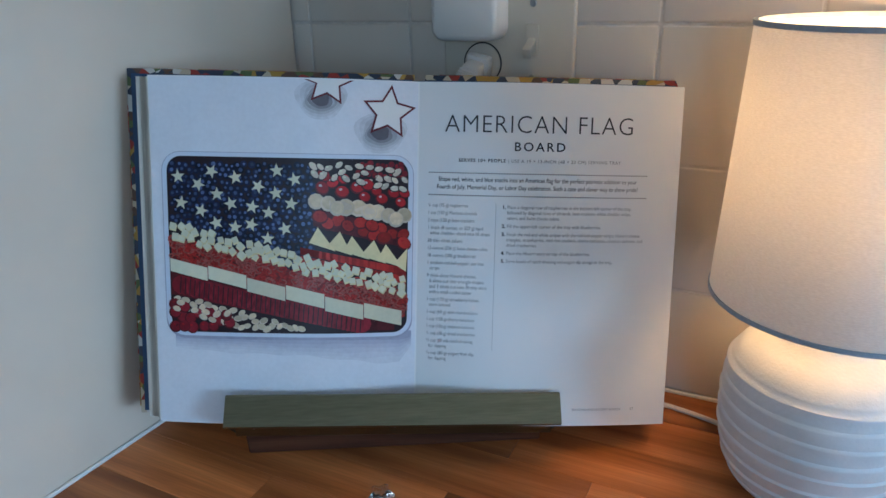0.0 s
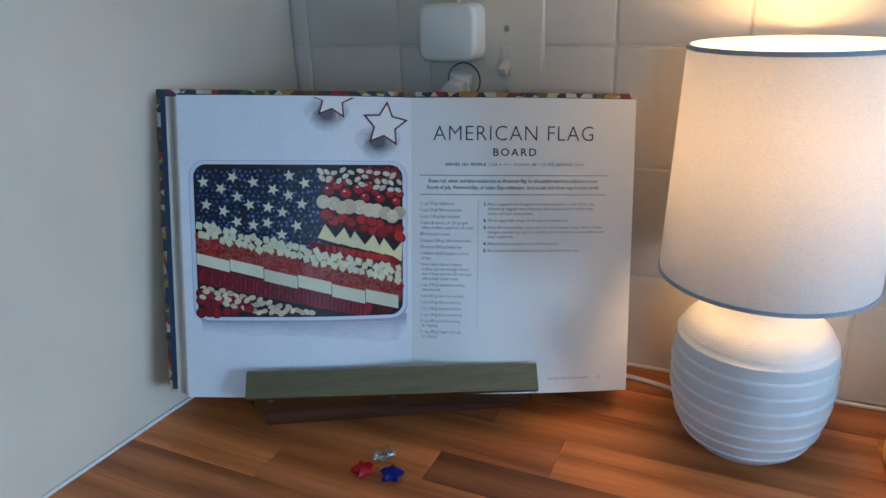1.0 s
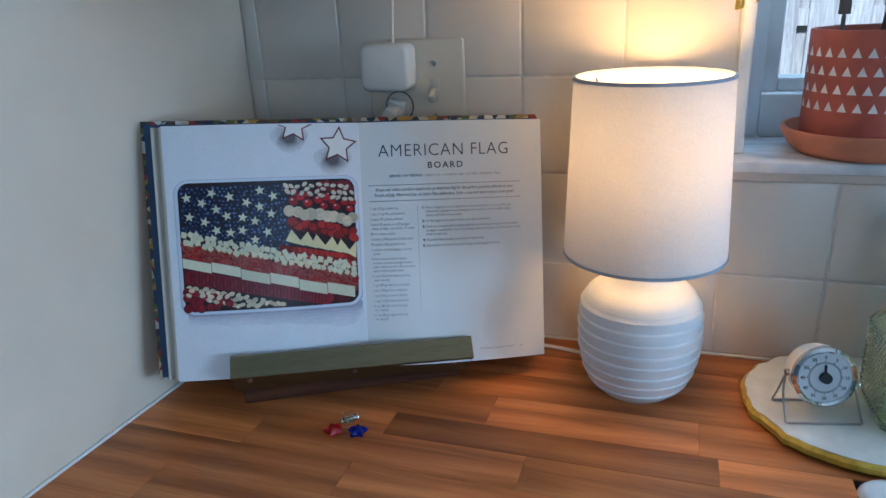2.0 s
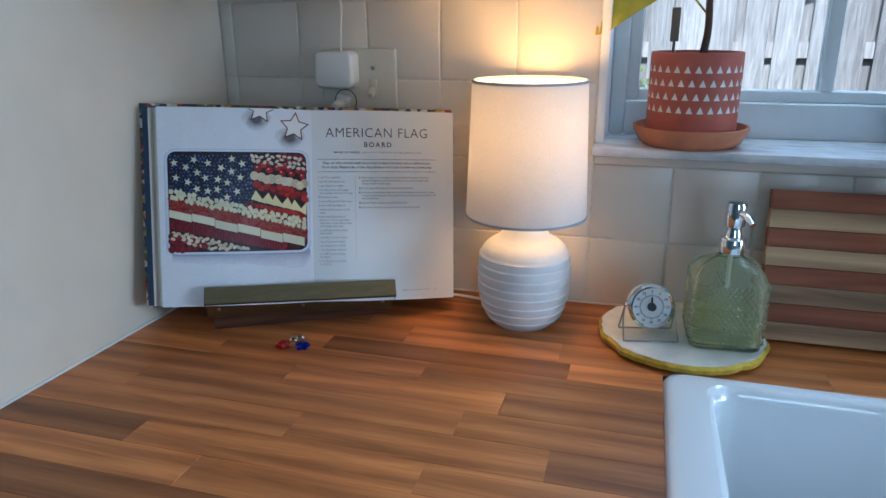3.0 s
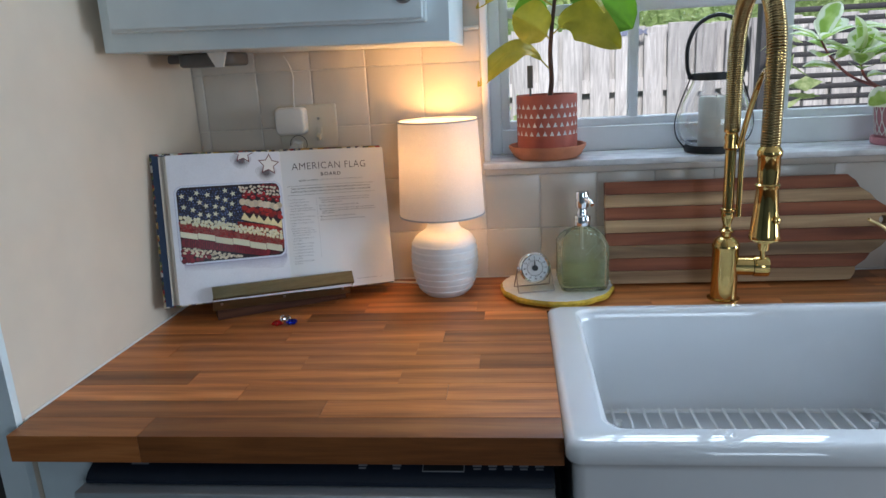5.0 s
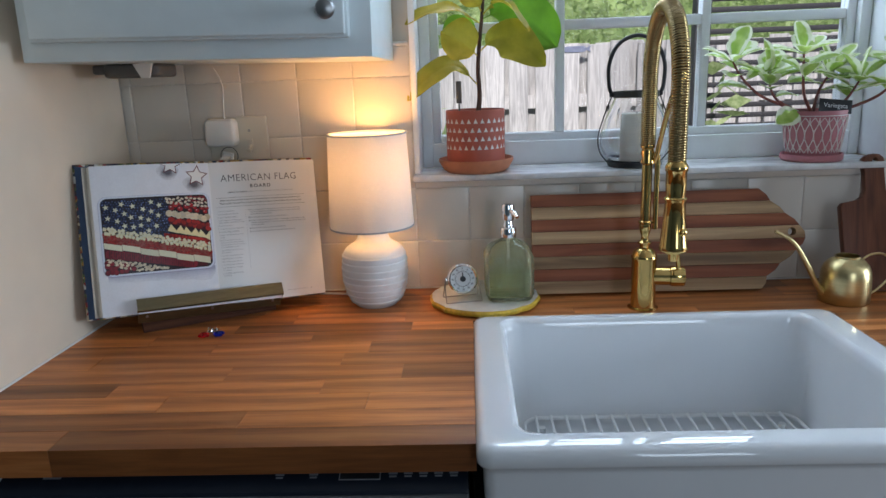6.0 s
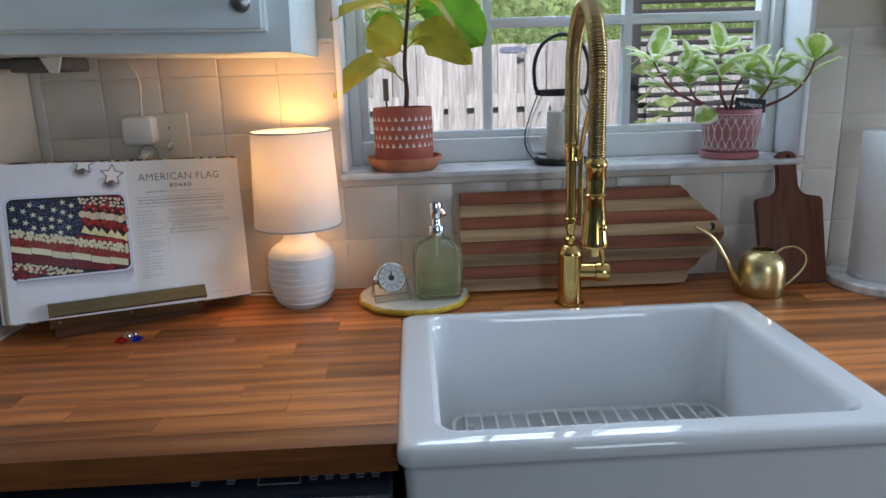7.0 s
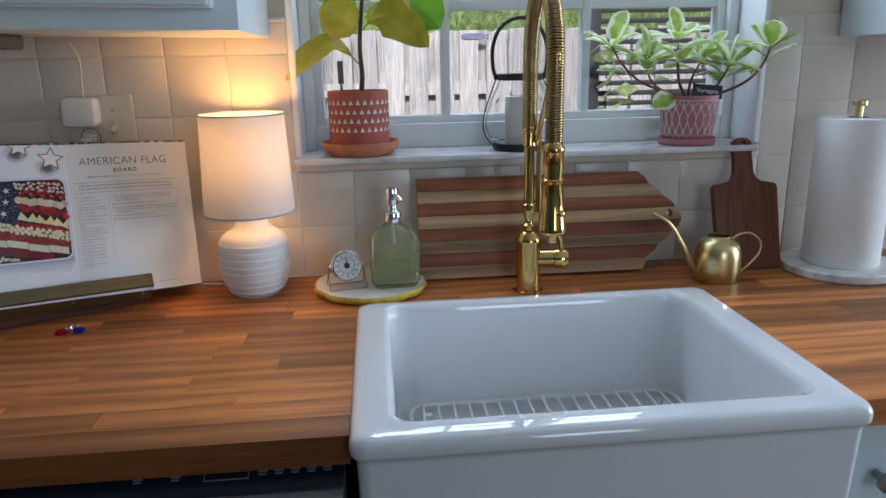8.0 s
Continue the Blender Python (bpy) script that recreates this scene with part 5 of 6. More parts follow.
part("toggle", boxed(-0.0038, 0.0038, -0.017, 0.0, -0.005, 0.004, 0.0012, m=pose(0.023, -0.005, -0.001, 28)), M_ALMOND, tog, "switch toggle pointing down")
bm = turned([(0, 0), (0.0165, 0), (0.0165, 0.0012), (0, 0.0012)], seg=32, m=pose(-0.022, -0.0058, -0.019, 90))
part("outlet_face", bm, M_ALMOND, plate)
ring_gap = turned([(0.0166, 0.0), (0.0178, 0.0), (0.0178, 0.0006), (0.0166, 0.0006)], seg=32, closed=True, m=pose(-0.022, -0.0058, -0.019, 90))
part("outlet_gap", ring_gap, M_BLACK, plate, "dark gap round the outlet")
adapter = thing("power_adapter", (0.2235, -0.007, 1.2475), "white square plug-in power adapter with a thin cord", "power adapter")
part("body", slab_from(round_rect(-0.030, 0.030, -0.0265, 0.0265, 0.010), 0.0, 0.030, 0.005, 3), M_PLASTIC, adapter).matrix_basis = pose(0, 0, 0, 90)
part("cord", tubed(spline([(0.008, -0.016, 0.0262), (0.009, -0.015, 0.055), (0.011, -0.014, 0.085), (0.006, -0.013, 0.105), (-0.004, -0.012, 0.124)], 10), 0.0016, seg=8), M_CORD, adapter)
plug = thing("lamp_plug", pose(0.2285, -0.0090, 1.2005, 16, 14, 0), "small white plug of the lamp cord in the outlet", "plug")
bm = bmesh.new()
box(bm, -0.011, 0.011, -0.010, 0.0, -0.010, 0.010, 0.003)
box(bm, -0.008, 0.008, -0.026, -0.009, -0.009, 0.007, 0.003)
part("body", bm, M_PLASTIC, plug)
for k in range(3):
    part("grip_ridge", boxed(-0.0085, 0.0085, -0.027 - 0.003 * k, -0.0255 - 0.003 * k, -0.0085 - 0.001 * k, 0.005 - 0.001 * k, 0.0008), M_PLASTIC, plug)
gad = thing("under_cabinet_device", (0.122, -0.115, 1.3815), "dark grey rounded device under the wall cabinet", "device")
bm = slab_from(round_rect(-0.052, 0.052, -0.045, 0.045, 0.018), -0.024, -0.0005, 0.006, 3)
part("body", bm, M_PUTTY, gad)
bm = bmesh.new()
vs = [bm.verts.new(p) for p in ((0.010, -0.0455, -0.001), (0.044, -0.0455, -0.001), (0.036, -0.0455, -0.026), (0.022, -0.0455, -0.026),
                               (0.010, -0.052, -0.001), (0.044, -0.052, -0.001), (0.036, -0.050, -0.026), (0.022, -0.050, -0.026))]
for q in ((0, 1, 2, 3), (7, 6, 5, 4), (0, 4, 5, 1), (1, 5, 6, 2), (2, 6, 7, 3), (3, 7, 4, 0)):
    bm.faces.new([vs[i] for i in q])
bmesh.ops.recalc_face_normals(bm, faces=bm.faces)
part("clip", bm, M_PLASTIC, gad, "white tapered clip")
part("bracket", boxed(-0.080, -0.052, -0.02, 0.03, -0.016, -0.0005, 0.004), M_PUTTY, gad)

# round slab with timer and soap bottle
slab = thing("serving_slab", (0.733, -0.096, CT), "round cream marble slab with a chipped yellow painted edge", "serving slab")
rg = random.Random(3)
chips = [1 + rg.uniform(-0.030, 0.014) for _ in range(64)]
wob = lambda a, k: chips[int(a / (2 * math.pi) * 64) % 64] if k in (1, 2, 3) else 0.5 + 0.5 * chips[int(a / (2 * math.pi) * 64) % 64]
bm = turned([(0, 0.0), (0.096, 0.0), (0.106, 0.004), (0.107, 0.010), (0.1035, 0.0138)], seg=64, wobble=wob)
part("edge", bm, M_GOLDEDGE, slab, "irregular glossy yellow edge", smooth=20)
part("top", turned([(0, 0.0142), (0.098, 0.0142), (0.1032, 0.0139), (0.1030, 0.0120), (0, 0.0120)], seg=64, wobble=lambda a, k: chips[int(a / (2 * math.pi) * 64) % 64] if k in (2, 3) else 1), M_SLABTOP, slab, "cream stone top")
ST = CT + 0.0142
timer = thing("kitchen_timer", pose(0.690, -0.128, ST, 0, 0, 12), "small round white dial timer on a wire stand", "timer")
face = pose(0, 0, 0.042, 78)
part("case", turned([(0, -0.026), (0.018, -0.026), (0.0255, -0.022), (0.0275, -0.012), (0.0285, 0.0), (0.0285, 0.006), (0.0265, 0.0085), (0.0245, 0.0085), (0.0240, 0.006), (0, 0.006)], seg=48, m=face), M_PLASTIC, timer)
part("rim", turned([(0.0290, 0.002), (0.0290, 0.0075), (0.0262, 0.0098), (0.0240, 0.0080), (0.0240, 0.0062), (0.0285, 0.002)], seg=48, closed=True, m=face), M_CHROME, timer, "polished steel rim")
dial = part("dial", turned([(0, 0.0066), (0.0238, 0.0066), (0.0238, 0.0060), (0, 0.0060)], seg=48, m=face), M_DIAL, timer, "white dial with black numerals")
bm = bmesh.new()
for k in range(60):
    a = radians(6 * k)
    l = 0.0032 if k % 5 == 0 else 0.0018
    box(bm, -0.0003, 0.0003, 0.0135, 0.0135 + l, 0.0067, 0.0070, m=face @ pose(0, 0, 0, 0, 0, math.degrees(a)))
part("dial_mark", bm, M_INK, dial)
for k, txt in enumerate(("0", "5", "10", "15", "20", "25", "30", "35", "40", "45", "50", "55")):
    a = radians(90 - 30 * k)
    t = letters(txt, 0.0044, 1.0, "CENTER", 0.0001)
    part("numeral", add_mesh(bmesh.new(), t, face @ Matrix.Translation((0.0198 * math.cos(a), 0.0198 * math.sin(a) - 0.0016, 0.0069))), M_INK, dial, smooth=None)
part("dial_knob", turned([(0, 0.0068), (0.0055, 0.0068), (0.005, 0.0115), (0, 0.012)], seg=20, m=face), M_BLACK, timer, "black centre knob")
part("pointer", boxed(-0.0010, 0.0010, 0.0, 0.0125, 0.0070, 0.0085, m=face), M_BLACK, timer)
part("wire_stand", tubed(spline([(-0.031, 0.004, 0.042), (-0.033, 0.0, 0.024), (-0.034, -0.018, 0.0014)], 6) + spline([(-0.032, -0.019, 0.0014), (0.032, -0.019, 0.0014)], 3)
                         + spline([(0.034, -0.018, 0.0014), (0.033, 0.0, 0.024), (0.031, 0.004, 0.042)], 6), 0.0011, seg=8), M_WIRE, timer)
part("wire_stand", tubed(spline([(-0.031, 0.004, 0.042), (-0.033, 0.012, 0.02), (-0.034, 0.022, 0.0014)], 6) + [Vector((0.034, 0.022, 0.0014))] + spline([(0.034, 0.0215, 0.0024), (0.033, 0.012, 0.02), (0.031, 0.004, 0.042)], 6), 0.0011, seg=8), M_WIRE, timer)
for s in (-1, 1):
    part("pivot", turned([(0, 0), (0.004, 0), (0.004, 0.004), (0, 0.005)], seg=16, m=pose(s * 0.0275, 0.004, 0.042, 0, 90 * s, 0)), M_CHROME, timer)

soap = thing("soap_bottle", pose(0.779, -0.112, ST, 0, 0, 2), "textured green glass soap bottle with a chrome pump, half full", "soap bottle")


def square_ring(bm, h, r, z, n=8):
    return [bm.verts.new((x, y, z)) for x, y in round_rect(-h, h, -h, h, r, n)]


def loft(bm, rings):
    n = len(rings[0])
    for a, b in zip(rings, rings[1:]):
        for i in range(n):
            bm.faces.new((a[i], a[(i + 1) % n], b[(i + 1) % n], b[i]))


bm = bmesh.new()
H0 = 0.0428
def relief(ring_, z):
    """Presses raised diamonds into one ring of the bottle's wall."""
    fade = min(1.0, max(0.0, (z - 0.010) / 0.003), max(0.0, (0.088 - z) / 0.003))
    for v in ring_:
        along = v.co.x if abs(v.co.y) > abs(v.co.x) else v.co.y
        a_, b_ = along / 0.0062 + z / 0.0088, along / 0.0062 - z / 0.0088
        h = min(abs(a_ % 1 - 0.5), abs(b_ % 1 - 0.5)) * 2
        edge_ = max(abs(v.co.x), abs(v.co.y))
        v.co.xy *= 1 + 0.0026 * fade * (0.15 + h) / edge_
    return ring_


def wall_ring(bm, h, r, z):
    """A rounded square with many points along its flats."""
    pts = round_rect(-h, h, -h, h, r, 4)
    out = []
    for i, (p, q) in enumerate(zip(pts, pts[1:] + pts[:1])):
        steps = 56 if i % 5 == 4 else 1
        out += [bm.verts.new((p[0] + (q[0] - p[0]) * k / steps, p[1] + (q[1] - p[1]) * k / steps, z)) for k in range(steps)]
    return out


rings = [wall_ring(bm, H0 - 0.006, 0.010, 0.0002), wall_ring(bm, H0 - 0.001, 0.012, 0.004), wall_ring(bm, H0, 0.013, 0.010)]
rings += [relief(wall_ring(bm, H0, 0.013, z), z) for z in np.linspace(0.0105, 0.0875, 84)]
rings += [wall_ring(bm, H0 - 0.001, 0.015, 0.0905), wall_ring(bm, H0 - 0.0045, 0.018, 0.0975), wall_ring(bm, H0 - 0.0105, 0.019, 0.1040), wall_ring(bm, H0 - 0.0185, 0.018, 0.1090), wall_ring(bm, 0.0155, 0.0140, 0.1135), wall_ring(bm, 0.0135, 0.0125, 0.117),
         wall_ring(bm, 0.0130, 0.0120, 0.124), wall_ring(bm, 0.0108, 0.0098, 0.124), wall_ring(bm, 0.0108, 0.0098, 0.116), wall_ring(bm, H0 - 0.012, 0.018, 0.1005), wall_ring(bm, H0 - 0.0035, 0.012, 0.084), wall_ring(bm, H0 - 0.0035, 0.012, 0.010), wall_ring(bm, H0 - 0.009, 0.010, 0.006)]
loft(bm, rings)
bm.faces.new(list(reversed(rings[0])))
bm.faces.new(rings[-1])
bmesh.ops.recalc_face_normals(bm, faces=bm.faces)
bottle = part("bottle", bm, M_GREENGLASS, soap, "pale green pressed glass", smooth=50)
bm = bmesh.new()
rings = [square_ring(bm, H0 - 0.010, 0.009, 0.0070), square_ring(bm, H0 - 0.0042, 0.012, 0.0110), square_ring(bm, H0 - 0.0042, 0.012, 0.056)]
loft(bm, rings)
bm.faces.new(list(reversed(rings[0])))
bm.faces.new(rings[-1])
bmesh.ops.recalc_face_normals(bm, faces=bm.faces)
part("liquid_soap", bm, M_SOAP, bottle, "yellow-green liquid soap")
pump = part("pump", turned([(0, 0.118), (0.0152, 0.118), (0.0155, 0.120), (0.0155, 0.134), (0.0145, 0.136), (0.0100, 0.137), (0.0095, 0.142), (0.0085, 0.144), (0.0085, 0.150), (0.0115, 0.151),
                            (0.0120, 0.153), (0.0120, 0.176), (0.0108, 0.180), (0.0, 0.181)], seg=36), M_CHROME, soap, "chrome pump")
part("pump_spout", tubed(spline([(0.004, -0.008, 0.168), (0.0095, -0.019, 0.1665), (0.0145, -0.030, 0.160)], 6), [0.0042] * 9 + [0.0036] * 4, seg=12), M_CHROME, pump)
part("dip_tube", tubed([(0, 0, 0.012), (0, 0, 0.118)], 0.0028, seg=10), M_PLASTIC, pump)

# striped board that leans on the tiles
BL = plane_matrix((0.829, -0.058, CT + 0.0005), 0, 11.5, 0)
board = thing("striped_cutting_board", BL, "striped dark and pale wood cutting board leaning on the tiles", "cutting board")
bh = 0.196
for k in range(8):
    y0_, y1_ = bh * k / 8, bh * (k + 1) / 8
    e0 = [0.444, 0.454, 0.480, 0.510, 0.529, 0.518, 0.490, 0.462][k]
    e1 = [0.454, 0.480, 0.510, 0.529, 0.518, 0.490, 0.462, 0.440][k]
    outline = [(0.0, y0_ + 0.0002), (e0, y0_ + 0.0002), ((e0 + e1) / 2 + 0.004, (y0_ + y1_) / 2), (e1, y1_ - 0.0002), (0.0, y1_ - 0.0002)]
    strip = slab_with_hole(outline, 0.503, (y0_ + y1_) / 2, 0.0078, 0.0, 0.0185, 0.0006) if k == 4 else slab_from(outline, 0.0, 0.0185, 0.0006, 1)
    part("strip", strip, M_STRIPE_L if k % 2 == 0 else M_STRIPE_D, board, "pale wood strip" if k % 2 == 0 else "red-brown wood strip", smooth=None)

PB = plane_matrix((1.484, -0.092, CT + 0.0005), 0, 17.0, 0)
pad = thing("paddle_board", PB, "dark walnut paddle board with a hanging hole leaning on the tiles", "cutting board")
half = [(0.060, 0.0), (0.064, 0.004), (0.0670, 0.162), (0.062, 0.169), (0.034, 0.174), (0.024, 0.181), (0.0195, 0.192), (0.0185, 0.228), (0.0205, 0.243), (0.0185, 0.254), (0.011, 0.2605), (0.0, 0.262)]
outline = half + [(-x, y) for x, y in reversed(half[:-1])]
part("paddle", slab_with_hole(outline, 0.002, 0.249, 0.0048, 0.0, 0.0165, 0.0020), M_WALNUT, pad)

can = thing("watering_can", pose(1.394, -0.143, CT), "small brushed brass watering can with a long spout", "watering can")
part("body", turned([(0, 0.0005), (0.0420, 0.0005), (0.0432, 0.002), (0.0430, 0.025), (0.0424, 0.046), (0.0408, 0.058), (0.0372, 0.068), (0.0310, 0.0755), (0.0240, 0.0800), (0.0212, 0.0820), (0.0212, 0.0850), (0.0200, 0.0855),
                     (0.0196, 0.0820), (0.0230, 0.0780), (0.030, 0.0735), (0.0360, 0.0665), (0.0395, 0.057), (0.0412, 0.045), (0.0418, 0.004), (0, 0.004)], seg=56), M_SATIN, can, smooth=50)
part("spout", tubed(spline([(-0.040, -0.004, 0.016), (-0.055, -0.008, 0.035), (-0.078, -0.012, 0.075), (-0.106, -0.016, 0.116), (-0.142, -0.02, 0.139)], 8), [0.0062 - 0.0034 * k / 32 for k in range(33)], seg=14), M_SATIN, can)
part("handle", tubed(spline([(0.028, 0.003, 0.076), (0.044, 0.004, 0.085), (0.066, 0.004, 0.085), (0.085, 0.002, 0.068), (0.082, 0.0, 0.046), (0.060, -0.002, 0.022), (0.042, -0.003, 0.010)], 8), 0.0022, seg=10), M_SATIN, can)

holder = thing("paper_towel_holder", (1.657, -0.125, CT), "white marble paper towel holder with a brass rod", "paper towel holder")
part("base", turned([(0, 0.0), (0.104, 0.0), (0.107, 0.003), (0.107, 0.015), (0.104, 0.018), (0, 0.018)], seg=64), M_MARBLE, holder, "round white marble base")
part("rod", turned([(0, 0.018), (0.007, 0.018), (0.007, 0.318), (0.0125, 0.319), (0.0130, 0.322), (0.0130, 0.327), (0.0120, 0.329), (0, 0.329)], seg=28), M_SATIN, holder, "brushed brass rod with a flat knob")
roll = thing("paper_towel_roll", (1.657, -0.125, CT + 0.0185), "white paper towel roll on the marble holder", "paper towel")
part("core", turned([(0.0185, 0.0), (0.0193, 0.0), (0.0193, 0.279), (0.0185, 0.279)], seg=40, closed=True), M_CARD, roll, "brown cardboard core")
part("sheet", turned([(0.0195, 0.0), (0.0675, 0.0), (0.069, 0.002), (0.0685, 0.15), (0.069, 0.276), (0.0675, 0.279), (0.0195, 0.279)], seg=64, closed=True, wobble=lambda a, k: 1 + (0.006 * math.sin(a * 3 + 1) if k in (1, 2, 3, 4, 5) else 0)), M_TOWEL, roll)

# ---- faucet ----
FC = (1.0235, -0.155)
fau = thing("spring_faucet", (FC[0], FC[1], CT), "polished brass pull-down kitchen faucet with a spring neck", "faucet")
part("base", turned([(0, 0), (0.0275, 0), (0.0275, 0.002), (0.0225, 0.004), (0.0222, 0.008), (0.0222, 0.092), (0.0232, 0.094), (0.0232, 0.098), (0.0218, 0.101), (0.0195, 0.108), (0.0135, 0.113), (0.0085, 0.115),
                     (0.0085, 0.120), (0.0120, 0.122), (0.0120, 0.125), (0.0075, 0.128), (0.0065, 0.135), (0.0095, 0.145), (0.0110, 0.152), (0.0105, 0.158), (0.0125, 0.160), (0.0125, 0.163), (0.0092, 0.165), (0.0092, 0.265),
                     (0.0120, 0.268), (0.0120, 0.272), (0.0100, 0.277), (0.0120, 0.286), (0.0100, 0.293), (0.0130, 0.295), (0.0130, 0.299), (0, 0.299)], seg=40), M_BRASS, fau, "brass column", smooth=40)
valve = part("valve", turned([(0, 0), (0.0165, 0), (0.0165, 0.030), (0, 0.030)], seg=32, m=pose(0.016, 0, 0.060, 0, 90, -8)), M_BRASS, fau)
part("handle_cap", turned([(0, 0.031), (0.0178, 0.031), (0.0185, 0.033), (0.0185, 0.053), (0.017, 0.056), (0, 0.056)], seg=32, m=pose(0.016, 0, 0.060, 0, 90, -8)), M_BRASS, valve)
part("lever", tubed(spline([(0.060, -0.012, 0.074), (0.056, -0.016, 0.094), (0.050, -0.020, 0.112)], 6), [0.0042] * 7 + [0.005] * 6, seg=12), M_BRASS, valve, "slim lever")
RI, YN = 0.1085, -0.217   # the arch: radius and the hose's distance from the column
arch = []
ztop = 0.4115
for k in range(41):
    a = math.pi * k / 40
    arch.append(Vector((-0.013 * (1 - math.cos(a)) / 2, -RI * (1 - math.cos(a)), ztop + RI * math.sin(a))))
neck = [Vector((0, 0, 0.299 + (ztop - 0.299) * k / 12)) for k in range(12)] + arch + [Vector((-0.013, -2 * RI, ztop - 0.115 * k / 12)) for k in range(1, 13)]
part("hose", tubed(neck, 0.0085, seg=14), M_BRASS, fau)
# spring coil round the hose
length, cum = 0.0, [0.0]
for p, q in zip(neck, neck[1:]):
    length += (q - p).length
    cum.append(length)
pitch, coil_r, wire = 0.0037, 0.0122, 0.00172
turns = int(length / pitch)
pts = []
for k in range(turns * 10 + 1):
    s = length * k / (turns * 10)
    i = min(len(cum) - 2, max(0, int(np.searchsorted(cum, s)) - 1))
    f_ = (s - cum[i]) / (cum[i + 1] - cum[i])
    c = neck[i].lerp(neck[i + 1], f_)
    d = (neck[i + 1] - neck[i]).normalized()
    e1 = Vector((1, 0, 0))
    e2 = d.cross(e1).normalized()
    a = 2 * math.pi * k / 10
    pts.append(c + coil_r * (math.cos(a) * e1 + math.sin(a) * e2))
part("spring", tubed(pts, wire, seg=6), M_BRONZE, fau, "close-wound brass spring", smooth=60)
nz = Matrix.Translation((-0.013, -2 * RI, 0))
spray = part("spray_head", turned([(0, 0.160), (0.0125, 0.160), (0.0135, 0.162), (0.0205, 0.164), (0.0215, 0.167), (0.0205, 0.172), (0.0170, 0.205), (0.0145, 0.236), (0.0160, 0.240), (0.0165, 0.243),
                                   (0.0140, 0.245), (0.0150, 0.262), (0.0150, 0.282), (0.0165, 0.284), (0.0165, 0.290), (0.012, 0.297), (0, 0.297)], seg=40, m=nz), M_BRASS, fau, "bell-shaped brass spray head", smooth=40)
part("spray_button", turned([(0, 0), (0.0055, 0), (0.0055, 0.004), (0.004, 0.0055), (0, 0.006)], seg=20, m=nz @ pose(0.008, -0.016, 0.195, 80, 0, 25)), M_BRASS, spray)
part("spray_nozzle", turned([(0, 0.148), (0.007, 0.148), (0.0085, 0.161), (0, 0.161)], seg=24, m=nz), M_BRASS, spray)
part("dock_arm", tubed(spline([(0.012, -0.006, 0.270), (0.018, -0.020, 0.320), (0.020, -0.055, 0.372), (0.012, -0.110, 0.396), (0.0, -0.160, 0.380), (-0.010, -2 * RI + 0.020, 0.330), (-0.012, -2 * RI + 0.016, 0.292)], 8), 0.0045, seg=12), M_BRASS, fau, "curved brass docking arm")
part("side_rod", tubed([(0.016, -0.006, 0.150), (0.016, -0.006, 0.282)], 0.0048, seg=12), M_BRASS, fau)

# ---- on the window sill ----
SILL = WIN[2] + 0.0125


def leaf(bm, root, tip, width, normal, bend=0.0, cup=0.15, blunt=0.5, n=12, m=6, mid=None, wave=0.05, wide=0.5, phase=0.0):
    """One leaf blade along a curved rib from root to tip; a margin layer runs from 0 at the rib to 1 at the edge."""
    lay = bm.verts.layers.float.get("margin") or bm.verts.layers.float.new("margin")
    root, tip, normal = Vector(root), Vector(tip), Vector(normal)
    L = (tip - root).length
    ctrl = Vector(mid) if mid is not None else (root + tip) / 2 + normal.normalized() * (-bend * L)
    grid = []
    for i in range(n + 1):
        t = i / n
        c = root * (1 - t) ** 2 + ctrl * (2 * t * (1 - t)) + tip * t * t
        d = (2 * (1 - t) * (ctrl - root) + 2 * t * (tip - ctrl)).normalized()
        side = d.cross(normal).normalized()
        up = side.cross(d).normalized()
        s_ = t ** (math.log(0.5) / math.log(wide))
        w = width * (max(0.0, math.sin(math.pi * s_)) ** (0.62 if blunt > 0.5 else 0.8) if 0 < t < 1 else 0.03)
        row = []
        for j in range(-m, m + 1):
            s = j / m
            ripple = wave * width * abs(s) ** 1.5 * math.sin(13 * t + 2.5 * s + phase)
            veins = 0.012 * width * math.cos(2 * math.pi * (6 * t - 1.6 * abs(s))) * min(1, 3 * abs(s)) * (1 - abs(s))
            p = c + side * (w * s * (1 + 0.05 * math.sin(9 * t + phase))) + up * (cup * w * s * s + ripple + veins - 0.05 * width * math.exp(-(s * 9) ** 2))
            v = bm.verts.new(p)
            v[lay] = max(abs(s), abs(2 * t - 1) ** 6)
            row.append(v)
        grid.append(row)
    for a, b in zip(grid, grid[1:]):
        for j in range(2 * m):
            bm.faces.new((a[j], a[j + 1], b[j + 1], b[j]))


fig_pot = thing("potted_fig_plant", (0.724, 0.019, SILL), "fiddle leaf fig in a red patterned pot on a terracotta saucer", "potted plant")
part("saucer", turned([(0, 0.0), (0.058, 0.0), (0.066, 0.006), (0.0755, 0.022), (0.0755, 0.0265), (0.072, 0.0265), (0.064, 0.009), (0, 0.008)], seg=56), M_SAUCER, fig_pot, "terracotta saucer")
PR = 0.0585
pot = part("pot", turned([(0, 0.0085), (PR - 0.006, 0.0085), (PR - 0.001, 0.012), (PR, 0.02), (PR, 0.121), (PR - 0.001, 0.1225), (PR - 0.005, 0.1225), (PR - 0.006, 0.120), (PR - 0.006, 0.106), (0, 0.106)], seg=56), M_TERRA, fig_pot, "brick red pot", smooth=50)
bm = bmesh.new()
nt_ = 28
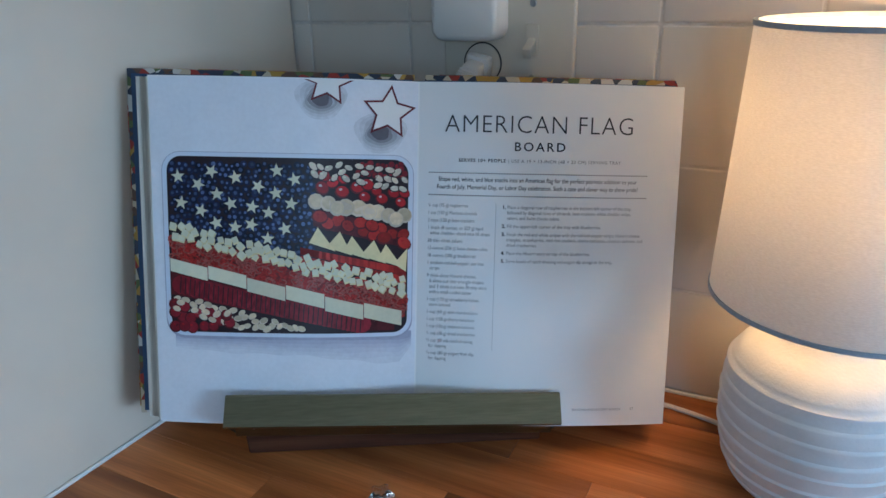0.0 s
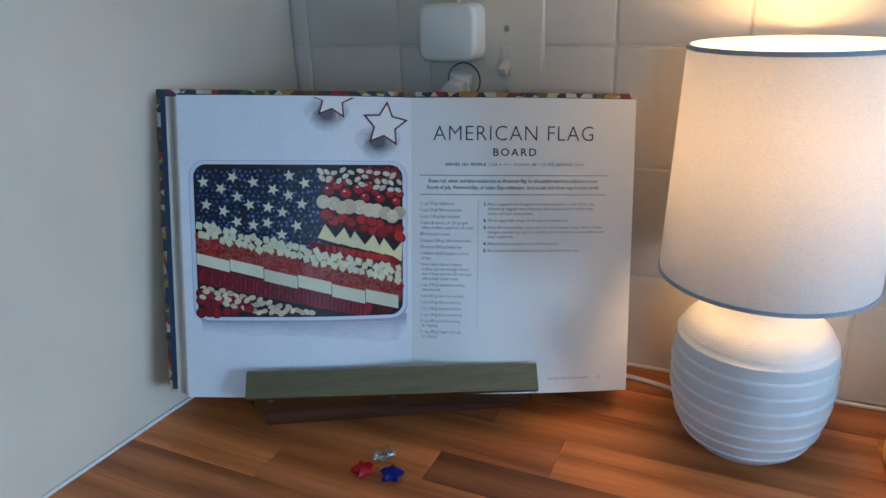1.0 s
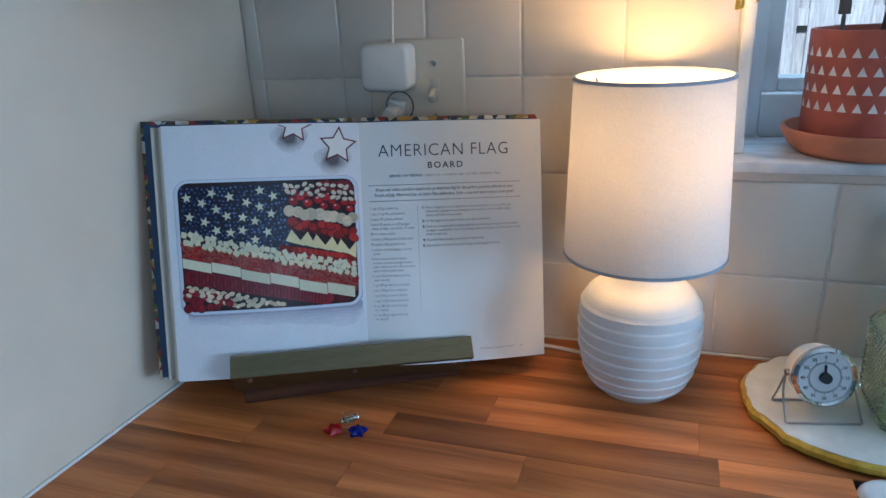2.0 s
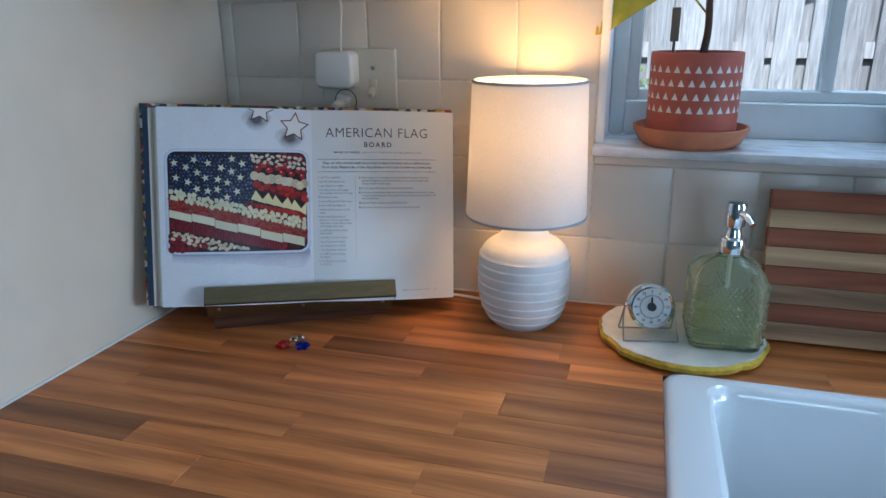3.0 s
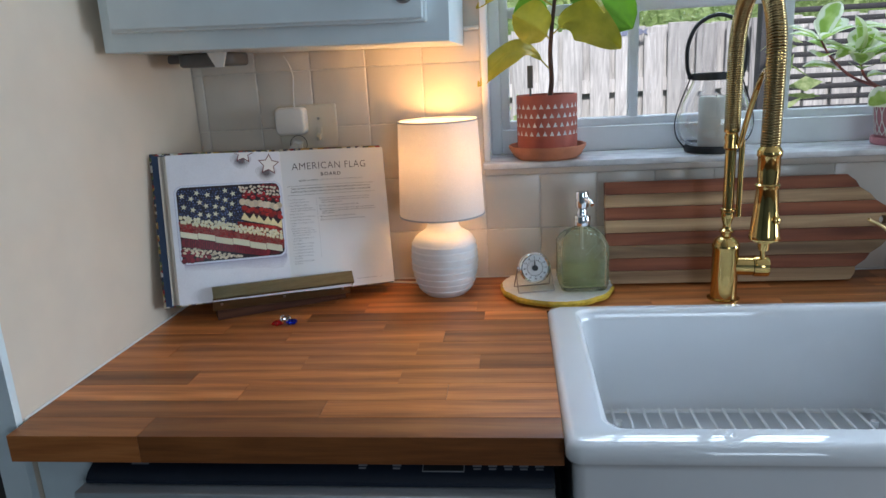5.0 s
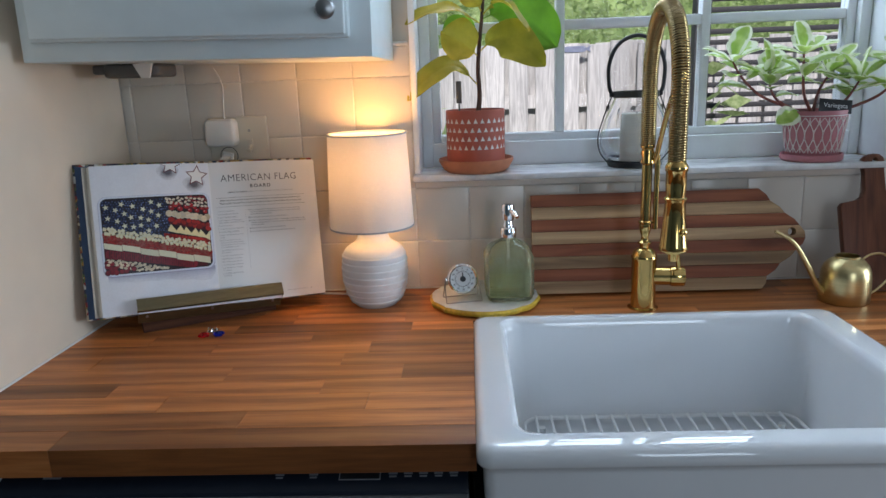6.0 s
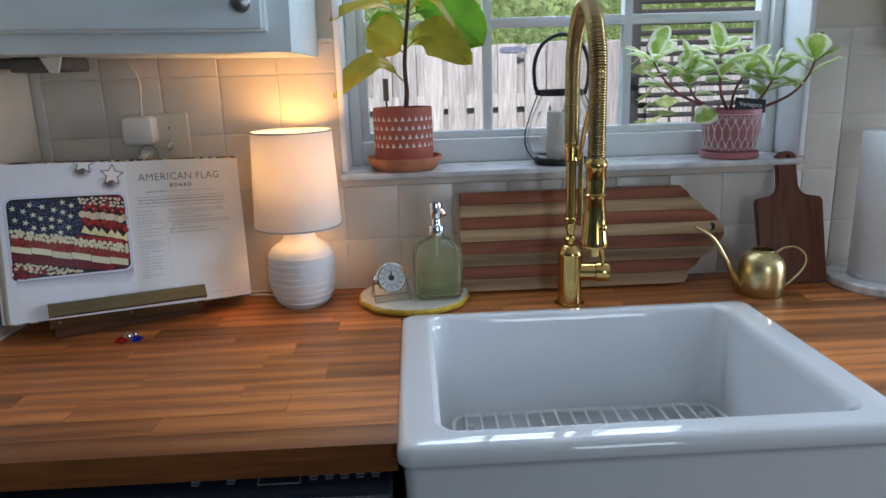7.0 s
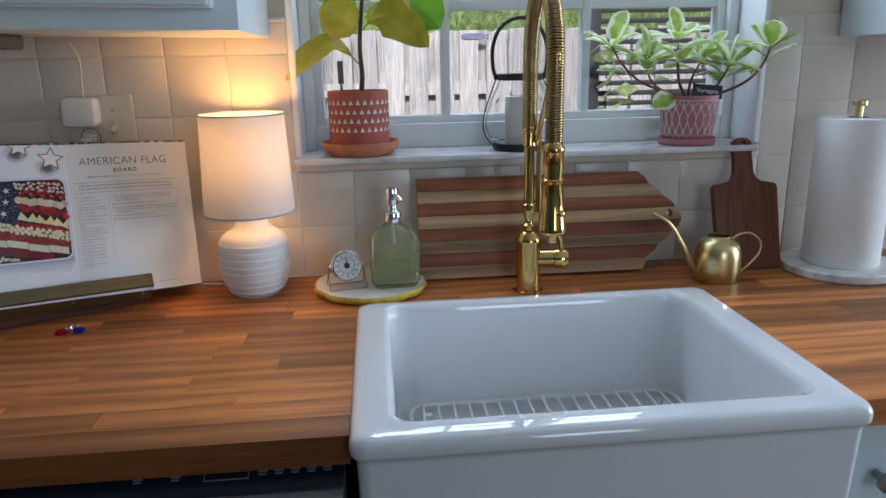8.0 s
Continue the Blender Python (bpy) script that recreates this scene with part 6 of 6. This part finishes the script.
for row, z in enumerate((0.098, 0.081, 0.064, 0.0475)):
    for k in range(nt_):
        a = 2 * math.pi * (k + 0.5 * (row % 2)) / nt_
        w = 0.072
        r = PR + 0.0004
        q = [bm.verts.new((r * math.cos(a + da), r * math.sin(a + da), z + dz)) for da, dz in ((-w, 0), (-w * 0.5, 0), (0, 0), (w * 0.5, 0), (w, 0), (w * 0.5, 0.0045), (0, 0.009), (-w * 0.5, 0.0045))]
        bm.faces.new(q)
tagged(part("triangle_print", bm, M_PRINT, pot, "rows of white printed triangles", smooth=None), kind="stuff")
part("soil", turned([(0, 0.1130), (0.02, 0.1145), (0.04, 0.1125), (PR - 0.0062, 0.112), (PR - 0.0062, 0.108), (0, 0.108)], seg=40, wobble=lambda a, k: 1), M_SOIL, fig_pot, "dark potting soil")
trunk_pts = spline([(0.006, 0, 0.112), (0.010, 0, 0.150), (0.008, 0, 0.200), (0.012, 0, 0.250), (0.018, 0, 0.300), (0.022, 0, 0.34)], 6)
part("trunk", tubed(trunk_pts, [0.0052 - 0.0022 * k / 30 for k in range(31)], seg=10), M_STEM, fig_pot)
# root, bend, tip, half width, facing, cup, tone
FIGS = [((0.008, 0, 0.168), (-0.050, -0.012, 0.246), (-0.132, -0.020, 0.144), 0.027, (0.25, -0.62, 0.72), 0.10, 1),
        ((0.010, 0, 0.222), (-0.015, -0.020, 0.250), (-0.062, -0.020, 0.272), 0.042, (0.25, -0.92, 0.25), 0.22, 0),
        ((0.011, 0, 0.232), (0.058, -0.010, 0.282), (0.138, -0.015, 0.200), 0.040, (0.0, -0.92, 0.35), 0.16, 1),
        ((0.014, 0.010, 0.292), (0.080, 0.030, 0.330), (0.166, 0.028, 0.236), 0.060, (0.05, -0.95, 0.15), 0.08, 2),
        ((0.014, 0, 0.285), (-0.050, -0.010, 0.334), (-0.130, -0.020, 0.288), 0.026, (0.1, -0.42, 0.90), 0.20, 1),
        ((0.013, 0.010, 0.262), (-0.020, 0.030, 0.290), (-0.060, 0.028, 0.262), 0.030, (0.1, -0.9, 0.3), 0.08, 2),
        ((0.016, 0, 0.298), (0.060, -0.020, 0.348), (0.104, -0.038, 0.264), 0.024, (0.75, -0.35, 0.5), 0.20, 1),
        ((0.018, 0, 0.305), (0.0, -0.030, 0.340), (-0.030, -0.040, 0.392), 0.034, (0.1, -0.9, 0.3), 0.15, 0),
        ((0.020, 0, 0.325), (0.060, 0.0, 0.372), (0.110, 0.0, 0.400), 0.040, (-0.2, -0.9, 0.3), 0.1, 2),
        ((0.020, 0, 0.330), (-0.020, 0.01, 0.372), (-0.080, 0.02, 0.395), 0.036, (0.2, -0.9, 0.3), 0.1, 0)]
for k, (root, mid, tip, w, nrm, cup, mt) in enumerate(FIGS):
    bm = bmesh.new()
    r, c, t = Vector(root), Vector(mid), Vector(tip)
    start = r * 0.72 + c * 0.26 + t * 0.02
    leaf(bm, start, t, w, nrm, cup=cup, blunt=0.75, mid=c, wave=0.10, wide=0.56, phase=1.7 * k, n=18, m=8)
    tube(bm, [r, r.lerp(start, 0.5), start, start.lerp(c, 0.12)], 0.0014, seg=6)
    part("leaf", bm, (M_FIG, M_FIG, M_FIGGREEN)[mt], fig_pot, "bright green leaf" if mt == 2 else "yellowing broad leaf", smooth=60)
part("moisture_stake", boxed(-0.0365, -0.0255, 0.0, 0.003, 0.135, 0.178, 0.001), M_PUTTY, fig_pot, "grey plastic plant stake")
part("moisture_stake", boxed(-0.0330, -0.0290, 0.0, 0.003, 0.108, 0.135, 0.001), M_PUTTY, fig_pot)

lan = thing("candle_lantern", (1.041, 0.018, SILL), "clear glass bulb lantern with black metal rims and handle", "lantern")
part("base", turned([(0, 0), (0.050, 0), (0.053, 0.003), (0.053, 0.011), (0.050, 0.014), (0, 0.014)], seg=48), M_BLACK, lan)
gl = [(0.050, 0.014), (0.060, 0.024), (0.0690, 0.044), (0.0680, 0.066), (0.0600, 0.092), (0.0490, 0.116), (0.0425, 0.132), (0.0420, 0.138)]
part("glass", turned(gl + [(r - 0.0016, z) for r, z in reversed(gl)], seg=56, closed=True), M_THIN, lan, "clear blown glass", smooth=60)
part("collar", turned([(0.0445, 0.135), (0.0445, 0.147), (0.0410, 0.147), (0.0410, 0.135)], seg=48, closed=True), M_BLACK, lan)
part("handle", tubed(spline([(-0.047, 0, 0.140), (-0.053, 0, 0.160), (-0.053, 0, 0.200), (-0.036, 0, 0.236), (0, 0, 0.2515), (0.036, 0, 0.236), (0.053, 0, 0.200), (0.053, 0, 0.160), (0.047, 0, 0.140)], 8), 0.0038, seg=12), M_BLACK, lan, "arched black handle")
for s in (-1, 1):
    part("knob", turned([(0, 0), (0.004, 0), (0.005, 0.003), (0.004, 0.007), (0, 0.008)], seg=16, m=pose(s * 0.0445, 0, 0.141, 0, 90 * s, 0)), M_BLACK, lan)
    part("side_wire", tubed(spline([(s * 0.047, 0, 0.138), (s * 0.062, 0, 0.098), (s * 0.0725, 0, 0.060), (s * 0.069, 0, 0.030), (s * 0.053, 0, 0.008)], 6), 0.0014, seg=8), M_BLACK, lan)
candle = thing("pillar_candle", (1.043, 0.018, SILL + 0.0145), "ivory pillar candle inside the glass lantern", "candle")
part("candle", turned([(0, 0), (0.030, 0), (0.031, 0.002), (0.0305, 0.086), (0.029, 0.0895), (0.026, 0.0885), (0, 0.086)], seg=40, wobble=lambda a, k: 1 + (0.012 * math.sin(2 * a) if k in (3, 4) else 0)), M_WAX, candle)
part("wick", tubed([(0, 0, 0.086), (0.001, 0, 0.092)], 0.0008, seg=6), M_BLACK, candle)

pep = thing("potted_variegated_plant", (1.390, 0.018, SILL), "variegated trailing plant in a pink pot with white arches", "potted plant")
part("saucer", turned([(0, 0), (0.0525, 0), (0.0565, 0.003), (0.0570, 0.012), (0.0560, 0.014), (0.0525, 0.014), (0.0515, 0.008), (0, 0.008)], seg=48), M_PINK, pep, "pinkish terracotta saucer")
pp = part("pot", turned([(0, 0.0082), (0.0465, 0.0082), (0.0485, 0.011), (0.0590, 0.096), (0.0585, 0.098), (0.0550, 0.098), (0.0540, 0.094), (0.0525, 0.086), (0, 0.086)], seg=48), M_PINK, pep, "pink ceramic pot", smooth=50)


def pot_r(z):
    return 0.0485 + (z - 0.011) / 0.085 * 0.0105 + 0.0007


bm = bmesh.new()
NA = 22
for k in range(NA):
    a0 = 2 * math.pi * k / NA
    wA = 2 * math.pi / NA
    for sg in (-1, 1):
        pts = []
        for t in np.linspace(0, 1, 15):
            z = 0.018 + 0.068 * t
            a = a0 + sg * wA * 1.0 * math.sin(math.pi * t) * 0.98
            pts.append(Vector((pot_r(z) * math.cos(a), pot_r(z) * math.sin(a), z)))
        tube(bm, pts, 0.00075, seg=4)
        pts = []
        for t in np.linspace(0, 1, 9):
            z = 0.018 + 0.026 * t
            a = a0 + sg * wA * 0.5 * (1 - t * t)
            pts.append(Vector((pot_r(z) * math.cos(a), pot_r(z) * math.sin(a), z)))
        tube(bm, pts, 0.0007, seg=4)
        pts = []
        for t in np.linspace(0, 1, 9):
            z = 0.086 - 0.026 * t
            a = a0 + sg * wA * 0.5 * (1 - t * t)
            pts.append(Vector((pot_r(z) * math.cos(a), pot_r(z) * math.sin(a), z)))
        tube(bm, pts, 0.0007, seg=4)
ring_ = [Vector((pot_r(0.089) * math.cos(a), pot_r(0.089) * math.sin(a), 0.089)) for a in np.linspace(0, 2 * math.pi, 49)]
tube(bm, ring_, 0.0008, seg=4)
tagged(part("arch_print", bm, M_PRINT, pp, "white scalloped arch lines"), kind="stuff")
part("soil", turned([(0, 0.0905), (0.03, 0.0915), (0.0522, 0.089), (0.0522, 0.0865), (0, 0.0865)], seg=32), M_SOIL, pep)
rgp = random.Random(44)
STEMS = [[(-0.02, 0, 0.09), (-0.065, -0.01, 0.108), (-0.115, -0.015, 0.130), (-0.150, -0.01, 0.165), (-0.165, 0, 0.195)],
         [(0.02, -0.01, 0.09), (0.065, -0.02, 0.104), (0.105, -0.03, 0.125), (0.130, -0.035, 0.155), (0.145, -0.03, 0.185)],
         [(-0.01, -0.01, 0.09), (-0.03, -0.015, 0.125), (-0.038, -0.02, 0.165), (-0.040, -0.02, 0.205)],
         [(0.0, 0.01, 0.09), (0.01, 0.015, 0.13), (0.03, 0.02, 0.165)],
         [(-0.02, 0.01, 0.09), (-0.07, 0.015, 0.12), (-0.09, 0.015, 0.16)],
         [(0.01, -0.01, 0.09), (0.045, -0.02, 0.115), (0.068, -0.02, 0.15)]]
for si, st in enumerate(STEMS):
    pts = spline(st, 6)
    part("stem", tubed(pts, [0.0034 - 0.0016 * k / (len(pts) - 1) for k in range(len(pts))], seg=8), M_REDSTEM, pep, "reddish bare stem")
    tops = [len(pts) - 1] * 6 + [int(len(pts) * f) for f in (0.85, 0.78, 0.7, 0.58)]
    for q, idx in enumerate(tops):
        p = pts[min(idx, len(pts) - 1)]
        a = q * 2.4 + si
        el = rgp.uniform(0.1, 0.9) if q < 6 else rgp.uniform(-0.1, 0.5)
        if q == 0:
            el = 1.2
        d = Vector((math.cos(a) * math.cos(el), 0.75 * math.sin(a) * math.cos(el), math.sin(el)))
        if p.y + d.y * 0.07 > 0.060:
            d.y = -abs(d.y)
        Lf = rgp.uniform(0.052, 0.078)
        root = p + d * 0.006
        bm = bmesh.new()
        nrm = Vector((-d.x * d.z, -d.y * d.z - 0.25, 1 - d.z * d.z + 0.15))
        leaf(bm, root, root + d * Lf, Lf * rgp.uniform(0.31, 0.39), nrm, bend=-0.12, cup=0.22, blunt=0.6, n=9, m=4, wave=0.04, wide=0.55, phase=q)
        tube(bm, [p, root, root + d * 0.004], 0.0012, seg=6)
        part("leaf", bm, M_VARI, pep, smooth=60)
bm = bmesh.new()
leaf(bm, (-0.045, -0.03, 0.098), (-0.098, -0.055, 0.078), 0.022, (0.2, -0.7, 0.6), bend=-0.05, cup=0.2, blunt=0.4)
part("leaf", bm, M_VARI, pep, smooth=60)
tagm = pose(0.018, -0.040, 0.093, 78, 6, 0)
tag = part("name_tag", boxed(-0.031, 0.031, 0, 0.026, -0.001, 0.001, 0.0006, m=tagm), M_TAG, pep, "black plant tag with chalk writing")
part("name_tag_writing", add_mesh(bmesh.new(), letters("Variegata", 0.0122, 1.0, "CENTER"), tagm @ Matrix.Translation((0, 0.010, 0.0012))), M_CHALK, tag, smooth=None)

# ---- outdoors ----
part("ground", boxed(-60, 60, 0.25, 120, -0.45, -0.40), M_GRASS)
tagged(bpy.data.objects["ground"], "green lawn behind the house", "ground", kind="structure")
fence = thing("wooden_fence", (0, 3.6, -0.40), "weathered grey board-on-board garden fence", "fence")
rgf = random.Random(8)
pk = {}
for k in range(70):
    for back in (0, 1):
        h = round(1.93 + rgf.uniform(-0.012, 0.012), 2)
        if h not in pk:
            me = mesh_of("picket", boxed(-0.066, 0.066, -0.009, 0.009, 0, h, 0.003, 1), None)
            me.materials.append(M_FENCE)
            pk[h] = me
        ob = new("picket", pk[h])
        ob.parent = fence
        ob.matrix_basis = pose(-1.6 + k * 0.178 + 0.089 * back + rgf.uniform(-0.006, 0.006), 0.07 * back, 0, 0, rgf.uniform(-0.4, 0.4), rgf.uniform(-1, 1))
for z in (0.35, 1.50):
    part("rail", boxed(-1.8, 11, 0.018, 0.052, z, z + 0.09), M_FENCE, fence)
fish = thing("fence_ornament", (1.456, 3.585, 1.49), "small blue-grey fish ornament hung on the fence", "ornament")
bm = bmesh.new()
pts = [(0.085 * math.cos(a), 0.028 * math.sin(a) * (1 + 0.25 * math.cos(2 * a))) for a in np.linspace(0, 2 * math.pi, 22)[:-1]]
bm = slab_from(pts + [], -0.008, 0.0, 0.002, 1)
part("body", bm, M_BLUEBIRD, fish).matrix_basis = pose(0, 0, 0, 90)
part("tail", slab_from([(0.070, 0), (0.115, 0.024), (0.105, 0), (0.115, -0.024)], -0.008, 0.0, 0.001, 1), M_BLUEBIRD, fish).matrix_basis = pose(0, 0, 0, 90)
scr = thing("slatted_screen", (0, 2.0, -0.40), "dark painted slatted garden screen in front of the fence", "screen")
part("post", boxed(1.765, 1.835, -0.035, 0.035, 0, 2.1, 0.004), M_FENCEDARK, scr)
part("post", boxed(3.60, 3.67, -0.035, 0.035, 0, 2.1, 0.004), M_FENCEDARK, scr)
for k in range(42):
    part("slat", boxed(1.835, 3.60, -0.010, 0.010, 0.06 + 0.048 * k, 0.06 + 0.048 * k + 0.023, 0.002), M_FENCEDARK, scr)


def clumps(name, label, category, x0_, x1_, y0_, y1_, z0_, z1_, count, size, material, seed):
    rr = random.Random(seed)
    verts, faces = [], []
    for _ in range(count):
        c = Vector((rr.uniform(x0_, x1_), rr.uniform(y0_, y1_), z0_ + (z1_ - z0_) * rr.random() ** 0.8))
        c.z += 0.25 * math.sin(c.x * 1.7 + seed) * (c.z - z0_) / (z1_ - z0_)
        d = Vector((rr.gauss(0, 1), rr.gauss(0, 1), rr.gauss(0, 0.7))).normalized()
        e = d.orthogonal().normalized()
        e = e * math.cos(rr.random() * 6) + d.cross(e) * math.sin(rr.random() * 6)
        s = size * rr.uniform(0.6, 1.4)
        i = len(verts)
        verts += [tuple(c - d * s), tuple(c + e * s * 0.45), tuple(c + d * s), tuple(c - e * s * 0.45)]
        faces.append((i, i + 1, i + 2, i + 3))
    me = bpy.data.meshes.new(name)
    me.from_pydata(verts, [], faces)
    me.materials.append(material)
    return tagged(new(name, me), label, category, kind="stuff")


clumps("hedge", "sunlit green hedge and shrubs behind the fence", "hedge", -3, 14, 4.6, 7.5, -0.3, 3.4, 90000, 0.036, M_HEDGE, 2)
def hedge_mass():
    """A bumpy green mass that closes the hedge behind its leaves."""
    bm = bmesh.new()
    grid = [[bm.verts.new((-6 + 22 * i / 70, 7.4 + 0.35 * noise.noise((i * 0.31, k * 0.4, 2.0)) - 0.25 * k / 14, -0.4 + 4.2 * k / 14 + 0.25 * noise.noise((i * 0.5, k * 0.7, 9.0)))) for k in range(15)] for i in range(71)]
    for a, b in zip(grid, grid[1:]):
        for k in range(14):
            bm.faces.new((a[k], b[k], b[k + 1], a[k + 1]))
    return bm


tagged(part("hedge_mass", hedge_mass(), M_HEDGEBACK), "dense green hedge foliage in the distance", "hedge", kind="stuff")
clumps("garden_plants", "strappy green plants in front of the fence", "plants", -0.2, 0.75, 2.6, 3.3, -0.4, 1.35, 420, 0.07, M_HEDGE, 3)
clumps("tall_grass", "tuft of tall green grass by the screen", "grass", 1.78, 2.02, 1.75, 1.9, 0.2, 1.15, 46, 0.06, M_HEDGE, 5)

# ---- wall tiles ----
TP, TZ = 0.1108, 0.1104
tile_mesh = {}


def tile_piece(x0_, x1_, z0_, z1_, y_face):
    w, h = round(x1_ - x0_, 4), round(z1_ - z0_, 4)
    if w < 0.008 or h < 0.008:
        return
    g = 0.0010
    if (w, h) not in tile_mesh:
        me = mesh_of("tile", boxed(-w / 2 + g, w / 2 - g, -0.004, 0.004, -h / 2 + g, h / 2 - g, 0.0018, 3), 40)
        me.materials.append(M_TILE)
        tile_mesh[(w, h)] = me
    ob = new("tile", tile_mesh[(w, h)])
    ob.parent = wall_n
    rg = random.Random(int(x0_ * 1000) * 7 + int(z0_ * 1000))
    ob.matrix_basis = pose((x0_ + x1_) / 2, y_face, (z0_ + z1_) / 2, rg.uniform(-0.08, 0.08), 0, rg.uniform(-0.08, 0.08))


wx0, wx1, wz0, wz1 = WIN
zs = [CT + 0.002] + [z for z in (1.012 + TZ * k for k in range(0, 4)) if z < TILE_TOP - 0.004] + [TILE_TOP]
xs_left = [left_x(0) + 0.001] + [0.597 - TP * k for k in (5, 4, 3, 2, 1)] + [wx0 - 0.001]
xs_mid = [wx0 - 0.001] + [0.597 + TP * k for k in range(1, 9)] + [wx1 + 0.003]
xs_right = [wx1 + 0.003] + [1.610 + 0.1125 * k for k in range(0, 12)]
for za_, zb_ in zip(zs, zs[1:]):
    for xs in (xs_left, xs_right):
        for xa, xb in zip(xs, xs[1:]):
            tile_piece(xa, xb, za_, zb_, 0.004)
    zc = min(zb_, wz0 - 0.017)
    for xa, xb in zip(xs_mid, xs_mid[1:]):
        tile_piece(xa, xb, za_, zc, 0.004)

# ---- staves of the worktop ----
rng = random.Random(12)
stave_mesh = {}


def stave(xa, xb, ya, yb):
    w, d = round(xb - xa, 3), round(yb - ya, 4)
    if w < 0.004:
        return
    if (w, d) not in stave_mesh:
        me = mesh_of("stave", boxed(-w / 2 + 0.0001, w / 2 - 0.0001, -d / 2 + 0.0001, d / 2 - 0.0001, -TH, 0, 0.0004, 1), None)
        me.materials.append(M_STAVE)
        stave_mesh[(w, d)] = me
    ob = new("stave", stave_mesh[(w, d)])
    ob.parent = counter
    ob.location = ((xa + xb) / 2, (ya + yb) / 2, 0)


seams = [-0.637, -0.588, -0.541, -0.492, -0.444, -0.393, -0.343, -0.295, -0.245, -0.205, -0.150, -0.100, -0.050, -0.0015]
fixed = {-0.637: [0.18], -0.588: [0.40], -0.541: [0.272, 0.56], -0.492: [0.178, 0.488], -0.444: [0.332, 0.60], -0.393: [0.10, 0.50], -0.343: [0.273, 0.537],
         -0.295: [0.15, 0.43], -0.245: [0.283, 0.60], -0.205: [0.20, 0.48]}
for ya, yb in zip(seams, seams[1:]):
    cuts = [left_x(ya) + 0.0 if ya > -0.6 else 0.004]
    cuts += fixed.get(ya, [])
    spans = []
    if yb <= -0.204:
        for xa, xb in zip(cuts, cuts[1:] + [0.7085]):
            spans.append((xa, xb))
        x = 1.3355
        while x < 3.375:
            n_ = min(3.38, x + rng.uniform(0.18, 0.42))
            spans.append((x, n_))
            x = n_
    else:
        x = cuts[0]
        while x < 3.375:
            n_ = min(3.38, x + rng.uniform(0.18, 0.42))
            spans.append((x, n_))
            x = n_
    for xa, xb in spans:
        stave(xa, xb, ya, yb)
